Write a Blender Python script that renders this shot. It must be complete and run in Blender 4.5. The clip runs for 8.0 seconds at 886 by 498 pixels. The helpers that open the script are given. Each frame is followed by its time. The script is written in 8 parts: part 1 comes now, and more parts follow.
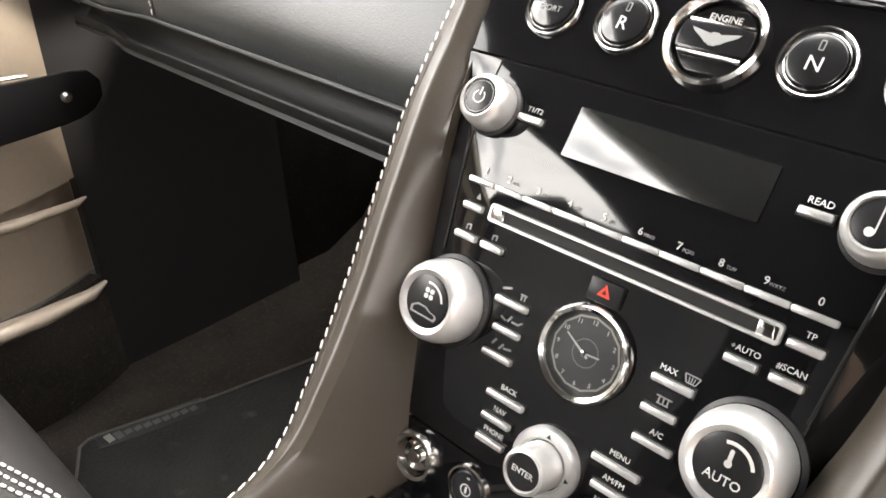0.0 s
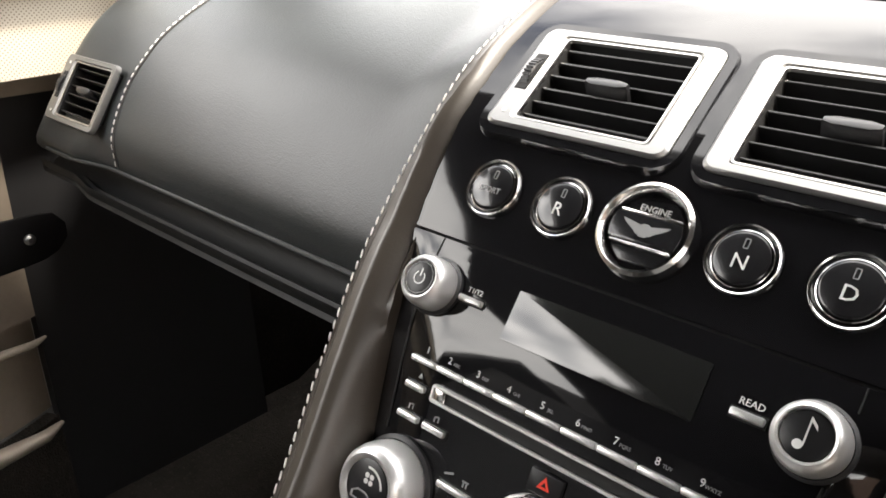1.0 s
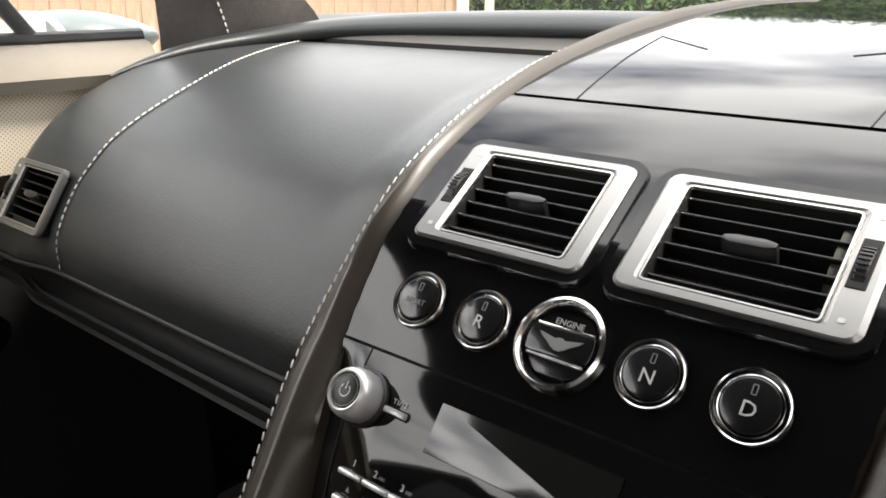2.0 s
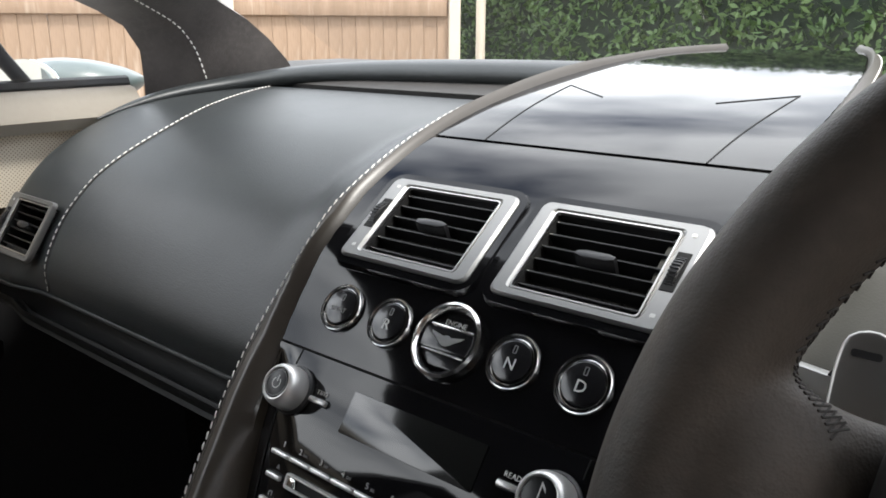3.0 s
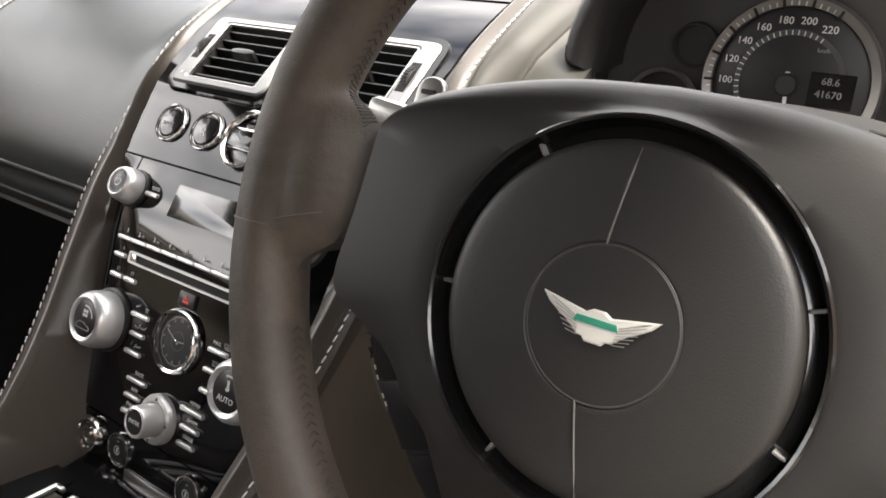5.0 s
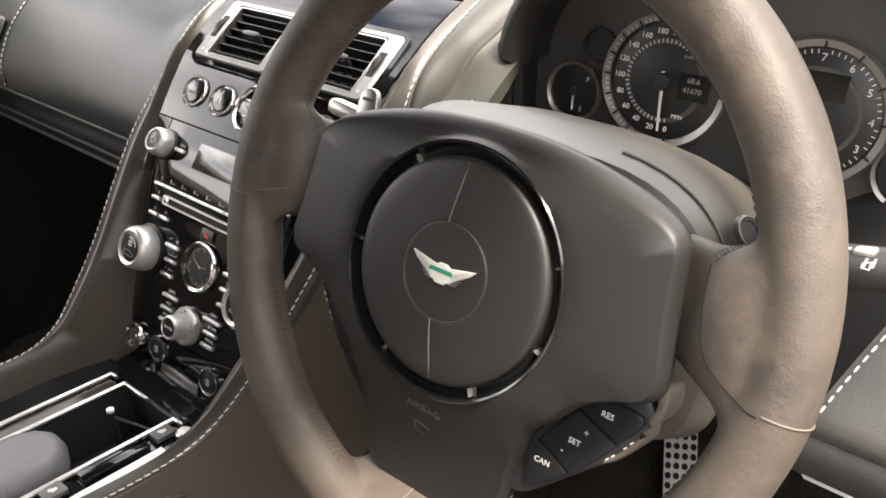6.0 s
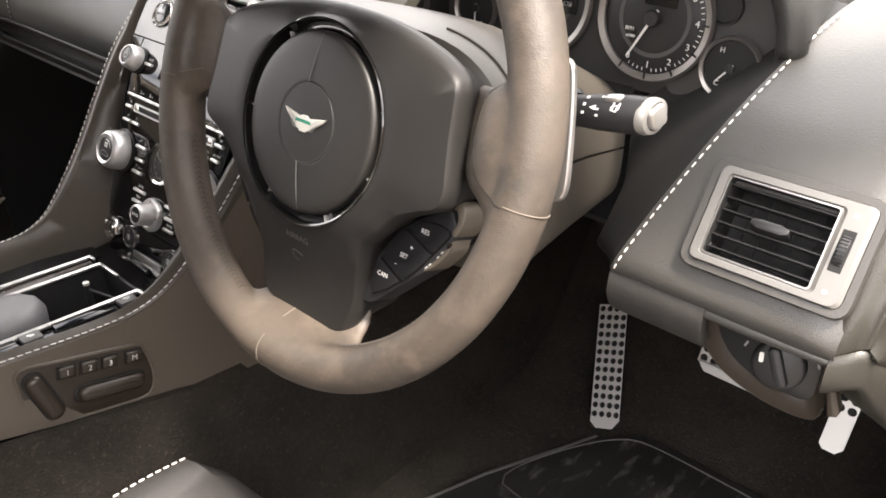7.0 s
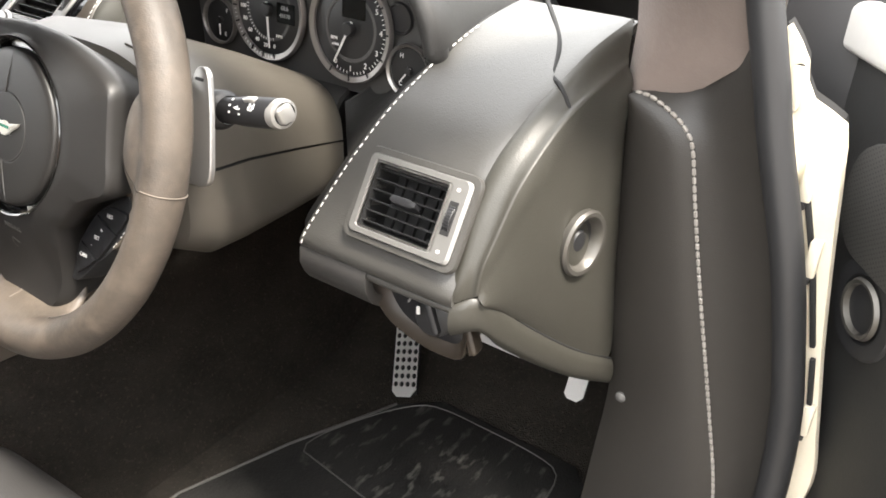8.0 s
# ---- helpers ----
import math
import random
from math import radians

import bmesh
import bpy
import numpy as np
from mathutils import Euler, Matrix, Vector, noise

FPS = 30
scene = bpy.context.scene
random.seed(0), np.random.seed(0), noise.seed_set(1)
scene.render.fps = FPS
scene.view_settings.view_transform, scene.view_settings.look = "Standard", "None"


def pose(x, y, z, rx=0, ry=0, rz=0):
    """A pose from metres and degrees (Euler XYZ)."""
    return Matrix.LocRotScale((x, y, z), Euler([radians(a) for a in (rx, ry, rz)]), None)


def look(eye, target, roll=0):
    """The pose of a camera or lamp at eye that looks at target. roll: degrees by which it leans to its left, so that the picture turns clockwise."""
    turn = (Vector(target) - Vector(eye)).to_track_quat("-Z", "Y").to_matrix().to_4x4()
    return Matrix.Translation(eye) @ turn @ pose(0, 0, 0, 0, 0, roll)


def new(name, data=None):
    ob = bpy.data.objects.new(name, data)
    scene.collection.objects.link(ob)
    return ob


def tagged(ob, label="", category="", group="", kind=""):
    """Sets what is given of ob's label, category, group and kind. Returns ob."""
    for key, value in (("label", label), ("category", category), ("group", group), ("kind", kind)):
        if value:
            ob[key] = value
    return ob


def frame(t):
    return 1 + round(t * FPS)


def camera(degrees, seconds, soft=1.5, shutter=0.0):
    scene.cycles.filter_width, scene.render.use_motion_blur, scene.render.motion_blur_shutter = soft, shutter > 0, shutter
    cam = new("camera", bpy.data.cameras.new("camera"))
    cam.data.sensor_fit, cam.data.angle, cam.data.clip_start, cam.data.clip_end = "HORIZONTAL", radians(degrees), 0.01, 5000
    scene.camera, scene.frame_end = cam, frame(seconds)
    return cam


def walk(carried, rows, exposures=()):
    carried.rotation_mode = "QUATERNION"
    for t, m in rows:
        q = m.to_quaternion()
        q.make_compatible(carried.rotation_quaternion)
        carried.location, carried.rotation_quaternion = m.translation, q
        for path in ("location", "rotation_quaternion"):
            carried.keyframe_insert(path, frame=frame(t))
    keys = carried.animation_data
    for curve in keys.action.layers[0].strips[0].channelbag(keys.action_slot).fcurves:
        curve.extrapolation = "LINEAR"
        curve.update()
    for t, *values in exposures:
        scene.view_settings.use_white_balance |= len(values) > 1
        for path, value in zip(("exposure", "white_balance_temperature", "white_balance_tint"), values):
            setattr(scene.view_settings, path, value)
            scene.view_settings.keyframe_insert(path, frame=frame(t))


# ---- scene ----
from mathutils.bvhtree import BVHTree

# ---- camera ----
cam = camera(58.3, 8.0, soft=1.7)
PATH = [
    (0.0, (0.1625, -0.3537, 0.9022), (-1.0270, 0.8875, -0.1199), -0.02),
    (0.5, (0.1631, -0.3359, 0.9229), (-1.0600, 0.9642, 0.0207), 0.21),
    (1.0, (0.1654, -0.3229, 0.9373), (-1.0779, 1.0301, 0.1475), 0.30),
    (1.5, (0.1721, -0.3107, 0.9483), (-1.0712, 1.0977, 0.2622), 0.41),
    (2.0, (0.1863, -0.3084, 0.9571), (-1.0513, 1.1434, 0.3564), 0.42),
    (2.2, (0.1994, -0.3128, 0.9638), (-1.0351, 1.1517, 0.3881), 0.39),
    (3.3, (0.3154, -0.3502, 0.9730), (-0.9399, 1.1196, 0.4595), 0.15),
    (3.5, (0.3321, -0.3562, 0.9694), (-0.9240, 1.1115, 0.4512), 0.14),
    (4.0, (0.3690, -0.3678, 0.9554), (-0.8609, 1.1078, 0.3987), 0.02),
    (4.5, (0.4021, -0.3736, 0.9510), (-0.7361, 1.1339, 0.2937), 0.28),
    (4.7, (0.4290, -0.3750, 0.9475), (-0.6803, 1.1300, 0.2374), 0.54),
    (5.8, (0.5709, -0.4386, 1.0383), (-0.5223, 0.9438, 0.0928), 0.37),
    (6.0, (0.6031, -0.4502, 1.0485), (-0.5056, 0.9056, 0.0829), 0.27),
    (6.5, (0.6796, -0.4634, 1.0178), (-0.4608, 0.8368, 0.0132), 0.04),
    (7.0, (0.7812, -0.4834, 1.0348), (-0.3665, 0.7971, 0.0135), -0.02),
    (7.5, (0.8852, -0.4855, 1.0602), (-0.2440, 0.8116, 0.0391), 0.10),
    (8.0, (0.9937, -0.4438, 1.0751), (-0.0011, 0.9576, 0.0522), 0.88),
]
walk(cam, [(t, look(eye, target, roll)) for t, eye, target, roll in PATH],
     exposures=[(0.0, 2.98, 6800, 11), (0.5, 2.65, 6800, 11), (1.0, 1.88, 6700, 11), (2.2, 0.90, 6500, 10), (3.3, 0.48, 6050, 9), (4.0, 0.54, 6050, 9), (4.7, 1.42, 6500, 11), (5.8, 1.64, 6700, 13), (7.0, 1.74, 6700, 14), (8.0, 1.78, 6500, 10)])

# ---- daylight ----
world_sky = bpy.data.worlds.new("sky")
scene.world = world_sky
world_sky.use_nodes = True
SUN_ELEV, SUN_AZ = 63.0, 98.0   # degrees above the horizon, clockwise from the car's nose
sky_nodes = world_sky.node_tree.nodes
sky_tex = sky_nodes.new("ShaderNodeTexSky")
sky_tex.sky_type = "NISHITA"
sky_tex.sun_disc = False
sky_tex.sun_elevation = radians(SUN_ELEV)
sky_tex.sun_rotation = radians(SUN_AZ)
sky_tex.air_density, sky_tex.dust_density, sky_tex.ozone_density = 1.0, 2.5, 1.0
# broken cloud over the blue
cloud_pos = sky_nodes.new("ShaderNodeTexCoord")
cloud_map = sky_nodes.new("ShaderNodeMapping")
cloud_map.inputs["Scale"].default_value = (1.0, 1.0, 2.6)
cloud_noise = sky_nodes.new("ShaderNodeTexNoise")
cloud_noise.inputs["Scale"].default_value, cloud_noise.inputs["Detail"].default_value = 2.6, 7.0
cloud_ramp = sky_nodes.new("ShaderNodeValToRGB")
cloud_ramp.color_ramp.elements[0].position, cloud_ramp.color_ramp.elements[1].position = 0.28, 0.60
cloud_mix = sky_nodes.new("ShaderNodeMix")
cloud_mix.data_type = "RGBA"
cloud_mix.inputs["B"].default_value = (26.5, 26.2, 25.6, 1.0)
sky_link = world_sky.node_tree.links.new
sky_link(cloud_pos.outputs["Generated"], cloud_map.inputs["Vector"])
sky_link(cloud_map.outputs["Vector"], cloud_noise.inputs["Vector"])
sky_link(cloud_noise.outputs["Fac"], cloud_ramp.inputs["Fac"])
sky_link(cloud_ramp.outputs["Color"], cloud_mix.inputs["Factor"])
sky_link(sky_tex.outputs["Color"], cloud_mix.inputs["A"])
sky_link(cloud_mix.outputs["Result"], sky_nodes["Background"].inputs["Color"])
sky_nodes["Background"].inputs["Strength"].default_value = 0.12
sun_lamp = new("sun", bpy.data.lights.new("sun", "SUN"))
sun_lamp.data.energy, sun_lamp.data.angle, sun_lamp.data.color = 4.6, radians(11.0), (1.0, 0.93, 0.83)
sun_from = Vector((math.sin(radians(SUN_AZ)) * math.cos(radians(SUN_ELEV)), math.cos(radians(SUN_AZ)) * math.cos(radians(SUN_ELEV)), math.sin(radians(SUN_ELEV))))
sun_lamp.matrix_world = look(sun_from * 20, (0, 0, 0))

# ---- materials ----
def shader(name, color, rough=0.5, metal=0.0, bump=(), color2=None, mottle=(40.0, 0.5), spec=0.5, coat=0.0, sheen=0.0, wear=None, rough_var=0.0, stretch=(1, 1, 1)):
    """A procedural surface. bump: rows of (kind, scale, strength, depth); color2: a second colour mottled in; wear: (colour, scale, amount)."""
    m = bpy.data.materials.new(name)
    m.use_nodes = True
    n, link = m.node_tree.nodes, m.node_tree.links.new
    b = n["Principled BSDF"]
    b.inputs["Base Color"].default_value = (*color, 1)
    b.inputs["Roughness"].default_value, b.inputs["Metallic"].default_value = rough, metal
    b.inputs["Specular IOR Level"].default_value = spec
    b.inputs["Coat Weight"].default_value, b.inputs["Coat Roughness"].default_value = coat, 0.03
    b.inputs["Sheen Weight"].default_value = sheen
    pos = n.new("ShaderNodeTexCoord")
    mp = n.new("ShaderNodeMapping")
    mp.inputs["Scale"].default_value = stretch
    link(pos.outputs["Object"], mp.inputs["Vector"])
    vec = mp.outputs["Vector"]

    def noise_of(scale, detail=4.0):
        t = n.new("ShaderNodeTexNoise")
        t.inputs["Scale"].default_value, t.inputs["Detail"].default_value = scale, detail
        link(vec, t.inputs["Vector"])
        return t.outputs["Fac"]

    def ramp(src, a, b2):
        r = n.new("ShaderNodeMapRange")
        r.inputs["From Min"].default_value, r.inputs["From Max"].default_value = a, b2
        link(src, r.inputs["Value"])
        return r.outputs["Result"]

    def mix(fac, a, b2):
        x = n.new("ShaderNodeMix")
        x.data_type = "RGBA"
        link(fac, x.inputs["Factor"])
        for src, sock in ((a, x.inputs["A"]), (b2, x.inputs["B"])):
            if isinstance(src, tuple):
                sock.default_value = (*src, 1)
            else:
                link(src, sock)
        return x.outputs["Result"]

    last = color
    if color2:
        last = mix(ramp(noise_of(mottle[0]), 0.5 - mottle[1] / 2, 0.5 + mottle[1] / 2), last, color2)
        last = mix(ramp(noise_of(mottle[0] * 9.0), 0.45, 0.95), last, color2)
    if wear:
        last = mix(ramp(noise_of(wear[1], 6.0), 0.72 - wear[2], 0.78), last, wear[0])
    if not isinstance(last, tuple):
        link(last, b.inputs["Base Color"])
    if rough_var:
        r = n.new("ShaderNodeMapRange")
        r.inputs["To Min"].default_value, r.inputs["To Max"].default_value = rough - rough_var, rough + rough_var
        link(noise_of(18.0, 6.0), r.inputs["Value"])
        link(r.outputs["Result"], b.inputs["Roughness"])
    normal = None
    for kind, scale, strength, depth in bump:
        if kind == "cells":
            t = n.new("ShaderNodeTexVoronoi")
            t.inputs["Scale"].default_value = scale
            link(vec, t.inputs["Vector"])
            src = t.outputs["Distance"]
        else:
            src = noise_of(scale, 3.0)
        k = n.new("ShaderNodeBump")
        k.inputs["Strength"].default_value, k.inputs["Distance"].default_value = strength, depth
        link(src, k.inputs["Height"])
        if normal:
            link(normal, k.inputs["Normal"])
        normal = k.outputs["Normal"]
    if normal:
        link(normal, b.inputs["Normal"])
    return m


def clear_pane(name, tint=(1, 1, 1), gloss=0.02, ior=1.5):
    """Thin clear glass: lets light through and mirrors at a slant."""
    m = bpy.data.materials.new(name)
    m.use_nodes = True
    n, link = m.node_tree.nodes, m.node_tree.links.new
    n.remove(n["Principled BSDF"])
    tr, gl, fr, mx = n.new("ShaderNodeBsdfTransparent"), n.new("ShaderNodeBsdfGlossy"), n.new("ShaderNodeFresnel"), n.new("ShaderNodeMixShader")
    tr.inputs["Color"].default_value = (*tint, 1)
    gl.inputs["Roughness"].default_value = gloss
    fr.inputs["IOR"].default_value = ior
    link(fr.outputs["Fac"], mx.inputs["Fac"])
    link(tr.outputs["BSDF"], mx.inputs[1])
    link(gl.outputs["BSDF"], mx.inputs[2])
    link(mx.outputs["Shader"], n["Material Output"].inputs["Surface"])
    return m


GRAIN = (("cells", 900.0, 0.22, 0.0006), ("noise", 300.0, 0.15, 0.0006))
BLACK_LEATHER = shader("black leather", (0.0185, 0.0205, 0.0215), 0.42, spec=0.5, bump=GRAIN, color2=(0.022, 0.0255, 0.0262), mottle=(9.0, 0.8), rough_var=0.05)
GREY_LEATHER = shader("warm grey leather", (0.078, 0.065, 0.052), 0.41, bump=GRAIN, color2=(0.094, 0.079, 0.063), mottle=(14.0, 0.8), rough_var=0.06)
STRIP_LEATHER = shader("dark grey leather", (0.040, 0.033, 0.026), 0.36, bump=(("cells", 900.0, 0.10, 0.0004),), color2=(0.049, 0.041, 0.032), mottle=(14.0, 0.8), rough_var=0.06)
RIM_LEATHER = shader("worn rim leather", (0.040, 0.033, 0.027), 0.54, bump=(("cells", 1000.0, 0.20, 0.0005), ("noise", 320.0, 0.30, 0.0008), ("noise", 60.0, 0.10, 0.002)),
                     color2=(0.086, 0.069, 0.054), mottle=(15.0, 0.42), wear=((0.112, 0.089, 0.069), 34.0, 0.16), rough_var=0.10)
PAD_PLASTIC = shader("soft dark plastic", (0.0135, 0.0127, 0.0120), 0.48, spec=0.38, bump=(("cells", 1500.0, 0.08, 0.0003),), color2=(0.018, 0.0168, 0.0158), mottle=(20.0, 0.8))
BEIGE_LEATHER = shader("beige leather", (0.28, 0.25, 0.205), 0.55, bump=GRAIN, color2=(0.25, 0.22, 0.18), mottle=(16.0, 0.7))
DOOR_LEATHER = shader("taupe door leather", (0.265, 0.220, 0.172), 0.52, bump=GRAIN, color2=(0.22, 0.184, 0.144), mottle=(16.0, 0.7))
SUEDE = shader("dark suede", (0.040, 0.033, 0.030), 0.95, bump=(("noise", 500.0, 0.4, 0.0008),), color2=(0.085, 0.073, 0.067), mottle=(18.0, 0.5), sheen=0.5)
PIANO = shader("gloss black lacquer", (0.0055, 0.0055, 0.0062), 0.05, spec=0.40, bump=(("noise", 22.0, 0.02, 0.0010),), rough_var=0.02)
LCD = shader("display film", (0.010, 0.0105, 0.0100), 0.12, spec=0.6, coat=0.12, rough_var=0.03)
SCREEN = shader("dark display glass", (0.006, 0.0066, 0.0063), 0.05, rough_var=0.04, bump=(("noise", 8.0, 0.03, 0.002),))
MATT_BLACK = shader("matt black plastic", (0.016, 0.016, 0.017), 0.48, bump=(("cells", 1400.0, 0.15, 0.0004),))
SOFT_BLACK = shader("satin black button", (0.012, 0.012, 0.013), 0.34, spec=0.35, rough_var=0.05)
# near-black for ducts and gaps; also paints shade on the door post's inner side
VOID_BLACK = shader("black of ducts, gaps and painted shade", (0.006, 0.006, 0.006), 0.8)
ALU = shader("satin aluminium", (0.60, 0.59, 0.57), 0.30, metal=1.0, bump=(("noise", 900.0, 0.05, 0.0003),), rough_var=0.06)
SILVER = shader("silver paint", (0.66, 0.655, 0.645), 0.36, metal=0.72, bump=(("noise", 1200.0, 0.04, 0.0002),), rough_var=0.05)
CHROME = shader("chrome", (0.82, 0.81, 0.79), 0.16, metal=1.0, rough_var=0.03)
DULL_STEEL = shader("brushed pedal steel", (0.72, 0.71, 0.69), 0.42, metal=0.55, bump=(("noise", 700.0, 0.10, 0.0004),), rough_var=0.1)
THREAD = shader("white thread", (0.72, 0.70, 0.66), 0.8, bump=(("noise", 2500.0, 0.4, 0.0004),))
DARK_THREAD = shader("dark thread", (0.045, 0.04, 0.036), 0.8)
WHITE_INK = shader("white print", (0.62, 0.62, 0.60), 0.6)
DIM_INK = shader("grey print", (0.24, 0.24, 0.24), 0.6)
RED_INK = shader("red print", (0.62, 0.04, 0.02), 0.5)
GREEN_ENAMEL = shader("green enamel", (0.03, 0.22, 0.14), 0.25, coat=0.6)
WHITE_ENAMEL = shader("pale enamel", (0.72, 0.70, 0.65), 0.28, metal=0.3)
DIAL = shader("dial face", (0.008, 0.0083, 0.009), 0.45, color2=(0.011, 0.0113, 0.012), mottle=(60.0, 0.8))
DIAL_RING = shader("dial ring", (0.25, 0.235, 0.225), 0.36, metal=0.75)
CARPET = shader("black carpet", (0.0170, 0.0152, 0.0134), 0.95, bump=(("noise", 450.0, 0.9, 0.004), ("noise", 60.0, 0.4, 0.004)), color2=(0.038, 0.0330, 0.0280), mottle=(14.0, 0.6), spec=0.10, wear=((0.066, 0.056, 0.045), 220.0, 0.14))
RUBBER = shader("floor mat rubber", (0.015, 0.0146, 0.0140), 0.6, bump=(("noise", 260.0, 0.5, 0.002),), color2=(0.026, 0.0250, 0.0235), mottle=(20.0, 0.4), spec=0.25, wear=((0.07, 0.066, 0.06), 26.0, 0.08))
SEAL = shader("rubber seal", (0.018, 0.018, 0.019), 0.55, rough_var=0.08)
PAINT = shader("pale cream car paint", (0.72, 0.68, 0.60), 0.25, coat=0.8, color2=(0.70, 0.66, 0.58), mottle=(10.0, 0.8))
DARK_TRIM = shader("dark trim plastic", (0.022, 0.021, 0.020), 0.55, bump=GRAIN, color2=(0.045, 0.042, 0.039), mottle=(14.0, 0.8))
FENCE_WOOD = shader("larch fence boards", (0.34, 0.24, 0.165), 0.8, bump=(("noise", 120.0, 0.5, 0.004),), color2=(0.23, 0.155, 0.10), mottle=(2.2, 0.6), stretch=(6, 6, 0.6), wear=((0.42, 0.33, 0.25), 3.0, 0.15))
POST_WOOD = shader("pale fence post", (0.62, 0.56, 0.46), 0.8, bump=(("noise", 60.0, 0.4, 0.004),), color2=(0.50, 0.44, 0.35), mottle=(4.0, 0.6), stretch=(4, 4, 0.5))
LEAF = shader("hedge leaves", (0.050, 0.105, 0.030), 0.6, color2=(0.095, 0.15, 0.045), mottle=(3.0, 0.5))
HEDGE_SHADE = shader("hedge shade", (0.012, 0.022, 0.010), 0.9)
GRAVEL = shader("gravel drive", (0.30, 0.27, 0.235), 0.9, bump=(("cells", 40.0, 0.8, 0.02),), color2=(0.21, 0.19, 0.165), mottle=(8.0, 0.5))
PANE = clear_pane("clear glass")
GAUGE_PANE = clear_pane("gauge glass", ior=1.35)
MIRROR_GLASS = shader("mirror glass", (0.80, 0.86, 0.86), 0.03, metal=1.0)
HEADLINER = shader("black headlining", (0.035, 0.033, 0.031), 0.95, bump=(("noise", 300.0, 0.3, 0.001),), color2=(0.045, 0.043, 0.040), mottle=(12.0, 0.6))

# ---- building tools ----
WHERE = {}


def link_under(ob, parent, at=None):
    """Hang ob under parent without moving it; at is its place in the world."""
    at = at or Matrix.Identity(4)
    ob.matrix_basis = at
    WHERE[ob.name] = at
    if parent:
        ob.parent = parent
        ob.matrix_parent_inverse = WHERE[parent.name].inverted()
    return ob


def thing(name, at, label, category, group="", kind=""):
    ob = new(name)
    ob.empty_display_size = 0.02
    link_under(ob, None, Matrix.Translation(at))
    return tagged(ob, label, category, group, kind)


def mesh_of(bm, material, smooth=40.0, name="mesh"):
    """A mesh from bm; edges sharper than `smooth` degrees stay sharp."""
    bmesh.ops.recalc_face_normals(bm, faces=bm.faces)
    if smooth:
        lim = radians(smooth)
        for f in bm.faces:
            f.smooth = True
        for e in bm.edges:
            e.smooth = len(e.link_faces) == 2 and e.calc_face_angle(0) < lim
    me = bpy.data.meshes.new(name)
    bm.to_mesh(me)
    bm.free()
    me.materials.append(material)
    return me


def part(name, bm, material, parent, label="", smooth=40.0, at=None, kind=""):
    me = bm if isinstance(bm, bpy.types.Mesh) else mesh_of(bm, material, smooth, name)
    ob = link_under(new(name, me), parent, at)
    return tagged(ob, label, kind=kind)


def solid(name, bm, material, label, category, group="", kind="", smooth=40.0):
    """A thing that is one mesh."""
    ob = part(name, bm, material, None, smooth=smooth)
    return tagged(ob, label, category, group, kind)


def spline(points, n=60):
    """A smooth line through points, n of them."""
    p = np.array(points, float)
    d = np.r_[0, np.cumsum(np.linalg.norm(np.diff(p, axis=0), axis=1) ** 0.5)]
    m = np.zeros_like(p)
    m[1:-1] = (p[2:] - p[:-2]) / (d[2:] - d[:-2])[:, None]
    m[0], m[-1] = (p[1] - p[0]) / (d[1] - d[0]), (p[-1] - p[-2]) / (d[-1] - d[-2])
    fine = []
    for i in range(len(p) - 1):
        h = d[i + 1] - d[i]
        for t in np.linspace(0, 1, 24, endpoint=i == len(p) - 2):
            fine.append((2 * t**3 - 3 * t**2 + 1) * p[i] + (t**3 - 2 * t**2 + t) * h * m[i] + (3 * t**2 - 2 * t**3) * p[i + 1] + (t**3 - t**2) * h * m[i + 1])
    fine = np.array(fine)
    s = np.r_[0, np.cumsum(np.linalg.norm(np.diff(fine, axis=0), axis=1))]
    u = np.linspace(0, s[-1], n)
    return np.stack([np.interp(u, s, fine[:, k]) for k in range(p.shape[1])], axis=1)


def join(*bms):
    """All into one bmesh."""
    out = bmesh.new()
    for b in bms:
        me = bpy.data.meshes.new("tmp")
        b.to_mesh(me)
        b.free()
        out.from_mesh(me)
        bpy.data.meshes.remove(me)
    return out


def skin(rows, closed_v=False, closed_u=False, cap=False):
    """Faces between rows of points (each the same length)."""
    bm = bmesh.new()
    vs = [[bm.verts.new(p) for p in r] for r in rows]
    nu, nv = len(vs), len(vs[0])
    for i in range(nu if closed_u else nu - 1):
        for j in range(nv if closed_v else nv - 1):
            a, b, c, d = vs[i][j], vs[i][(j + 1) % nv], vs[(i + 1) % nu][(j + 1) % nv], vs[(i + 1) % nu][j]
            try:
                bm.faces.new((a, b, c, d))
            except ValueError:
                pass
    if cap and closed_v:
        for r in (vs[0], vs[-1]):
            bm.faces.new(r)
    return bm


def thicken(bm, depth, away=(0, 1, -0.45)):
    """A sheet given depth on the side that `away` points to; the sheet itself stays where it is."""
    bmesh.ops.recalc_face_normals(bm, faces=bm.faces)
    away = Vector(away)
    if sum(f.normal.dot(away) * f.calc_area() for f in bm.faces) > 0:
        bmesh.ops.reverse_faces(bm, faces=bm.faces)
    bm.normal_update()
    rim = [e for e in bm.edges if e.is_boundary]
    old = list(bm.verts)
    faces = list(bm.faces)
    twin = {v: bm.verts.new(v.co - v.normal * depth) for v in old}
    for f in faces:
        bm.faces.new([twin[v] for v in reversed(f.verts)])
    for e in rim:
        a, b = e.verts
        bm.faces.new((a, b, twin[b], twin[a]))
    return bm


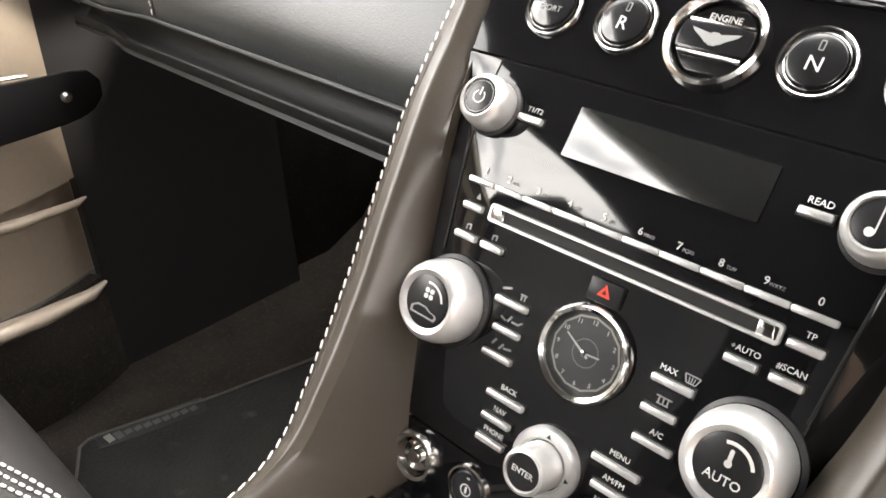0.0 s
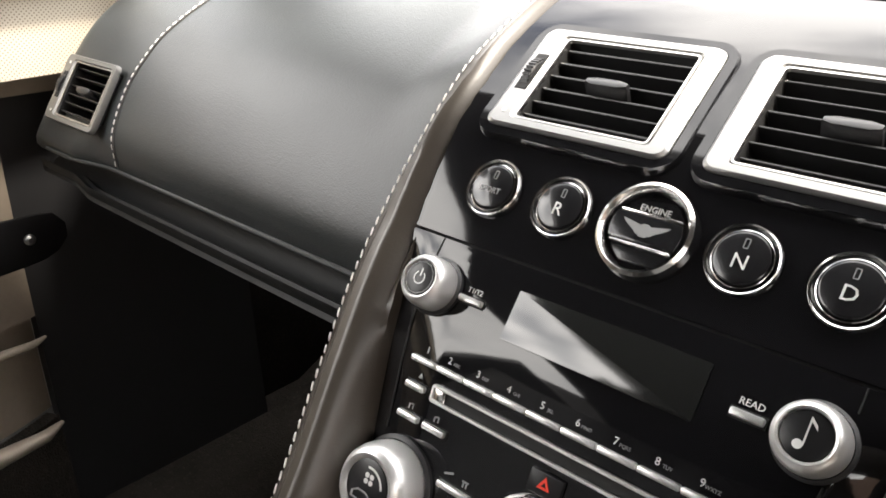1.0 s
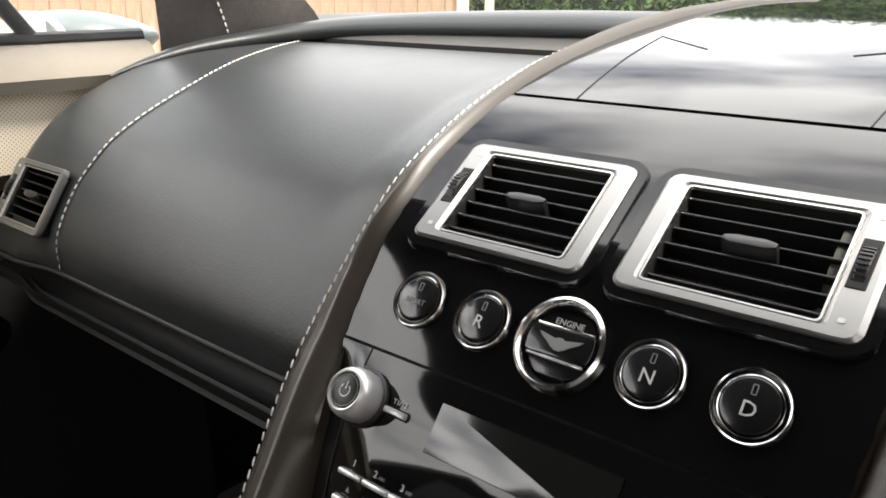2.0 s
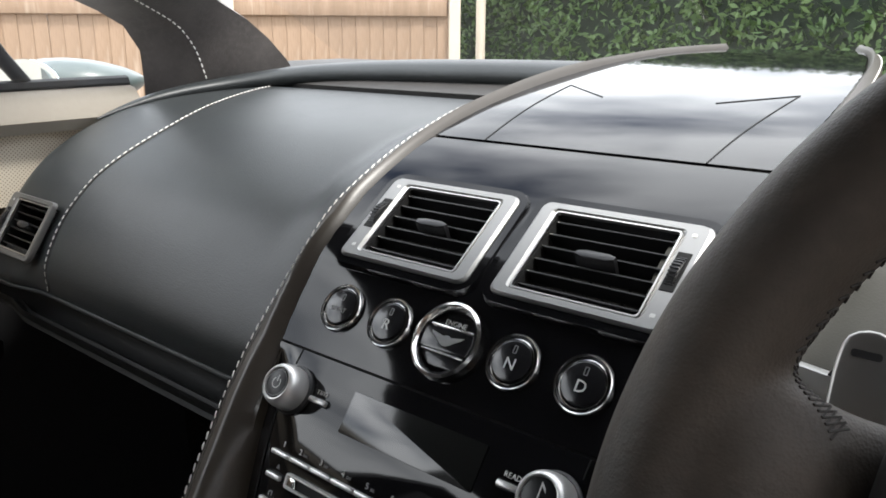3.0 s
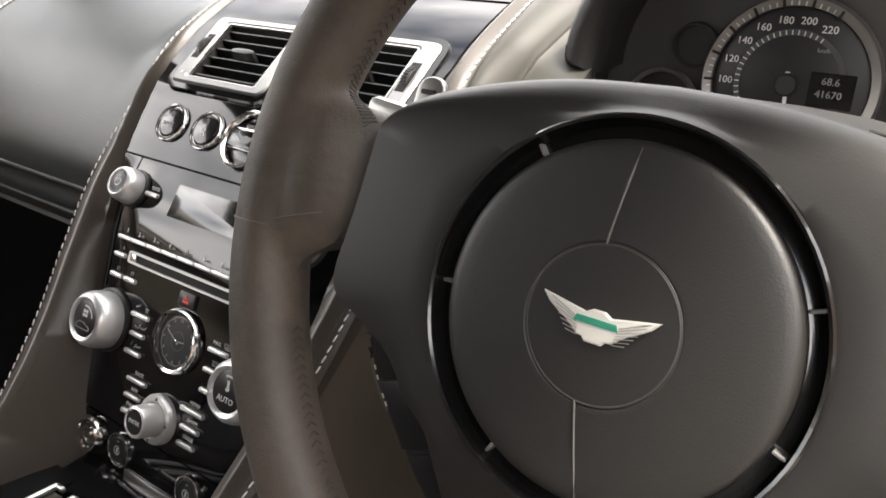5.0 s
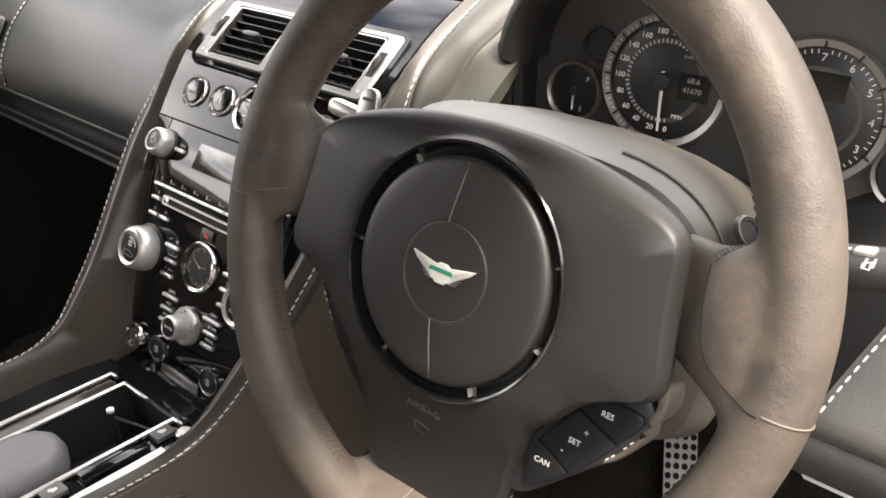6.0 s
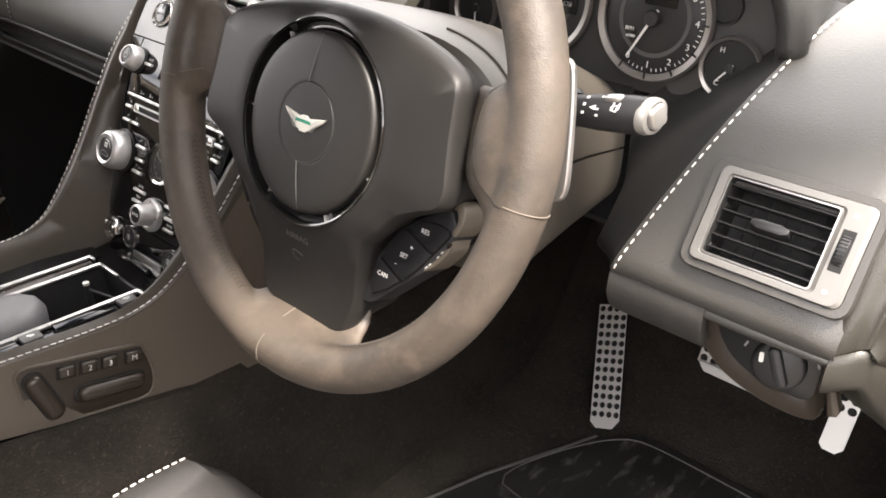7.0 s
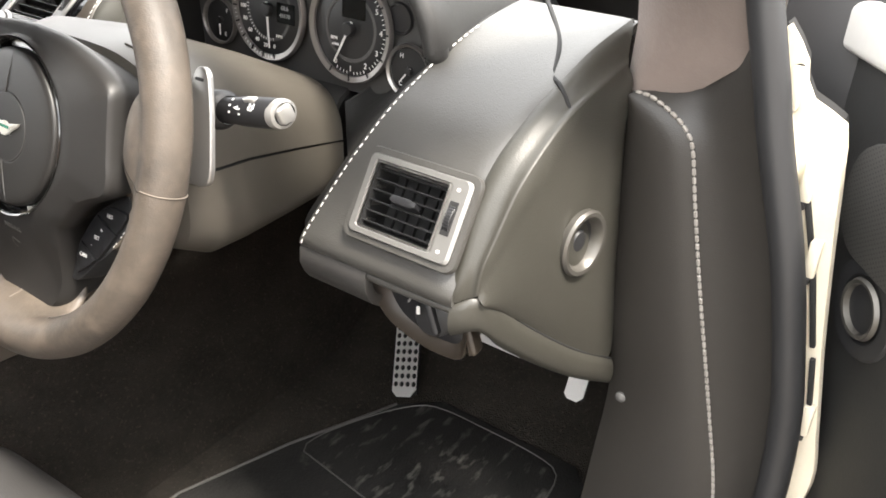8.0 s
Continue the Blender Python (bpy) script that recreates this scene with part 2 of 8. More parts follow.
def frames_along(path, up=(0, 0, 1)):
    p = [Vector(q) for q in path]
    out, side = [], None
    for i, q in enumerate(p):
        t = (p[min(i + 1, len(p) - 1)] - p[max(i - 1, 0)]).normalized()
        if side is None:
            u = Vector(up)
            if abs(t.dot(u)) > 0.95:
                u = Vector((0, 1, 0))
            side = t.cross(u).normalized()
        side = (side - t * side.dot(t)).normalized()
        out.append((q, t, side, side.cross(t).normalized()))
    return out


def tube(path, r, seg=8, closed=False, flat=1.0, up=(0, 0, 1)):
    """A round bar along path; r: one radius or one for each point; flat: its height by its width."""
    fr = frames_along(path, up)
    rs = r if isinstance(r, (list, tuple, np.ndarray)) else [r] * len(fr)
    rows = [[q + a * (rr * math.cos(k)) + b * (rr * flat * math.sin(k)) for k in np.linspace(0, 2 * math.pi, seg, endpoint=False)] for (q, t, a, b), rr in zip(fr, rs)]
    return skin(rows, closed_v=True, closed_u=closed, cap=not closed)


def lathe(profile, m=None, seg=36):
    """(radius, height) rows turned round the local z axis."""
    m = m or Matrix.Identity(4)
    bm = bmesh.new()
    rings = []
    for r, h in profile:
        if r < 1e-6:
            rings.append([bm.verts.new(m @ Vector((0, 0, h)))])
        else:
            rings.append([bm.verts.new(m @ Vector((r * math.cos(k), r * math.sin(k), h))) for k in np.linspace(0, 2 * math.pi, seg, endpoint=False)])
    for a, b in zip(rings, rings[1:]):
        for i in range(seg):
            j = (i + 1) % seg
            q = [a[i % len(a)], a[j % len(a)], b[j % len(b)], b[i % len(b)]]
            q = list(dict.fromkeys(q))
            if len(q) > 2:
                bm.faces.new(q)
    return bm


def rbox(sx, sy, sz, r=0.0, m=None, seg=2):
    """A box of that size about the origin, its edges rounded by r."""
    bm = bmesh.new()
    bmesh.ops.create_cube(bm, size=1.0)
    bmesh.ops.scale(bm, vec=(sx, sy, sz), verts=bm.verts)
    if r:
        bmesh.ops.bevel(bm, geom=list(bm.edges), offset=r, segments=seg, profile=0.5, affect="EDGES")
    if m:
        bmesh.ops.transform(bm, matrix=m, verts=bm.verts)
    return bm


def slab(outline, depth, r=0.0, m=None, seg=2):
    """A flat outline (x, y) made `depth` thick upwards from z = 0, its upper rim rounded by r."""
    bm = bmesh.new()
    low = [bm.verts.new((x, y, 0)) for x, y in outline]
    f = bm.faces.new(low)
    ext = bmesh.ops.extrude_face_region(bm, geom=[f])
    top = [v for v in ext["geom"] if isinstance(v, bmesh.types.BMVert)]
    bmesh.ops.translate(bm, vec=(0, 0, depth), verts=top)
    if r:
        tops = set(top)
        rim = [e for e in bm.edges if e.verts[0] in tops and e.verts[1] in tops]
        bmesh.ops.bevel(bm, geom=rim, offset=r, segments=seg, profile=0.5, affect="EDGES")
    if m:
        bmesh.ops.transform(bm, matrix=m, verts=bm.verts)
    return bm


def round_rect(w, h, r, n=4, cx=0.0, cy=0.0):
    out = []
    for k, (sx, sy) in enumerate(((1, 1), (-1, 1), (-1, -1), (1, -1))):
        for a in np.linspace(k * math.pi / 2, (k + 1) * math.pi / 2, n + 1):
            out.append((cx + sx * (w / 2 - r) + r * math.cos(a), cy + sy * (h / 2 - r) + r * math.sin(a)))
    return out


def frame_ring(outer, inner, depth, r, m=None):
    """A flat frame between two outlines of equal length, its faces rounded by r."""
    rows = []
    for k, (s, z) in enumerate(((0.0, 0.0), (0.0, depth - r), (0.15, depth), (0.85, depth), (1.0, depth - r), (1.0, -0.004))):
        ring = []
        for (ox, oy), (ix, iy) in zip(outer, inner):
            ring.append(Vector((ox + (ix - ox) * s, oy + (iy - oy) * s, z)))
        rows.append(ring)
    bm = skin(rows, closed_v=True)
    if m:
        bmesh.ops.transform(bm, matrix=m, verts=bm.verts)
    return bm


def lettering(body, size, m, depth=0.0004, align="CENTER"):
    """Words as a mesh in the built-in font, lying in the x-y plane of m."""
    c = bpy.data.curves.new("words", "FONT")
    c.body, c.size, c.extrude, c.align_x, c.align_y = body, size, depth, align, "CENTER"
    c.resolution_u = 2
    ob = bpy.data.objects.new("words", c)
    scene.collection.objects.link(ob)
    bpy.context.view_layer.update()
    me = bpy.data.meshes.new_from_object(ob.evaluated_get(bpy.context.evaluated_depsgraph_get()))
    bpy.data.objects.remove(ob)
    bpy.data.curves.remove(c)
    bm = bmesh.new()
    bm.from_mesh(me)
    bpy.data.meshes.remove(me)
    bmesh.ops.transform(bm, matrix=m, verts=bm.verts)
    return bm


def stitches(path, length=0.0046, gap=0.0024, r=0.00075, lift=None, slant=0.0):
    """A row of thread stitches along path; lift(i) pushes a point off the surface."""
    p = np.array(path, float)
    s = np.r_[0, np.cumsum(np.linalg.norm(np.diff(p, axis=0), axis=1))]
    at = lambda d: np.array([np.interp(d, s, p[:, k]) for k in range(3)])
    out = bmesh.new()
    d = 0.0
    while d + length < s[-1]:
        a, b = Vector(at(d)), Vector(at(d + length))
        mid = (a + b) / 2
        t = (b - a).normalized()
        side = t.cross(Vector((0.3, 0.2, 1))).normalized()
        up = side.cross(t)
        t = (t + side * slant).normalized()
        side = t.cross(up).normalized()
        rows = []
        for w, k in ((-0.5, 0.35), (-0.3, 1.0), (0.3, 1.0), (0.5, 0.35)):
            c = mid + t * (length * w)
            rows.append([c + side * (r * 1.25 * k * math.cos(a2)) + up * (r * k * math.sin(a2)) for a2 in np.linspace(0, 2 * math.pi, 6, endpoint=False)])
        vs = [[out.verts.new(q) for q in row] for row in rows]
        for i in range(3):
            for j in range(6):
                out.faces.new((vs[i][j], vs[i][(j + 1) % 6], vs[i + 1][(j + 1) % 6], vs[i + 1][j]))
        out.faces.new(vs[0])
        out.faces.new(vs[3])
        d += length + gap
    return out


def fused(bms, voxel=0.0018, rounds=26):
    """Several closed forms grown together into one smooth skin."""
    bm = join(*bms)
    bmesh.ops.recalc_face_normals(bm, faces=bm.faces)
    me = bpy.data.meshes.new("fused")
    bm.to_mesh(me)
    bm.free()
    ob = bpy.data.objects.new("fused", me)
    scene.collection.objects.link(ob)
    grow = ob.modifiers.new("grow", "REMESH")
    grow.mode, grow.voxel_size = "VOXEL", voxel
    even = ob.modifiers.new("even", "SMOOTH")
    even.factor, even.iterations = 0.5, rounds
    bpy.context.view_layer.update()
    out = bpy.data.meshes.new_from_object(ob.evaluated_get(bpy.context.evaluated_depsgraph_get()))
    bpy.data.objects.remove(ob)
    bpy.data.meshes.remove(me)
    out.polygons.foreach_set("use_smooth", [True] * len(out.polygons))
    return out


def tree_of(me):
    """For meeting a mesh with rays."""
    return BVHTree.FromPolygons([v.co.copy() for v in me.vertices], [tuple(p.vertices) for p in me.polygons])


def axes(origin, x, y, z):
    """A pose from its three axes."""
    m = Matrix.Identity(4)
    for k, v in enumerate((x, y, z, origin)):
        for i in range(3):
            m[i][k] = v[i]
    return m

DARK_GREY_PAD = shader("dark grey pad leather", (0.042, 0.040, 0.036), 0.40, spec=0.65, bump=GRAIN, color2=(0.049, 0.047, 0.043), mottle=(12.0, 0.8), rough_var=0.06)
END_LEATHER = shader("end panel leather", (0.029, 0.0275, 0.0225), 0.44, bump=GRAIN, color2=(0.036, 0.034, 0.028), mottle=(12.0, 0.8), rough_var=0.05)
SWITCH_POD = shader("brown black plastic", (0.026, 0.020, 0.015), 0.36, color2=(0.033, 0.026, 0.019), mottle=(20.0, 0.8), bump=(("cells", 1400.0, 0.1, 0.0003),))
MATT_HOOD = shader("matt hood leather", (0.015, 0.0148, 0.0145), 0.55, bump=GRAIN, color2=(0.019, 0.0188, 0.018), mottle=(14.0, 0.8))
PANEL_GREY = shader("dial panel plastic", (0.055, 0.054, 0.053), 0.5, bump=(("cells", 1600.0, 0.12, 0.0003),))
SOFT_SILVER = shader("dull silver", (0.42, 0.41, 0.39), 0.38, metal=0.7, rough_var=0.06)
GLASS_BLACK = shader("black glass", (0.012, 0.012, 0.013), 0.20, coat=0.25, spec=0.4)
CLOCK_FACE = shader("clock dial grey", (0.055, 0.056, 0.058), 0.4, color2=(0.065, 0.066, 0.068), mottle=(120.0, 0.8))
PADDLE_METAL = shader("paddle metal", (0.36, 0.35, 0.335), 0.33, metal=0.88, rough_var=0.04)
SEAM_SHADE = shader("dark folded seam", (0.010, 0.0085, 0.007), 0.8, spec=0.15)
RIM_SEAM = shader("pale rim seam", (0.12, 0.10, 0.08), 0.7)
RING_GLOSS = shader("gloss black ring", (0.006, 0.006, 0.006), 0.16, coat=0.5)
AIRBAG_PLASTIC = shader("airbag cover", (0.0135, 0.0125, 0.0115), 0.46, bump=(("cells", 1500.0, 0.12, 0.0004),), color2=(0.0165, 0.0155, 0.0145), mottle=(20.0, 0.8))
SEAM_GREY = shader("grey moulding line", (0.075, 0.072, 0.068), 0.5)
SHROUD_GREY = shader("shroud grey leather", (0.056, 0.050, 0.041), 0.46, bump=(("cells", 900.0, 0.12, 0.0004),), color2=(0.066, 0.059, 0.049), mottle=(14.0, 0.8), rough_var=0.05)
GREY_VINYL = shader("blue-grey vinyl", (0.125, 0.124, 0.128), 0.45, bump=GRAIN, color2=(0.140, 0.139, 0.142), mottle=(14.0, 0.8))
DIM_SWITCH = shader("grey switch plastic", (0.085, 0.083, 0.080), 0.45, bump=(("cells", 1500.0, 0.1, 0.0003),))
SCUFFED = shader("scuffed heel pad", (0.011, 0.0105, 0.010), 0.65, bump=(("noise", 260.0, 0.5, 0.002),), color2=(0.017, 0.016, 0.015), mottle=(30.0, 0.4), spec=0.3, wear=((0.13, 0.124, 0.112), 34.0, 0.17), stretch=(1.9, 0.7, 1.0))
SUEDE_BROWN = shader("brown suede", (0.135, 0.105, 0.090), 0.95, bump=(("noise", 500.0, 0.4, 0.0008),), color2=(0.165, 0.130, 0.112), mottle=(18.0, 0.5), sheen=0.5)
POST_LEATHER = shader("post leather", (0.020, 0.0178, 0.0155), 0.45, bump=GRAIN, color2=(0.026, 0.0235, 0.0205), mottle=(10.0, 0.8), rough_var=0.05)
DOOR_DARK = shader("dark door leather", (0.017, 0.0168, 0.017), 0.5, bump=GRAIN, color2=(0.022, 0.0216, 0.021), mottle=(12.0, 0.8))


def perforated(name, color, hole, pitch=290.0):
    """Leather punched with rows of small holes."""
    m = shader(name, color, 0.55, bump=GRAIN)
    n, link = m.node_tree.nodes, m.node_tree.links.new
    b = n["Principled BSDF"]
    pos, mp, dots, edge, tint = n.new("ShaderNodeTexCoord"), n.new("ShaderNodeMapping"), n.new("ShaderNodeTexVoronoi"), n.new("ShaderNodeMapRange"), n.new("ShaderNodeMix")
    flat, lay = n.new("ShaderNodeSeparateXYZ"), n.new("ShaderNodeCombineXYZ")
    mp.inputs["Rotation"].default_value = (0, 0, radians(45))
    dots.voronoi_dimensions = "2D"
    dots.inputs["Scale"].default_value, dots.inputs["Randomness"].default_value = pitch, 0.0
    edge.inputs["From Min"].default_value, edge.inputs["From Max"].default_value = 0.17, 0.25
    tint.data_type = "RGBA"
    tint.inputs["A"].default_value, tint.inputs["B"].default_value = (*hole, 1), (*color, 1)
    link(pos.outputs["Object"], flat.inputs["Vector"])
    link(flat.outputs["Y"], lay.inputs["X"])
    link(flat.outputs["Z"], lay.inputs["Y"])
    link(lay.outputs["Vector"], mp.inputs["Vector"])
    link(mp.outputs["Vector"], dots.inputs["Vector"])
    link(dots.outputs["Distance"], edge.inputs["Value"])
    link(edge.outputs["Result"], tint.inputs["Factor"])
    link(tint.outputs["Result"], b.inputs["Base Color"])
    return m


PERF_BEIGE = perforated("perforated beige leather", (0.58, 0.52, 0.42), (0.16, 0.13, 0.09))
PERF_DARK = perforated("perforated dark leather", (0.050, 0.048, 0.045), (0.010, 0.010, 0.010))
SEAT_LEATHER = shader("seat leather", (0.030, 0.029, 0.028), 0.42, bump=GRAIN, color2=(0.038, 0.036, 0.035), mottle=(12.0, 0.8), rough_var=0.06)


def facing(bm, point):
    """All faces turned towards a point."""
    bmesh.ops.recalc_face_normals(bm, faces=bm.faces)
    p = Vector(point)
    if sum(f.normal.dot(p - f.calc_center_median()) for f in bm.faces) < 0:
        bmesh.ops.reverse_faces(bm, faces=bm.faces)
    return bm


def glass_sheet(bm, point, name):
    bm = facing(bm, point)
    me = bpy.data.meshes.new(name)
    for f in bm.faces:
        f.smooth = True
    bm.to_mesh(me)
    bm.free()
    me.materials.append(PANE)
    return me


SEAM_DARK = shader("dark moulding line", (0.040, 0.038, 0.036), 0.5)
EMBOSS = shader("embossed grey", (0.066, 0.062, 0.057), 0.5)
MIRROR_SHELL = shader("dark blue-grey paint", (0.10, 0.125, 0.12), 0.40, coat=0.15, color2=(0.08, 0.10, 0.10), mottle=(10.0, 0.8))

SKY_BLOCK_BROWN = shader("dull brown of the sky block", (0.20, 0.13, 0.095), 0.9, bump=(("noise", 30.0, 0.4, 0.006),), color2=(0.15, 0.10, 0.075), mottle=(3.0, 0.6))
JAMB_CREAM = shader("cream jamb paint", (0.62, 0.57, 0.46), 0.35, coat=0.4, color2=(0.56, 0.51, 0.40), mottle=(24.0, 0.6))
LEDGE_VINYL = shader("black ledge vinyl", (0.012, 0.0125, 0.0127), 0.48, spec=0.16, bump=GRAIN, color2=(0.013, 0.0135, 0.0135), mottle=(14.0, 0.8))
RING_DULL = shader("dull grey ring", (0.085, 0.080, 0.071), 0.38, metal=0.5, rough_var=0.06)
VENT_BLACK = shader("vent slat plastic", (0.011, 0.011, 0.0115), 0.30, bump=(("cells", 1400.0, 0.1, 0.0003),))
BANK_EDGE = shader("worn bank edge", (0.10, 0.083, 0.064), 0.5, rough_var=0.08)
VENT_SILVER = shader("satin vent frame", (0.35, 0.347, 0.337), 0.36, metal=0.8, bump=(("noise", 1200.0, 0.04, 0.0002),), rough_var=0.06)
VENT_GREY = shader("dull vent frame", (0.20, 0.195, 0.185), 0.42, metal=0.6, bump=(("noise", 1200.0, 0.04, 0.0002),), rough_var=0.06)
ROLL_LEATHER = shader("olive grey roll leather", (0.037, 0.036, 0.029), 0.58, bump=(("cells", 900.0, 0.12, 0.0004),), color2=(0.044, 0.043, 0.035), mottle=(12.0, 0.8), rough_var=0.05)
RAIL_BROWN = shader("glossy brown strip", (0.030, 0.024, 0.019), 0.18, rough_var=0.05, color2=(0.045, 0.036, 0.028), mottle=(30.0, 0.6))
# grey capping made this pale to put the sunlight on it into the colour
DOOR_CAP_SUNLIT = shader("door capping with sunlight in its colour", (0.46, 0.45, 0.43), 0.45, bump=GRAIN, color2=(0.42, 0.41, 0.39), mottle=(14.0, 0.8))
SILL_TAN = shader("tan brushed strip", (0.42, 0.36, 0.29), 0.40, metal=0.35, bump=(("noise", 500.0, 0.06, 0.0004),), rough_var=0.06)
THREAD_GREY = shader("grey thread", (0.27, 0.25, 0.225), 0.8, bump=(("noise", 2500.0, 0.4, 0.0004),))

# ---- outside ----
def flat_quad(pts):
    bm = bmesh.new()
    bm.faces.new([bm.verts.new(p) for p in pts])
    return bm


solid("ground", flat_quad([(-150, -150, 0), (150, -150, 0), (150, 150, 0), (-150, 150, 0)]), GRAVEL, "pale brown gravel drive under the car", "ground", kind="structure", smooth=0)

FENCE_END = Vector((-4.35, 5.24, 0))
FENCE_RUN = Vector((-0.66, -0.75, 0)).normalized()
FENCE_FACE = Vector((0.75, -0.66, 0))


def fence_m(d, z=0.0, out=0.0):
    return axes(FENCE_END + FENCE_RUN * d + FENCE_FACE * out + Vector((0, 0, z)), FENCE_RUN, FENCE_FACE, Vector((0, 0, 1)))


board_mesh = mesh_of(rbox(0.118, 0.016, 1.74, 0.004, seg=1), FENCE_WOOD, 0, "board")
post_mesh = mesh_of(rbox(0.10, 0.10, 1.95, 0.008), POST_WOOD, 40, "post")
for k in range(5):
    panel = thing("timber_fence", fence_m(0.98 + 1.92 * k) @ Vector((0, 0, 0)), "weathered brown timber fence panel of upright boards", "fence", "garden fencing")
    for j in range(16):
        rnd = random.Random(k * 40 + j)
        part("board", board_mesh, FENCE_WOOD, panel, at=fence_m(0.09 + 1.92 * k + 0.118 * j, 0.94, rnd.uniform(-0.006, 0.006)) @ pose(0, 0, 0, rnd.uniform(-0.3, 0.3), 0, rnd.uniform(-2, 2)))
    for z in (0.35, 1.205, 1.74):
        part("rail", rbox(1.82, 0.035, 0.14, 0.006, fence_m(0.98 + 1.92 * k, z, 0.032)), FENCE_WOOD, panel, "flat horizontal rail across the boards")
for k in range(6):
    p = part("fence_post", post_mesh, POST_WOOD, None, at=fence_m(1.92 * k, 0.975, 0.02))
    tagged(p, "pale square timber fence post", "post", "fence posts")
solid("garden_stake", rbox(0.075, 0.05, 2.1, 0.01, pose(-4.12, 5.33, 1.05)), POST_WOOD, "thin pale timber stake in front of the hedge", "post")


def hedge_leaves(x0, x1, y0, depth, high, count, seed):
    """Small leaf blades over an uneven hedge face."""
    rnd = np.random.default_rng(seed)
    verts, faces = [], []
    for i in range(count):
        u, w, face = rnd.uniform(), rnd.uniform(), rnd.uniform()
        x = x0 + (x1 - x0) * u
        z = high * w if face < 0.88 else high
        swell = 0.20 * noise.noise((x * 0.9, z * 1.3, seed)) + 0.12 * noise.noise((x * 3.1, z * 3.3, seed + 5)) + 0.05 * noise.noise((x * 9, z * 9, 2))
        y = y0 - swell + abs(rnd.normal(0, 0.05)) if face < 0.88 else y0 + rnd.uniform(0, depth)
        if face >= 0.88:
            z += swell
        c = Vector((x, y, z))
        a = Vector(rnd.normal(0, 1, 3)).normalized()
        b = a.orthogonal().normalized()
        b.rotate(Matrix.Rotation(rnd.uniform(0, 6.28), 3, a))
        side = a.cross(b) * rnd.uniform(0.012, 0.022)
        b = b * rnd.uniform(0.025, 0.05)
        n = len(verts)
        verts += [c - b, c + side * 0.9, c + b, c - side * 0.9]
        faces.append((n, n + 1, n + 2, n + 3))
    me = bpy.data.meshes.new("leaves")
    me.from_pydata([tuple(v) for v in verts], [], faces)
    me.materials.append(LEAF)
    return me


HEDGE_AT = pose(-4.1, 6.1, 0, 0, 0, -14)
hedge = link_under(new("hedge", hedge_leaves(-2.2, 9.5, 0.0, 0.9, 2.7, 34000, 3)), None, HEDGE_AT)
tagged(hedge, "tall clipped dark green hedge behind the stake", "hedge", kind="stuff")
# near-black sheet behind the leaves: the hedge's inner shade given as a colour
shade_rows = [[HEDGE_AT @ Vector((x, 0.10 - 0.18 * noise.noise((x * 0.9, z * 1.3, 3)), z)) for x in np.linspace(-2.3, 9.6, 60)] for z in np.linspace(0, 2.62, 18)]
shade_rows += [[HEDGE_AT @ Vector((x, 0.95, 2.62)) for x in np.linspace(-2.3, 9.6, 60)], [HEDGE_AT @ Vector((x, 0.95, 0)) for x in np.linspace(-2.3, 9.6, 60)]]
part("hedge_shade_sheet", skin(shade_rows), HEDGE_SHADE, hedge)

# unseen plain wall behind and beside the open door, added to block low sky light
solid("wall_sky_block", rbox(0.25, 9.0, 2.7, 0.01, pose(3.9, -3.9, 1.35)), SKY_BLOCK_BROWN, "plain brown wall, unseen, added to block low sky light", "house wall", kind="structure")

# ---- the car's shell ----
FLOOR_Z = 0.195
floor_rows = []
for y, z in ((-1.35, 0.22), (-0.9, 0.20), (0.10, FLOOR_Z), (0.36, FLOOR_Z + 0.004), (0.44, 0.235), (0.56, 0.36), (0.66, 0.52), (0.70, 0.74)):
    floor_rows.append([(x, y, z) for x in np.linspace(-0.80, 0.80, 9)])
solid("floor", thicken(skin(floor_rows), 0.02), CARPET, "black carpet over floor and toeboard", "car floor", kind="structure")

# side walls of the tunnel under the console, carpeted
for s in (-1, 1):
    rows = [[(s * (0.20 - 0.05 * w), y, FLOOR_Z + (top - FLOOR_Z) * w) for w in np.linspace(0, 1, 5)] for y, top in ((-1.3, 0.58), (-0.55, 0.58), (-0.36, 0.525), (-0.17, 0.475), (-0.10, 0.475), (0.15, 0.56), (0.45, 0.60), (0.68, 0.62))]
    solid("tunnel_side_" + ("left" if s < 0 else "right"), thicken(skin(rows), 0.012, (-s, 0, 0)), CARPET, "dark carpet trim along the transmission tunnel", "carpet", kind="structure")

# roof, pillars behind, bulkhead: closes the cabin behind the camera
roof_rows = []
for y, z, w in ((0.02, 1.170, 0.47), (-0.10, 1.205, 0.495), (-0.45, 1.240, 0.505), (-0.85, 1.215, 0.50), (-1.30, 1.15, 0.49)):
    roof_rows.append([(x * (1.10 if x > 0 else 1.0), y, z - 0.05 * (x / w) ** 4 - 0.015 * (x / w) ** 2) for x in np.linspace(-w, w, 13)])
solid("ceiling", thicken(skin(roof_rows), 0.03, (0, 0, 1)), HEADLINER, "black headlining under the roof", "headlining", kind="structure")
solid("wall_rear", rbox(1.5, 0.04, 1.05, 0.01, pose(0, -1.30, 0.70)), DARK_TRIM, "dark rear bulkhead behind the seats", "bulkhead", kind="structure")
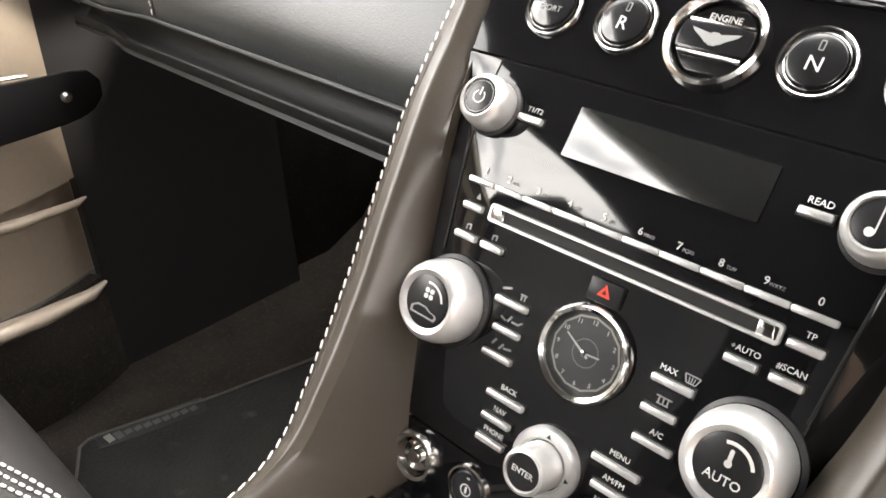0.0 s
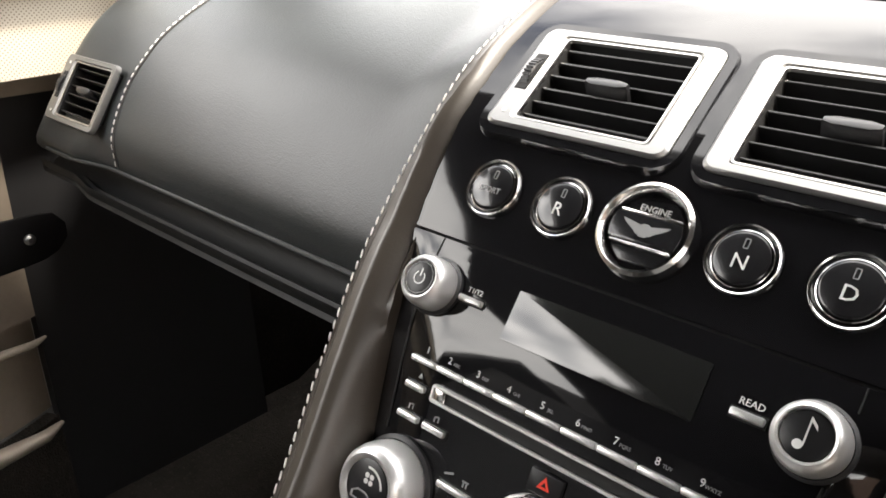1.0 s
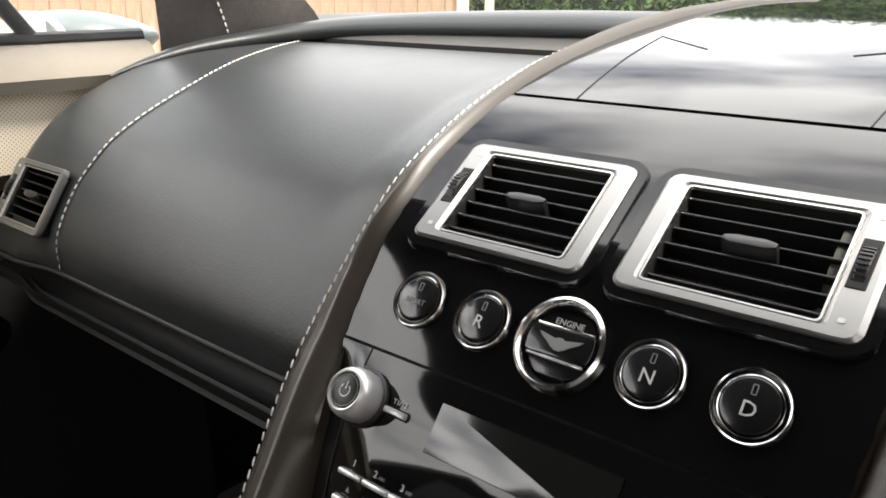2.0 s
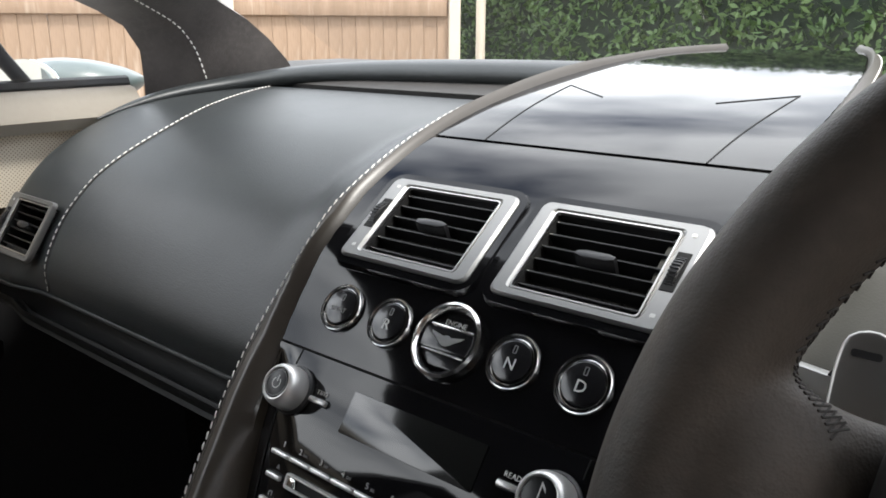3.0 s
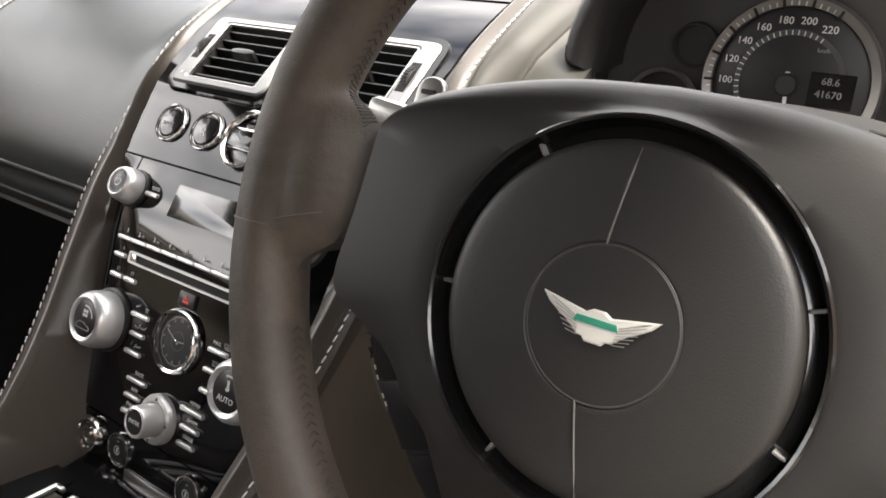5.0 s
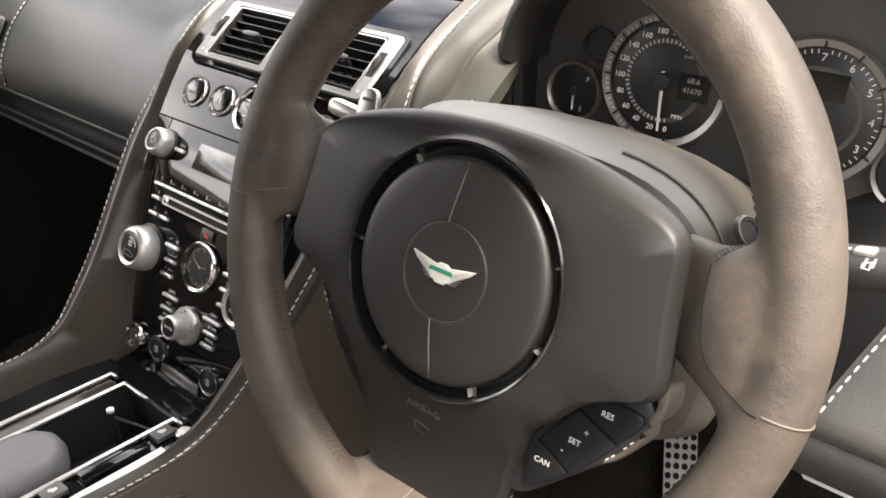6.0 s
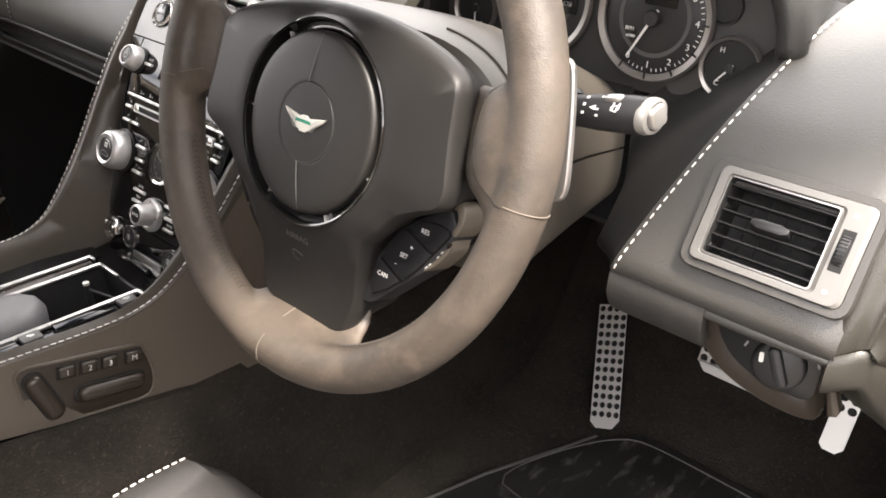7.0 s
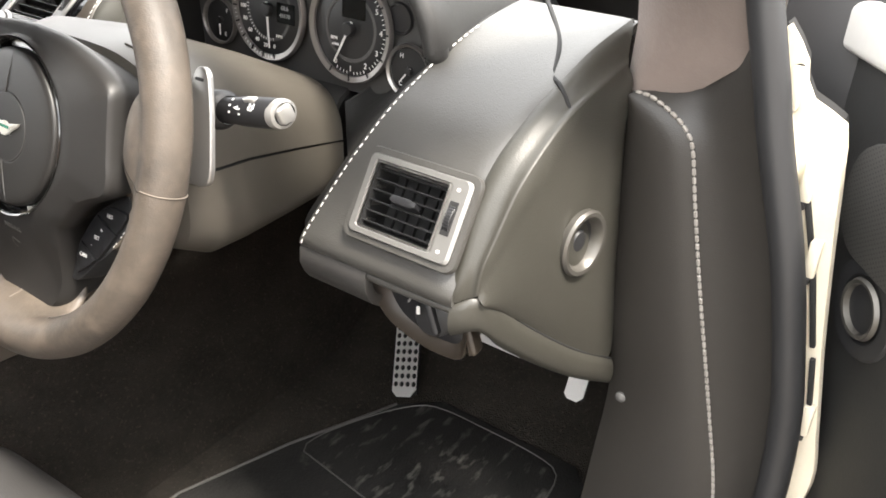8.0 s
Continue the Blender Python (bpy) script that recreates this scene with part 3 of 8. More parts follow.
for s in (-1, 1):
    rows = [[(s * 0.76, -0.80 - 0.1 * w, 0.2 + 0.72 * w) for w in np.linspace(0, 1, 4)] + [(s * 0.60, -0.95, 1.12)],
            [(s * 0.76, -1.32, 0.2 + 0.72 * w) for w in np.linspace(0, 1, 4)] + [(s * 0.56, -1.32, 1.08)]]
    solid("quarter_panel_" + ("left" if s < 0 else "right"), thicken(skin(rows), 0.02, (s, 0, 0)), DARK_TRIM, "dark trim panel behind the door opening", "trim panel", kind="structure")

for s in (-1, 1):
    solid("kick_panel_" + ("left" if s < 0 else "right"), rbox(0.02, 0.50, 0.68, 0.004, pose(s * (0.785 if s > 0 else 0.805), 0.50, 0.53)), CARPET, "dark carpeted footwell side", "kick panel", kind="structure")

# body outside: bonnet, left flank, both sills
rows = [[(x, y, z - 0.10 * (x / 0.9) ** 4) for x in np.linspace(-0.88, 0.88, 15)] for y, z in ((0.74, 0.885), (1.1, 0.87), (1.6, 0.80), (2.1, 0.66), (2.3, 0.48))]
solid("car_bonnet", thicken(skin(rows), 0.01), PAINT, "pale cream bonnet ahead of the windscreen", "bonnet", kind="structure")
for s in (-1, 1):
    side = "left" if s < 0 else "right"
    solid("sill_" + side, rbox(0.13, 1.66, 0.17, 0.025, pose(s * (0.835 if s > 0 else 0.868), -0.62, 0.225)), DARK_TRIM, "dark trimmed door sill", "sill", kind="structure")
    rows = [[(s * (0.82 + 0.07 * math.sin(w * 3.0)), y, 0.18 + 0.70 * w) for w in np.linspace(0, 1, 8)] for y in (0.34, 0.8, 1.4, 2.2)]
    solid("front_wing_" + side, thicken(skin(rows), 0.01, (-s, 0, 0)), PAINT, "pale cream front wing of the car", "wing", kind="structure")

# windscreen
rows = []
for w in np.linspace(0, 1, 7):
    y, z, half = 0.66 - 0.63 * w, 0.915 + 0.255 * w + 0.02 * math.sin(math.pi * w), 0.64 - 0.13 * w
    rows.append([(x, y - 0.10 * (x / half) ** 2 * (1 - 0.4 * w), z - 0.01 * (x / half) ** 2) for x in np.linspace(-half, half, 13)])
screen = solid("window_1", glass_sheet(skin(rows), (0, -0.4, 0.9), "windscreen"), PANE, "curved clear windscreen", "windscreen", kind="structure")
screen.visible_shadow = False
# passenger window
rows = [[(-0.715 + 0.17 * w + 0.03 * w * w, y, 0.905 + 0.28 * w) for w in np.linspace(0, 1, 6)] for y in np.linspace(-0.78, 0.14, 6)]
side_pane = solid("window_2", glass_sheet(skin(rows), (0, -0.4, 0.9), "side_window"), PANE, "clear passenger door window", "side window", kind="structure")
side_pane.visible_shadow = False


def pillar(name, path, widths, label, category):
    rows = []
    for (q, t, a, b), (w, d) in zip(frames_along(path, (0, 0, 1)), widths):
        rows.append([q + a * (w * math.copysign(abs(math.cos(k)) ** 0.6, math.cos(k))) + b * (d * math.copysign(abs(math.sin(k)) ** 0.6, math.sin(k))) for k in np.linspace(0, 2 * math.pi, 20, endpoint=False)])
    return skin(rows, closed_v=True, cap=True)

# ---- dashboard ----
DASH = spline([(-0.010, 0.706), (-0.019, 0.713), (-0.019, 0.724), (-0.007, 0.744), (0.012, 0.775), (0.031, 0.801), (0.060, 0.832), (0.100, 0.858), (0.150, 0.879), (0.200, 0.892), (0.260, 0.901), (0.325, 0.907), (0.352, 0.905)], 64)


def dash_at(z=None, y=None):
    """The dashboard's face: (y, z) and its unit normal, at a height or a depth."""
    k = int(np.argmin(np.abs(DASH[:, 1] - z))) if z is not None else int(np.argmin(np.abs(DASH[:, 0] - y)))
    k = min(max(k, 1), len(DASH) - 2)
    t = DASH[k + 1] - DASH[k - 1]
    t = t / np.linalg.norm(t)
    return DASH[k], np.array([-t[1], t[0]])


dashboard = thing("dashboard", (0, 0.35, 0.65), "black leather dashboard with white contrast stitching", "dashboard")


def open_duct(bm):
    """Cuts the outer vents' ducts out of a pad."""
    gone = []
    for f in bm.faces:
        c = f.calc_center_median()
        x0, y0, z0 = (0.640, 0.0085, 0.7725) if c.x > 0 else (-0.605, 0.0062, 0.7690)
        if abs(c.x - x0) < 0.041 and abs((c.y - y0) * 0.545 + (c.z - z0) * 0.838) < 0.0255:
            gone.append(f)
    bmesh.ops.delete(bm, geom=gone, context="FACES")
    return bm


def end_drop(x):
    """How far the pad sinks towards the passenger's door."""
    return 0.030 * max(0.0, (abs(x) - 0.66) / 0.05) ** 2


ROLL_Y = (0.030, 0.050, 0.080, 0.120, 0.160, 0.200, 0.300, 0.400)   # where the console's stitched edge runs
ROLL_X = (0.165, 0.161, 0.158, 0.157, 0.155, 0.151, 0.141, 0.125)
ROLL_Z = (0.818, 0.844, 0.865, 0.885, 0.901, 0.914, 0.936, 0.949)


def roll_up(x, y, z):
    """How far a pad rises towards the console's edge."""
    if y < 0.02:
        return 0.0
    gap = (abs(x) - float(np.interp(y, ROLL_Y, ROLL_X))) / 0.060
    w = 1.0 - min(1.0, max(0.0, gap))
    return max(0.0, float(np.interp(y, ROLL_Y, ROLL_Z)) - 0.003 - z) * math.sin(w * math.pi / 2) ** 2 * min(1.0, (y - 0.02) / 0.04)


def tuck(x, z):
    """How far the passenger pad's lower edge turns under."""
    return float(np.interp(z, (0.706, 0.713, 0.724, 0.735, 0.744, 0.757), (0.0075, 0.0115, 0.0105, 0.0045, 0.0012, 0.0))) * min(1.0, max(0.0, (x + 0.60) / 0.05))


pad_rows = [[(x, y + tuck(x, z) + 0.3 * end_drop(x), z - end_drop(x) * (0.4 if z < 0.76 else 1.0) + roll_up(x, y, z)) for y, z in DASH] for x in np.r_[np.linspace(-0.705, -0.575, 34), np.linspace(-0.56, -0.235, 12), np.linspace(-0.225, -0.13, 12)]]
part("passenger_pad", thicken(open_duct(skin(pad_rows)), 0.012), BLACK_LEATHER, dashboard, "smooth black leather passenger pad")

# the stitched seam across the passenger pad
SEAM_RUN = np.array(spline([(-0.030, -0.529), (-0.005, -0.540), (0.020, -0.5445), (0.045, -0.539), (0.075, -0.5285), (0.110, -0.5215), (0.150, -0.5235), (0.205, -0.540), (0.250, -0.557), (0.352, -0.592)], 60))


def seam_point(k):
    y, z = DASH[k]
    _, n = dash_at(y=y)
    return np.array([float(np.interp(y, SEAM_RUN[:, 0], SEAM_RUN[:, 1])), y + tuck(-0.536, z) + 0.0008 * n[0], z + 0.0008 * n[1]])


ks = range(2, len(DASH) - 3)
pad_seam = [seam_point(k) for k in ks]
part("stitching", stitches(pad_seam, 0.0052, 0.0026, 0.0006), THREAD, dashboard, "white stitching over the passenger pad", kind="stuff")
part("seam", tube([p + np.array([0.003, 0, -0.0007]) for p in pad_seam], 0.0009, 5), DARK_THREAD, dashboard)

# padded lip along the windscreen, sweeping back along the door
lip_path = spline([(0.10, 0.415, 0.930), (-0.10, 0.412, 0.930), (-0.27, 0.405, 0.930), (-0.45, 0.395, 0.926), (-0.56, 0.368, 0.920), (-0.625, 0.310, 0.910), (-0.660, 0.230, 0.898), (-0.672, 0.165, 0.883), (-0.671, 0.130, 0.873)], 50)
lip_r = np.interp(np.linspace(0, 1, 50), [0, 0.55, 0.75, 0.92, 1], [0.036, 0.034, 0.027, 0.016, 0.002])
part("lip", tube(lip_path, list(lip_r), 18, flat=0.50), BLACK_LEATHER, dashboard, "raised black padded lip under the windscreen")
part("demister_shelf", thicken(skin([[(x, y, z) for x in np.linspace(-0.66, 0.66, 8)] for y, z in ((0.35, 0.900), (0.42, 0.925), (0.52, 0.926), (0.66, 0.912), (0.70, 0.74))]), 0.012), DARK_TRIM, dashboard)

part("pad_back", thicken(skin([[(x, y, z) for x in np.linspace(-0.60, -0.10, 14)] for y, z in ((0.346, 0.9045), (0.365, 0.9042), (0.385, 0.906), (0.405, 0.912), (0.42, 0.916))]), 0.010, (0, 0, -1)), BLACK_LEATHER, dashboard)
part("pad_piping", tube([(x, -0.0195 + tuck(x, 0.7125) - 0.0004, 0.7110) for x in np.linspace(-0.66, -0.135, 30)], 0.0020, 8), BLACK_LEATHER, dashboard, "thin piped edge of the passenger pad")
# ledge under the passenger pad, and the glovebox that falls away below it
LEDGE = spline([(0.012, 0.7185), (0.0145, 0.704), (0.0130, 0.690), (0.0060, 0.6805), (-0.0050, 0.6780), (-0.0115, 0.6800), (-0.0150, 0.6850), (-0.0175, 0.6866), (-0.0190, 0.6842), (-0.0165, 0.6770), (-0.006, 0.6690), (0.030, 0.658), (0.090, 0.640), (0.160, 0.600), (0.260, 0.520), (0.330, 0.440)], 60)


def ledge_fade(x):
    """The rib under the pad dies out towards the door and dips beside the console."""
    return 0.010 * min(1.0, max(0.0, (-0.585 - x) / 0.05)) + 0.004 * max(0.0, (x + 0.19) / 0.04) ** 2


part("glovebox_ledge", thicken(skin([[(x, y + ledge_fade(x) * (1.0 if y < 0.002 else 0.0), z - 0.6 * ledge_fade(x) * (1.0 if x > -0.3 else 0.0)) for y, z in LEDGE] for x in np.r_[np.linspace(-0.715, -0.57, 16), np.linspace(-0.55, -0.21, 10), np.linspace(-0.19, -0.13, 8)]]), 0.010), LEDGE_VINYL, dashboard, "rounded black ledge over the passenger footwell", smooth=60)

# driver's side pad, between its stitched edge and the end by the door
PAD_END_Z = (0.713, 0.795, 0.815, 0.829, 0.8465, 0.858, 0.879, 0.895)
PAD_END_X = (0.697, 0.697, 0.698, 0.701, 0.705, 0.710, 0.717, 0.724)
drv_rows = []
for i, (y, z) in enumerate(DASH[:46]):
    w = min(1.0, max(0.0, (z - 0.715) / 0.142))
    xl = 0.535 + 0.054 * w ** 1.1 + 0.02 * max(0.0, (y - 0.10) / 0.12)
    xr = float(np.interp(z, PAD_END_Z, PAD_END_X)) + 0.0025
    row = []
    for u in np.linspace(0, 1, 44):
        x = xl + (xr - xl) * u
        turn = max(0.0, (u - 0.86) / 0.14)
        row.append((x, y + 0.003 * turn ** 2, z - 0.002 * turn ** 2))
    drv_rows.append(row)
part("driver_pad", thicken(open_duct(skin(drv_rows)), 0.012), DARK_GREY_PAD, dashboard, "dark grey leather pad round the driver's vent")
drv_seam = [np.array(r[0]) + np.array([0.0040, -0.0012, 0.0012]) for r in drv_rows[2:38]]
part("stitching", stitches(drv_seam, 0.0050, 0.0028, 0.00055), THREAD, dashboard, "white stitching along the driver's pad", kind="stuff")
# recessed cheek between that edge and the steering column
cheek = [[r[0], (r[0][0] - 0.012, r[0][1] + 0.020, r[0][2] - 0.004), (r[0][0] - 0.04, r[0][1] + 0.045 + 0.05 * k / 45, r[0][2] - 0.012), (0.46, 0.13, 0.70 + 0.10 * k / 45)] for k, r in enumerate(drv_rows[:40])]
part("column_cheek", thicken(skin(cheek), 0.008), MATT_HOOD, dashboard, "dark trim beside the steering column")
# the short pad between the centre console and the instrument hood
CREASE_Y = (0.00, 0.020, 0.050, 0.080, 0.100, 0.150, 0.200, 0.250, 0.300, 0.400)   # where the roll meets the hood
CREASE_X = (0.178, 0.178, 0.179, 0.183, 0.190, 0.200, 0.207, 0.209, 0.204, 0.195)
CREASE_Z = (0.752, 0.785, 0.817, 0.841, 0.866, 0.894, 0.915, 0.931, 0.938, 0.944)
in_rows = []
for y, z in [tuple(p) for p in DASH] + [(0.372, 0.900), (0.392, 0.892), (0.404, 0.880)]:
    xe = float(np.interp(y, ROLL_Y, ROLL_X))
    xc = float(np.interp(y, CREASE_Y, CREASE_X))
    fall = 0.045 * max(0.0, (y - 0.315) / 0.09) ** 2   # the roll's rounded far end
    ze = z + roll_up(xe, y, z) - fall
    zc = (float(np.interp(y, CREASE_Y, CREASE_Z)) if y > 0.0 else z) - fall
    nrm = dash_at(y=y)[1] if y < 0.35 else np.array([0.0, 1.0])
    row = [(x, y, z + roll_up(x, y, z) - fall) for x in np.linspace(0.10, xe - 0.001, 4)]
    for w in np.linspace(0, 1, 16):
        puff = (0.009 + 0.007 * min(1.0, max(0.0, (y - 0.05) / 0.15))) * math.sin(math.pi * w) ** 0.7
        row.append((xe + (xc - xe) * w, y - abs(nrm[0]) * puff, ze + (zc - ze) * w + nrm[1] * puff))
    for w in np.linspace(0.06, 1, 6):
        row.append((xc + (0.2285 - xc) * w, y, zc - 0.002 + (z - zc + 0.002) * w))
    in_rows.append(row)
part("inner_pad", thicken(skin(in_rows), 0.012), ROLL_LEATHER, dashboard, "grey leather pad beside the instruments")
part("seam", tube([(p[16 + 3][0] + 0.0004, p[19][1] - 0.0002, p[19][2] - 0.0003) for p in in_rows[10:60]], 0.0010, 5), DARK_THREAD, dashboard)
part("stitching", stitches([(0.205 + 0.0012 * k, float(DASH[k + 14][0]) - 0.001, float(DASH[k + 14][1]) + 0.0012) for k in range(10)], 0.0052, 0.0026, 0.0007), THREAD, dashboard, kind="stuff")

# lower driver's panel with the light switch pod
LOWER = spline([(-0.004, 0.712), (-0.010, 0.707), (-0.0115, 0.700), (-0.007, 0.688), (0.002, 0.678), (0.020, 0.671), (0.070, 0.666), (0.160, 0.660)], 24)
part("lower_panel", thicken(skin([[(x, y + 0.05 * max(0.0, 0.53 - x) * 2, z) for y, z in LOWER] for x in np.linspace(0.535, 0.612, 8)]), 0.010), DARK_TRIM, dashboard, "dark grey lower panel under the driver's vent")

# unseen black panel added over the pedals; closes the dashboard underneath against daylight
part("under_panel", thicken(skin([[(x, y, z) for x in np.linspace(0.165, wide, 6)] for y, z, wide in ((0.150, 0.652, 0.690), (0.235, 0.658, 0.715), (0.265, 0.660, 0.778), (0.500, 0.668, 0.778), (0.690, 0.672, 0.778))]), 0.006), MATT_BLACK, dashboard, "black panel under the dashboard")
part("pad_hem", tube(spline([(0.536, -0.010, 0.709), (0.600, -0.014, 0.7075), (0.690, -0.012, 0.7070), (0.714, -0.003, 0.7060)], 24), 0.0042, 12), DARK_GREY_PAD, dashboard)

# end panel that closes the dashboard towards the open door: rounded edge, ridge, flat panel
pad_edge = spline([(0.694, -0.0135, 0.7105), (0.697, -0.0125, 0.725), (0.697, -0.004, 0.745), (0.697, 0.012, 0.776), (0.697, 0.026, 0.796), (0.698, 0.043, 0.815), (0.701, 0.058, 0.829), (0.705, 0.086, 0.8475), (0.710, 0.112, 0.8615), (0.717, 0.158, 0.8815), (0.724, 0.215, 0.8955)], 40)
ridge = spline([(0.714, -0.003, 0.7215), (0.7164, 0.000, 0.746), (0.7188, 0.009, 0.763), (0.721, 0.0195, 0.7805), (0.7235, 0.035, 0.803), (0.726, 0.060, 0.823), (0.728, 0.097, 0.842), (0.7306, 0.140, 0.854), (0.733, 0.195, 0.863)], 40)
lower = spline([(0.7175, 0.002, 0.7115), (0.733, 0.066, 0.656), (0.746, 0.128, 0.602), (0.757, 0.190, 0.5555), (0.748, 0.203, 0.640), (0.737, 0.204, 0.780), (0.735, 0.204, 0.835)], 40)
band_out = Vector((0.62, -0.55, 0.55)).normalized()
end_rows = []
for a, b, c in zip(pad_edge, ridge, lower):
    a, b, c = Vector(a), Vector(b), Vector(c)
    row = [a + Vector((-0.005, 0.002, -0.003))]
    row += [a.lerp(b, w) + band_out * o for w, o in ((-0.06, 0.0002), (0.06, 0.0014), (0.20, 0.0024), (0.40, 0.0016), (0.60, 0.0002), (0.78, -0.0006), (0.90, 0.0008), (0.98, 0.0020), (1.05, 0.0012))]
    row += [b.lerp(c, w) + Vector((0.006 * math.sin(math.pi * w), -0.004 * math.sin(math.pi * w), 0)) for w in (0.08, 0.16, 0.28, 0.42, 0.58, 0.74, 0.88, 1.0)]
    end_rows.append(row)
part("end_panel", thicken(skin(end_rows), 0.008, (-1, 0.4, 0)), END_LEATHER, dashboard, "grey leather end panel beside the door", smooth=60)
low_lip = spline([(0.697, -0.0125, 0.7120), (0.7025, -0.0108, 0.7155), (0.709, -0.0070, 0.7190), (0.7150, -0.0015, 0.7210), (0.7195, 0.008, 0.7125), (0.733, 0.066, 0.6555), (0.746, 0.128, 0.6015), (0.7585, 0.194, 0.5545)], 34)
lip_rows = []
for k, p in enumerate(low_lip):
    w = k / 33
    h = 0.034 + 0.008 * min(1.0, w / 0.2) - 0.006 * w
    turn = min(1.0, w / 0.22)
    out = np.array([0.93 * turn, -1.0 + 0.62 * turn, 0.0])
    p = np.array(p)
    down = np.array([0.0, 0.0, -h])
    lip_rows.append([tuple(p + np.array([0, 0, -0.0004])), tuple(p + out * 0.0030 + down * 0.05), tuple(p + out * 0.0052 + down * 0.22), tuple(p + out * 0.0056 + down * 0.48), tuple(p + out * 0.0044 + down * 0.72), tuple(p + out * 0.0008 + down * 0.90), tuple(p - out * 0.008 + down), tuple(p - out * 0.034 + down * 0.95)])
part("end_lip", thicken(skin(lip_rows), 0.005, (-1, 1, 0.4)), END_LEATHER, dashboard, "rolled grey leather lip under the end panel", smooth=60)
part("seam", tube([tuple(p) for p in low_lip[6:]], 0.0013, 6), VOID_BLACK, dashboard)
lid_seam = spline([(0.590, 0.285, 0.9045), (0.615, 0.250, 0.9000), (0.650, 0.205, 0.8930), (0.676, 0.172, 0.8842), (0.689, 0.150, 0.8785), (0.698, 0.128, 0.8690), (0.7025, 0.119, 0.8645), (0.711, 0.1125, 0.8630), (0.718, 0.1100, 0.8560), (0.7250, 0.1080, 0.8450)], 40)
part("seam", tube([tuple(p) for p in lid_seam], 0.0022, 8), VOID_BLACK, dashboard, "dark gap round the fuse cover")
ring_m = axes((0.7475, 0.1120, 0.7285), Vector((0.22, 0.975, 0)).normalized(), Vector((0, 0, 1)), Vector((0.975, -0.22, 0.05)).normalized()) @ Matrix.Diagonal((1.0, 1.14, 1.0, 1.0))
part("tweeter_ring", lathe([(0.0185, -0.010), (0.0275, -0.004), (0.0280, 0.002), (0.0262, 0.0045), (0.0230, 0.0042), (0.0200, 0.000), (0.0185, -0.010)], ring_m), RING_DULL, dashboard, "dull silver speaker ring in the end panel")
part("tweeter_cone", lathe([(0.0200, -0.006), (0.012, -0.009), (0.008, -0.003), (0, -0.002)], ring_m, 24), MATT_BLACK, dashboard)

# light switch pod
pod_m = axes((0.655, 0.004, 0.676), Vector((0.985, 0.17, 0)), Vector((-0.03, 0.20, 0.98)).normalized(), Vector((0.167, -0.965, 0.20)).normalized())
pod_out = [(0.040, 0.034), (-0.036, 0.036), (-0.057, 0.031), (-0.056, 0.018), (-0.0476, 0.0003), (-0.031, -0.0171), (-0.0035, -0.0299), (0.0252, -0.0350), (0.0415, -0.0320), (0.0440, -0.0100), (0.0430, 0.0150)]
pod_loop = [tuple(p) for p in spline(pod_out + [pod_out[0]], 49)[:-1]]


def pod_ring(k, z):
    return [pod_m @ Vector((0.007 + (u - 0.007) * k, 0.004 + (v - 0.004) * k, z)) for u, v in pod_loop]


part("switch_pod", skin([pod_ring(0.90, -0.050), pod_ring(0.985, -0.020), pod_ring(1.0, -0.006), pod_ring(0.992, -0.0015), pod_ring(0.972, -0.0005), pod_ring(0.945, -0.003), pod_ring(0.86, -0.0085), pod_ring(0.76, -0.0120)], closed_v=True), SWITCH_POD, dashboard, "dark brown bowl that holds the light switch", smooth=60)
part("pod_front", slab([(0.007 + (u - 0.007) * 0.78, 0.004 + (v - 0.004) * 0.78) for u, v in pod_loop], 0.0012, 0.0003, pod_m @ pose(0, 0, -0.0135)), SOFT_BLACK, dashboard, "black face of the switch bowl")
part("pod_flap", slab([(0.0330, 0.0180), (0.0400, 0.0190), (0.0470, -0.0020), (0.0545, -0.0200), (0.0530, -0.0250), (0.0470, -0.0270), (0.0420, -0.0100)], 0.014, 0.003, pod_m @ pose(0, 0, -0.0125)), SWITCH_POD, dashboard, "dark brown flap beside the switch bowl")
sw_m = pod_m @ pose(0.008, -0.004, -0.0085)
light_switch = part("light_switch", lathe([(0.0, 0.0030), (0.0160, 0.0030), (0.0180, 0.0018), (0.0188, 0.0), (0.0188, -0.004)], sw_m), MATT_BLACK, dashboard, "round black rotary light switch")
part("grip", slab(round_rect(0.009, 0.031, 0.004), 0.006, 0.003, sw_m @ pose(0, 0, 0.0025, 0, 0, 24)), MATT_BLACK, light_switch)
part("pointer", slab(round_rect(0.0032, 0.0075, 0.001), 0.001, 0, sw_m @ pose(-0.0120, 0.0060, 0.0085, 0, 0, 6)), WHITE_INK, light_switch)
for a in (-70, -35, 35, 70):
    part("mark", slab(round_rect(0.0045, 0.0016, 0.0005), 0.0006, 0, sw_m @ pose(0.0265 * math.sin(radians(a)), 0.0265 * math.cos(radians(a)), 0.0006, 0, 0, -a)), DIM_INK, light_switch)


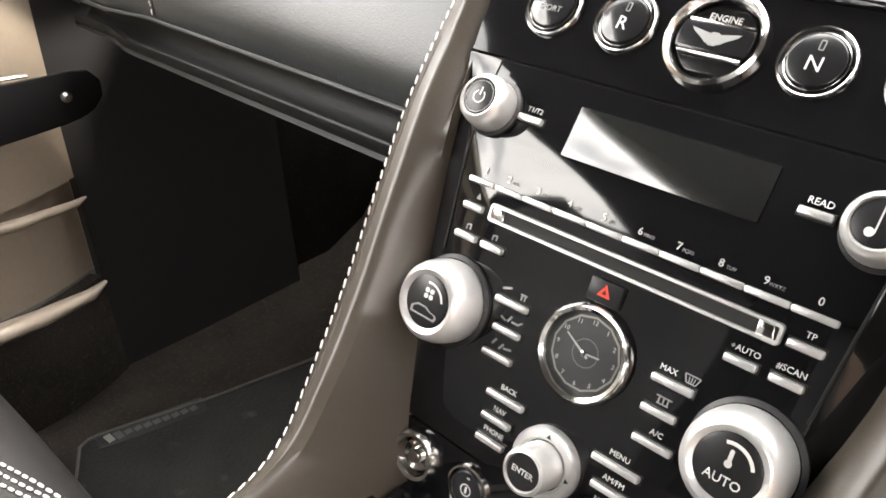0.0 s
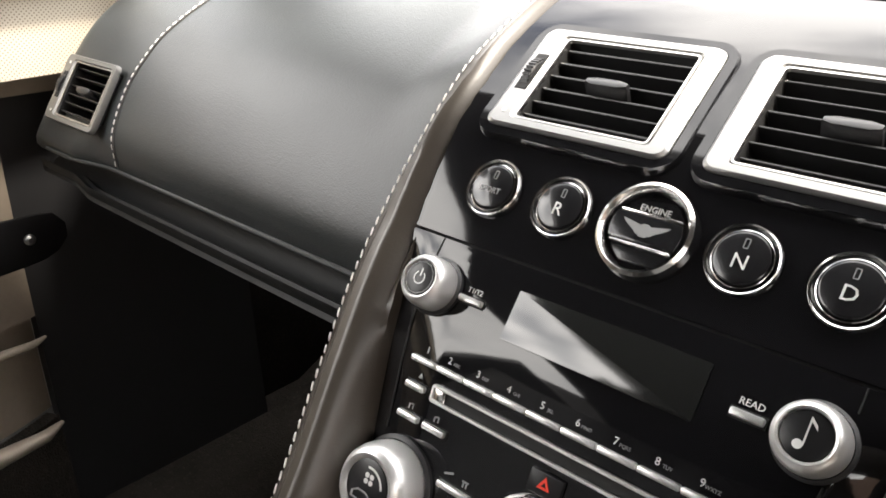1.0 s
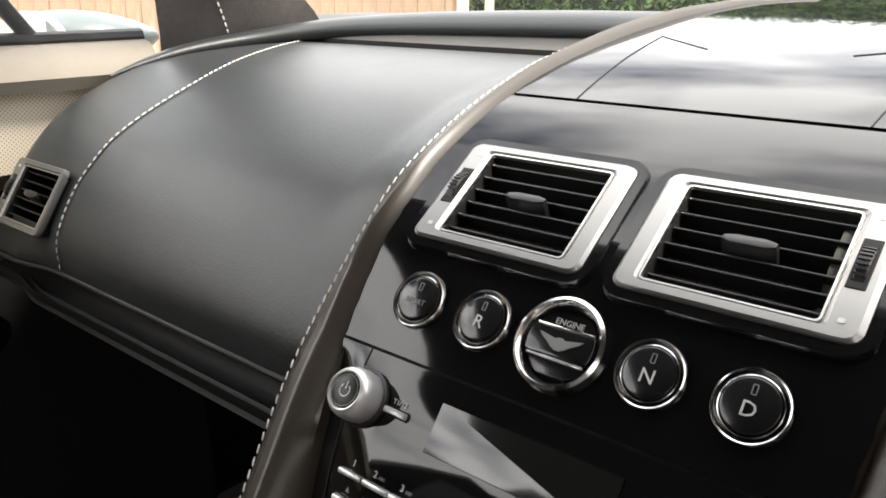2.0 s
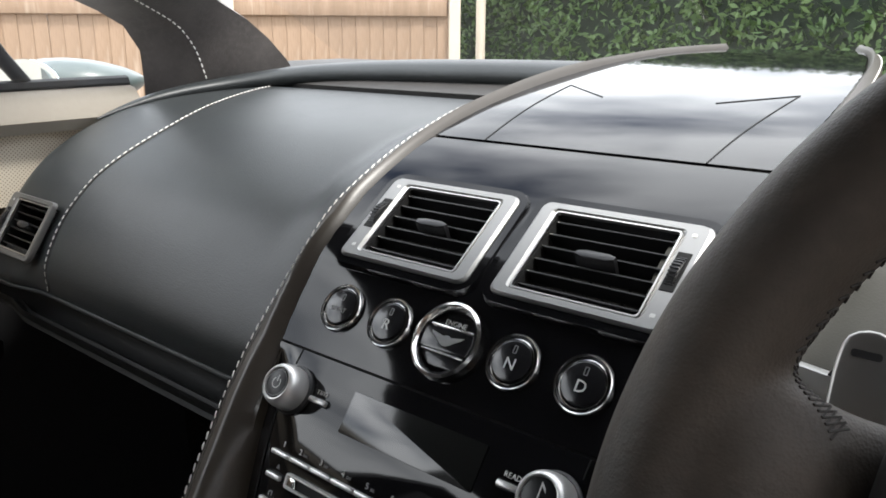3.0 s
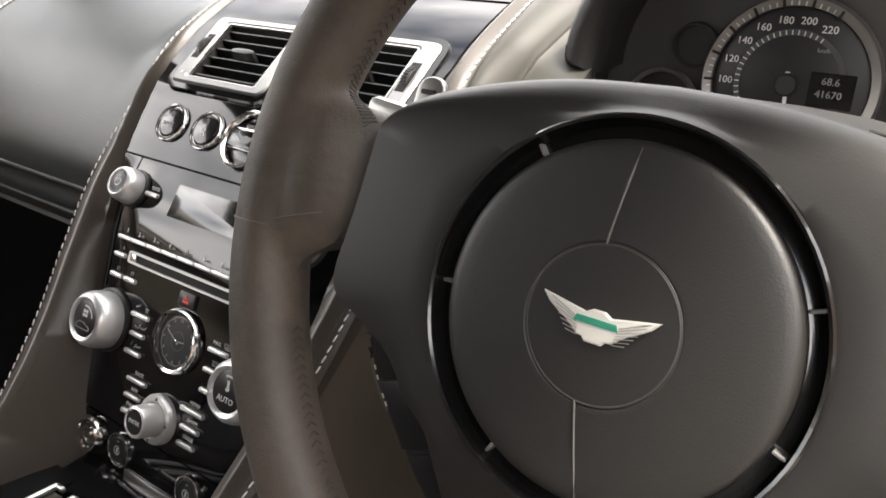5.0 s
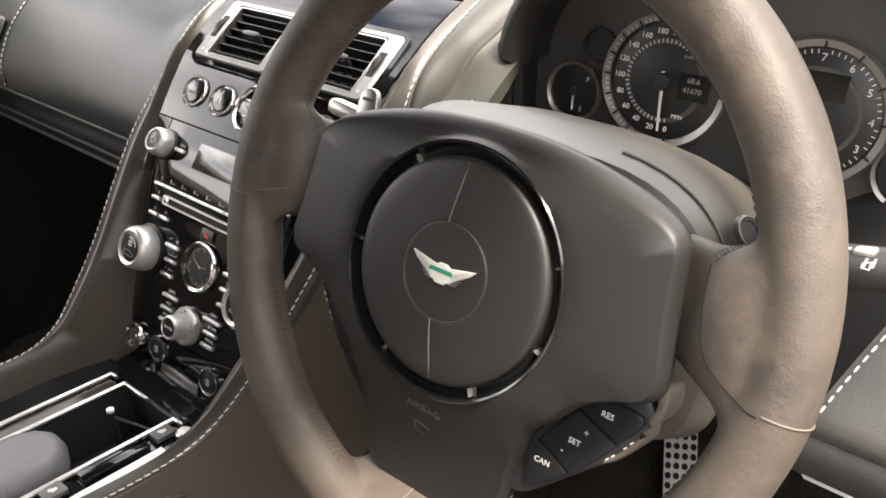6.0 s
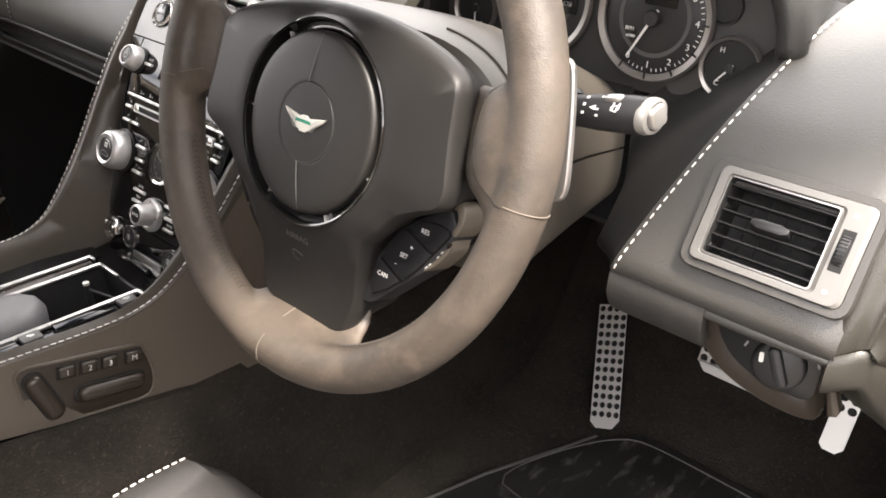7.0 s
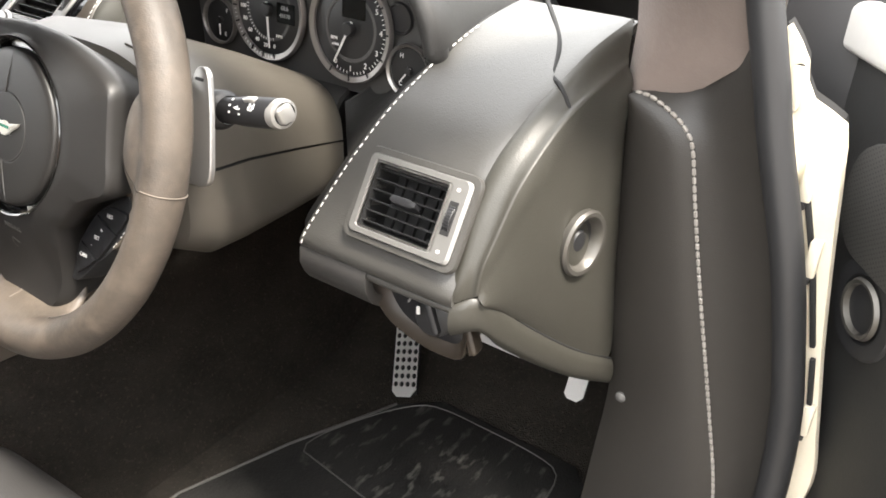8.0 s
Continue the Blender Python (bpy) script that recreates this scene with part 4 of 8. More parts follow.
# ---- air vents ----
def air_vent(m, wide, high, parent_name, label, wheel_side, group, slats=6, bars=5, plain=0.009, wheel_band=0.022):
    """A framed vent in the x-y plane of m: frame, duct, slats, tab and a thumb wheel at wheel_side (+1 or -1)."""
    v = thing(parent_name, m.translation, label, "air vent", group)
    cx = -wheel_side * (wheel_band - plain) / 2
    iw, ih = wide - plain - wheel_band, high - 0.015
    outer = round_rect(wide, high, 0.006, 4)
    inner = round_rect(iw, ih, 0.002, 4, cx=cx)
    part("frame", frame_ring(outer, round_rect(iw + 0.0030, ih + 0.0030, 0.003, 4, cx=cx), 0.005, 0.0018, m), VENT_SILVER if group.startswith("centre") else VENT_GREY, v, "satin silver frame", smooth=30)
    part("inner_edge", frame_ring(round_rect(iw + 0.0030, ih + 0.0030, 0.003, 4, cx=cx), inner, 0.0042, 0.0016, m), ALU, v, "bright bevelled inner edge", smooth=30)
    if not group.startswith("centre") and wheel_side > 0:
        part("surround", frame_ring(round_rect(wide + 0.013, high + 0.012, 0.010, 4), round_rect(wide - 0.001, high - 0.001, 0.006, 4), 0.0046, 0.0028, m @ pose(0, 0, -0.0022)), DARK_GREY_PAD, v, "raised leather surround", smooth=60)
    duct = skin([[m @ Vector((x, y, z)) for x, y in round_rect(iw * k, ih * k, 0.002, 2, cx=cx)] for z, k in ((0.002, 1.0), (-0.03, 0.96))], closed_v=True)
    part("duct", join(duct, rbox(iw, ih, 0.002, 0, m @ pose(cx, 0, -0.031))), VOID_BLACK, v)
    for j in range(bars):
        x = cx + iw * ((j + 1) / (bars + 1) - 0.5)
        part("upright", rbox(0.0009, ih * 0.98, 0.006, 0, m @ pose(x, 0, -0.0275, 0, 12, 0)), VOID_BLACK, v, smooth=0)
    sl = mesh_of(rbox(iw - 0.001, 0.0013, 0.011, 0.0004, seg=1), VENT_BLACK, 30, "slat")
    for j in range(slats):
        y = ih * ((j + 0.5) / slats - 0.5)
        part("slat", sl, VENT_BLACK, v, at=m @ pose(cx, y, -0.0050, -3, 0, 0))
    tab = part("tab", slab([(-0.013, -0.0020), (-0.008, -0.0042), (0.008, -0.0042), (0.013, -0.0020), (0.013, 0.0014), (0.007, 0.0032), (-0.007, 0.0032), (-0.013, 0.0014)], 0.012, 0.0014, m @ pose(cx, 0, -0.006, -14, 0, 0)), SOFT_BLACK, v, "black finger tab")
    wx = wheel_side * (wide / 2 - wheel_band * 0.52)
    part("wheel_slot", rbox(0.0085, 0.028, 0.002, 0.0006, m @ pose(wx, 0.002, 0.0045)), VOID_BLACK, v, smooth=0)
    wheel = lathe([(0.0, -0.0028), (0.0135, -0.0028), (0.0142, -0.0018), (0.0142, 0.0018), (0.0135, 0.0028), (0.0, 0.0028)], m @ pose(wx, 0.002, -0.0055, 0, 90, 0), 40)
    tw = part("thumb_wheel", wheel, MATT_BLACK, v, "ribbed black thumb wheel", smooth=25)
    for a in range(-50, 51, 10):
        part("rib", rbox(0.0052, 0.0010, 0.0010, 0, m @ pose(wx, 0.002, -0.0055) @ pose(0, 0, 0, a, 0, 0) @ pose(0, 0, 0.0144)), MATT_BLACK, tw, smooth=0)
    for y in (-high / 2 + 0.009, high / 2 - 0.009):
        part("airflow_mark", slab(round_rect(0.0030, 0.0026, 0.0006), 0.0004, 0, m @ pose(wx, y, 0.0049)), WHITE_INK, v, smooth=0)
    return v


for s in (-1, 1):
    (y, z), n = dash_at(z=0.7725)
    up = Vector((0, 0.545, 0.838)).normalized()
    nrm = Vector((0, -0.838, 0.545)).normalized()
    origin = (Vector((0.642, 0.0085, 0.7725)) if s > 0 else Vector((-0.607, 0.0062, 0.7690))) + nrm * 0.0030
    vm = axes(origin, Vector((1, 0, 0)), up, nrm)
    air_vent(vm, 0.103, 0.069, "air_vent", "silver-framed air vent at the end of the dashboard", s, "outer dashboard vents", slats=6)

# ---- instruments ----
cluster = thing("instrument_cluster", (0.398, 0.15, 0.795), "hooded instrument cluster with four round dials", "instruments")


def hood_row(y, grow, rise, n=33):
    out = []
    for a in np.linspace(0, math.pi, n):
        wide = 0.182 if math.cos(a) > 0 else 0.193
        out.append((0.398 - (wide + grow) * math.cos(a), y, 0.865 + rise + (0.125 + 0.2 * grow) * math.sin(a) ** 1.1))
    return out


hood_rows = [hood_row(0.122, -0.015, -0.008), hood_row(0.110, -0.013, -0.006), hood_row(0.102, -0.009, -0.003), hood_row(0.098, -0.003, 0.0), hood_row(0.100, 0.003, 0.003), hood_row(0.108, 0.008, 0.005), hood_row(0.14, 0.006, -0.001), hood_row(0.22, -0.002, -0.018), hood_row(0.32, -0.012, -0.042), hood_row(0.42, -0.022, -0.080)]
part("hood", skin(hood_rows), MATT_HOOD, cluster, "matt dark leather hood over the dials", smooth=60)
part("hood_lining", skin([hood_row(0.121, -0.015, -0.008), hood_row(0.14, -0.014, -0.006), hood_row(0.175, -0.016, -0.006)]), MATT_HOOD, cluster)
for s in (-1, 1):
    part("hood_end", lathe([(0, 0.0), (0.005, 0.001), (0.0090, 0.004), (0.0105, 0.009), (0.0100, 0.016)], axes((0.398 + s * (0.1925 if s > 0 else 0.1805), 0.1105, 0.8555 if s > 0 else 0.8600), Vector((1, 0, 0)), Vector((0, 1, 0)), Vector((0, 0, 1))), 20), MATT_HOOD, cluster, smooth=60)
    foot = [[(0.398 + s * ((0.180 if s > 0 else 0.169) + dx), y, 0.868 - w * 0.078) for y, dx in ((0.112, 0.000), (0.111, 0.006), (0.118, 0.012), (0.17, 0.016))] for w in np.linspace(0, 1, 5)]
    part("hood_cheek", thicken(skin(foot), 0.006), MATT_HOOD, cluster)
panel_rows = []
for a in np.linspace(0, math.pi, 33):
    x = 0.398 - 0.186 * math.cos(a)
    panel_rows.append([(x, 0.152 + 0.0 * w, 0.790 + (0.070 + 0.118 * math.sin(a) ** 1.1) * w) for w in np.linspace(0, 1, 6)])
part("dial_panel", skin(panel_rows), PANEL_GREY, cluster, "dark grey dial panel")
shelf = [[(x, y, z) for x in np.linspace(0.215, 0.445, 10)] for y, z in ((0.152, 0.792), (0.138, 0.784), (0.128, 0.772))]
part("lower_shelf", thicken(skin(shelf), 0.006), MATT_HOOD, cluster, "dark shelf below the dials")


def dial(x, z, r, label, big=True):
    m = axes((x, 0.1440, z), Vector((1, 0, 0)), Vector((0, 0.10, 0.995)), Vector((0, -0.995, 0.10)))
    d = part("dial", lathe([(0, 0.0012), (r * 0.86, 0.0012), (r * 0.9, 0.0)], m), DIAL, cluster, label)
    part("bezel", lathe([(r * 0.880, 0.0014), (r * 0.890, 0.0040), (r * 0.985, 0.0058), (r * 1.005, 0.0046), (r * 1.015, 0.0)], m, 64), DIAL_RING, d, "broad satin silver bezel")
    if big:
        part("scale_ring", lathe([(r * 0.560, 0.0013), (r * 0.565, 0.0017), (r * 0.625, 0.0017), (r * 0.630, 0.0013)], m, 56), PANEL_GREY, d, "dull grey inner ring")
    return d, m


def spoke_at(m, r, deg, h=0.0022):
    """A pose at radius r and so many degrees clockwise from the top, its y axis pointing outwards."""
    a = radians(deg)
    return m @ pose(r * math.sin(a), r * math.cos(a), h, 0, 0, -deg)


def upright_at(m, r, deg, h=0.0022):
    a = radians(deg)
    return m @ pose(r * math.sin(a), r * math.cos(a), h)


tick = mesh_of(rbox(0.0011, 0.0046, 0.0004, 0), WHITE_INK, 0, "tick")
dark_tick = mesh_of(rbox(0.0017, 0.0062, 0.0006, 0), VOID_BLACK, 0, "tick")
minor_tick = mesh_of(rbox(0.0007, 0.0028, 0.0004, 0), WHITE_INK, 0, "tick")
needle_shape = [(-0.0013, -0.008), (0.0013, -0.008), (0.0007, 0.040), (-0.0007, 0.040)]
speedo, sm = dial(0.3460, 0.8600, 0.0532, "speedometer dial with white figures")
for k in range(12):
    deg = -192 + k * 20.0
    part("tick", dark_tick, VOID_BLACK, speedo, at=spoke_at(sm, 0.0486, deg, 0.0052))
    part("figure", lettering(str(k * 20), 0.0064, upright_at(sm, 0.0388, deg)), WHITE_INK, speedo, smooth=0)
    if k < 11:
        for j in (1, 2, 3):
            part("tick", minor_tick, DIM_INK, speedo, at=spoke_at(sm, 0.0486, deg + 20.0 * j / 4, 0.0052))
for k in range(34):
    part("inner_tick", minor_tick, WHITE_INK, speedo, at=spoke_at(sm, 0.0314, -192 + k * 6.67))
part("needle", slab(needle_shape, 0.0012, 0, sm @ pose(0, 0, 0.004, 0, 0, 184)), WHITE_INK, speedo)
part("hub", lathe([(0, 0.0085), (0.006, 0.008), (0.0072, 0.006), (0.0072, 0.002)], sm, 24), MATT_BLACK, speedo)
trip = part("trip_display", slab(round_rect(0.026, 0.021, 0.001), 0.0006, 0, sm @ pose(0.0255, -0.001, 0.0014)), SCREEN, speedo, "small dark trip display")
part("figures", lettering("68.6", 0.0062, sm @ pose(0.0245, 0.0042, 0.0024)), DIM_INK, trip, smooth=0)
part("figures", lettering("41670", 0.0062, sm @ pose(0.0245, -0.0036, 0.0024)), DIM_INK, trip, smooth=0)
part("unit", lettering("MPH", 0.0046, sm @ pose(0.016, -0.026, 0.0024)), WHITE_INK, speedo, smooth=0)
part("unit", lettering("km/h", 0.0036, sm @ pose(0.017, 0.022, 0.0024)), DIM_INK, speedo, smooth=0)

tacho, tm = dial(0.4612, 0.8590, 0.0532, "rev counter dial with white figures")
for k in range(9):
    part("tick", dark_tick, VOID_BLACK, tacho, at=spoke_at(tm, 0.0486, 200 - k * 30.0 + 8, 0.0052))
    part("figure", lettering(str(k), 0.0078, upright_at(tm, 0.0396, 200 - k * 30.0 + 8)), WHITE_INK, tacho, smooth=0)
    if k < 8:
        for j in (1, 2, 3, 4):
            part("tick", minor_tick, WHITE_INK, tacho, at=spoke_at(tm, 0.0438, 208 - k * 30.0 - 6 * j))
part("needle", slab(needle_shape, 0.0012, 0, tm @ pose(0, 0, 0.004, 0, 0, -208)), WHITE_INK, tacho)
part("hub", lathe([(0, 0.0085), (0.006, 0.008), (0.0072, 0.006), (0.0072, 0.002)], tm, 24), MATT_BLACK, tacho)
part("unit", lettering("RPM", 0.0046, tm @ pose(-0.021, -0.012, 0.0024)), WHITE_INK, tacho, smooth=0)
part("unit", lettering("x1000", 0.0036, tm @ pose(-0.019, -0.018, 0.0024)), WHITE_INK, tacho, smooth=0)
part("display", slab(round_rect(0.030, 0.020, 0.001), 0.0006, 0, tm @ pose(0.004, 0.020, 0.0014)), SCREEN, tacho)
for x, words in ((0.2655, ("E", "F")), (0.5345, ("C", "H"))):
    small, gm = dial(x, 0.8355 if x < 0.4 else 0.8305, 0.0258, "small fuel dial" if x < 0.4 else "small temperature dial", False)
    part("needle", slab([(-0.0009, -0.004), (0.0009, -0.004), (0.0005, 0.016), (-0.0005, 0.016)], 0.001, 0, gm @ pose(0, 0, 0.003, 0, 0, -178 if x < 0.4 else 140)), WHITE_INK, small)
    part("hub", lathe([(0, 0.005), (0.0038, 0.0045), (0.0042, 0.001)], gm, 20), MATT_BLACK, small)
    part("letter", lettering(words[0], 0.0062, upright_at(gm, 0.0165, 150 if x < 0.4 else 215)), WHITE_INK, small, smooth=0)
    part("letter", lettering(words[1], 0.0062, upright_at(gm, 0.0165, 45 if x < 0.4 else -35)), WHITE_INK, small, smooth=0)
    warn_x = x + 0.0175 if x < 0.4 else x - 0.016
    part("warning_lamp", lathe([(0, 0.001), (0.0125, 0.001), (0.0135, 0.0035), (0.0150, 0.0035), (0.0155, 0.0)], axes((warn_x, 0.1500, 0.877), Vector((1, 0, 0)), Vector((0, 0, 1)), Vector((0, -1, 0)))), MATT_BLACK, cluster, "round blank warning lamp")

# ---- centre console ----
FACE = spline([(-0.128, 0.545), (-0.119, 0.575), (-0.110, 0.600), (-0.089, 0.648), (-0.068, 0.692), (-0.058, 0.714), (-0.042, 0.742), (-0.021, 0.768), (0.000, 0.7945), (0.027, 0.826), (0.057, 0.8495), (0.092, 0.8715), (0.143, 0.894), (0.220, 0.917), (0.330, 0.9380), (0.450, 0.9540), (0.560, 0.9610)], 140)
EDGE = spline([(0.112, -1.05, 0.622), (0.112, -0.700, 0.614), (0.115, -0.450, 0.597), (0.117, -0.340, 0.587), (0.118, -0.290, 0.5815), (0.119, -0.245, 0.5770), (0.121, -0.210, 0.5775), (0.126, -0.180, 0.5880), (0.134, -0.152, 0.6120), (0.143, -0.115, 0.652), (0.152, -0.078, 0.700), (0.160, -0.038, 0.750), (0.167, 0.016, 0.803), (0.161, 0.050, 0.844), (0.158, 0.080, 0.865), (0.157, 0.120, 0.885), (0.155, 0.160, 0.901), (0.151, 0.200, 0.914), (0.141, 0.300, 0.936), (0.125, 0.400, 0.949), (0.100, 0.500, 0.9555), (0.075, 0.560, 0.956)], 190)


def face_m(x, z, lift=0.0):
    """A pose on the glossy face: x right, y up along it, z out of it."""
    k = int(np.argmin(np.abs(FACE[:, 1] - z)))
    k = min(max(k, 2), len(FACE) - 3)
    t = FACE[k + 2] - FACE[k - 2]
    t = t / np.linalg.norm(t)
    y = float(np.interp(z, FACE[:, 1], FACE[:, 0]))
    up, nrm = Vector((0, t[0], t[1])), Vector((0, -t[1], t[0]))
    return axes(Vector((x, y, z)) + nrm * lift, Vector((1, 0, 0)), up, nrm)


def strip_slim(y):
    """How much the leather edging narrows towards the windscreen."""
    return 1.0 - 0.36 * min(1.0, max(0.0, (y - 0.01) / 0.06)) - 0.22 * min(1.0, max(0.0, (y - 0.12) / 0.25))


def half_width(y, z):
    """Half the glossy face's width where it is that deep and high."""
    k = int(np.argmin(np.hypot(EDGE[80:, 2] - z, EDGE[80:, 1] - y))) + 80
    return EDGE[k][0] - 0.030 * strip_slim(y)


console = thing("centre_console", (0, -0.1, 0.545), "gloss black centre console edged in stitched leather", "console")


def face_strip(z0, z1, lift=0.0, inset=0.0, n=None, flanks=False):
    """A stretch of the glossy face between two heights."""
    rows = []
    sel = [p for p in FACE if z0 < p[1] < z1]
    pts = [(float(np.interp(z0, FACE[:, 1], FACE[:, 0])), z0)] + [tuple(p) for p in sel] + [(float(np.interp(z1, FACE[:, 1], FACE[:, 0])), z1)]
    for y, z in pts:
        m = face_m(0, z, lift)
        w = half_width(y, z) + 0.001 - inset
        if not flanks:
            rows.append([m @ Vector((u * w, 0, 0)) for u in np.linspace(-1, 1, n or 15)])
            continue
        seam_x = 0.1105 if z > 0.735 else 0.1085 - 0.10 * (0.735 - z)
        fall = math.tan(radians(25.0)) * min(1.0, max(0.0, (0.7675 - z) / 0.025))
        row = []
        for x in np.r_[np.linspace(-w, -seam_x - 0.0015, 6), np.linspace(-seam_x, seam_x, 9), np.linspace(seam_x + 0.0015, w, 6)]:
            row.append(m @ Vector((x, 0, -fall * max(0.0, abs(x) - seam_x))))
        rows.append(row)
    return rows


def open_vents(bm):
    """Cuts the two air ducts out of a face sheet."""
    gone = []
    for f in bm.faces:
        c = f.calc_center_median()
        if abs(abs(c.x - 0.0025) - 0.0655) < 0.0475 and 0.826 < c.z < 0.8665:
            gone.append(f)
    bmesh.ops.delete(bm, geom=gone, context="FACES")
    return bm


GAP = 0.0007
part("upper_fascia", thicken(open_vents(skin(face_strip(0.769 + GAP, 0.8948 - GAP, n=81))), 0.006), PIANO, console, "gloss black fascia round the vents and gear buttons")
part("top_cover", thicken(skin(face_strip(0.8948 + GAP, 0.9600)), 0.006), PIANO, console, "gloss black cover that runs up to the windscreen")
part("radio_face", thicken(skin(face_strip(0.584 + GAP, 0.769 - GAP, flanks=True)), 0.006), PIANO, console, "gloss black radio and climate panel")
part("lower_face", thicken(skin(face_strip(0.546, 0.584 - GAP, flanks=True)), 0.006), PIANO, console)
# dark backing seen in the gaps
part("backing", thicken(open_vents(skin(face_strip(0.769, 0.950, lift=-0.004, n=81))), 0.01), VOID_BLACK, console)
part("backing", thicken(skin(face_strip(0.546, 0.769, lift=-0.004, flanks=True)), 0.01), VOID_BLACK, console)


def lid_line(pts, r=0.0006):
    return tube([face_m(x, z, 0.0002).translation for x, z in pts], r, 5)


lid_side = spline([(0.0880, 0.8955), (0.0910, 0.9080), (0.0950, 0.9200), (0.0985, 0.9305)], 16)
lid_back = spline([(0.0985, 0.9305), (0.0740, 0.9275), (0.0480, 0.9243)], 10)
for k in (-1, 1):
    for side in (lid_side, lid_back):
        part("lid_seam", lid_line([(k * x, z) for x, z in side], 0.0005), VOID_BLACK, console)
for s in (-1, 1):
    part("panel_seam", lid_line([(s * 0.1105, z) for z in (0.7685, 0.760)], 0.0004), VOID_BLACK, console)
    part("panel_seam", lid_line([(s * (0.1085 - 0.10 * (0.735 - z)), z) for z in np.linspace(0.735, 0.675, 6)]), VOID_BLACK, console)

# leather edging each side, running down into the tunnel
fr_edge = []
for i in range(len(EDGE)):
    a, b = EDGE[max(i - 1, 0)], EDGE[min(i + 1, len(EDGE) - 1)]
    t = Vector((0, b[1] - a[1], b[2] - a[2])).normalized()
    fr_edge.append((Vector(EDGE[i]), Vector((0, -t.z, t.y))))
UNDER = np.concatenate([np.stack([np.linspace(-1.05, -0.13, 90), 0.546 + (-0.150 - np.linspace(-1.05, -0.13, 90)) * 0.0645], axis=1), FACE])
for s in (-1, 1):
    rows = []
    for i, (q, n) in enumerate(fr_edge):
        w = i / (len(fr_edge) - 1)
        slim = strip_slim(q.y) - 0.40 * min(1.0, max(0.0, (-0.14 - q.y) / 0.07))
        deep = 0.060 if w < 0.62 else 0.060 - 0.035 * min(1.0, (w - 0.62) / 0.15)
        t = Vector((0, n.z, -n.y))
        along = (UNDER[:, 0] - q.y) * t.y + (UNDER[:, 1] - q.z) * t.z
        high = (UNDER[:, 0] - q.y) * n.y + (UNDER[:, 1] - q.z) * n.z
        d = float(high[int(np.argmin(np.abs(along) + 0.15 * np.abs(high)))])
        up, dip = max(d, 0.0), max(0.0, -d - 0.014)
        section = ((0.004, -deep), (0.0035, -0.010), (0.003, -0.003), (0.0, 0.0), (-0.006, 0.32 * up + 0.0022), (-0.0125, 0.80 * up + 0.0046), (-0.0142, 0.93 * up + 0.0050), (-0.0162, up + 0.0044), (-0.0220, up + 0.0016), (-0.0275 - 0.12 * dip, min(up - 0.005, d + 0.006 + 0.55 * dip)), (-0.0310 - 0.40 * dip, d - 0.001 + 0.12 * dip), (-0.0325 - 0.60 * dip, d - 0.018))
        rows.append([Vector((s * (q.x + dx * slim), q.y, q.z)) + n * dn for dx, dn in section])
    part("leather_edge", skin(rows), STRIP_LEATHER, console, "dark grey leather edging of the console")
    seam = [Vector((s * q.x, q.y, q.z)) + n * 0.0012 for q, n in fr_edge[4:-3]]
    part("stitching", stitches(seam, 0.0056, 0.0018, 0.00046, slant=0.12 * s), THREAD, console, "white stitching down the console edge", kind="stuff")
    groove = [Vector((s * (q.x - 0.0042), q.y, q.z)) + n * 0.0012 for q, n in fr_edge[4:-3]]
    part("seam", tube(groove, 0.0007, 5), DARK_THREAD, console)
    # side panel below the edging
    rows = []
    for q, n in fr_edge[:150]:
        low = 0.465 + 0.28 * max(0.0, -0.17 - max(q.y, -0.55)) if q.y < -0.12 else 0.465 + 0.10 * min(1.0, (q.y + 0.12) / 0.1)
        low = min(low, q.z - 0.05)
        fwd = 0.0 if q.z < 0.58 else (q.z - 0.58) * 0.75
        rows.append([(s * (q.x + 0.003), q.y + 0.004, q.z - 0.002), (s * (q.x + 0.006), q.y + fwd * 0.3 + 0.006, q.z - 0.03), (s * (q.x + 0.010), q.y + fwd * 0.7 + 0.006, q.z + (low - q.z) * 0.6), (s * (q.x + 0.016), q.y + fwd + 0.006, low)])
    part("side_panel", thicken(skin(rows), 0.004, (-s, 0, 0)), GREY_LEATHER, console, "warm grey leather side of the tunnel")
    rows = [[(s * 0.150, y, z) for z in np.linspace(0.46, top, 4)] for y, top in ((-0.10, 0.60), (0.0, 0.70), (0.12, 0.80), (0.30, 0.80))]
    part("inner_side", thicken(skin(rows), 0.004, (-s, 0, 0)), GREY_LEATHER if s > 0 else BLACK_LEATHER, console)

# ---- vents in the console ----
for s in (-1, 1):
    k = int(np.argmin(np.abs(FACE[:, 1] - 0.8495)))
    t = Vector((0, FACE[k + 12][0] - FACE[k - 12][0], FACE[k + 12][1] - FACE[k - 12][1])).normalized()
    nrm = Vector((0, -t.z, t.y))
    vm = axes(Vector((s * 0.0655 + 0.0025, float(FACE[k][0]) + 0.0005, 0.8478)) + nrm * 0.0005 - t * 0.0045, Vector((1, 0, 0)), t, nrm)
    air_vent(vm, 0.113, 0.0755, "air_vent", "silver-framed centre air vent set in gloss black", s, "centre console vents", slats=6, plain=0.0135, wheel_band=0.0185)
    part("vent_pod", frame_ring(round_rect(0.127, 0.090, 0.015, 5), round_rect(0.112, 0.0745, 0.006, 5), 0.0062, 0.003, vm @ pose(0, 0, -0.0036)), PIANO, console, "raised gloss black vent surround")


# ---- knobs and buttons ----
def words_at(body, size, m, parent, ink=None, name="lettering"):
    return part(name, lettering(body, size, m, 0.00015), ink or WHITE_INK, parent, smooth=0)


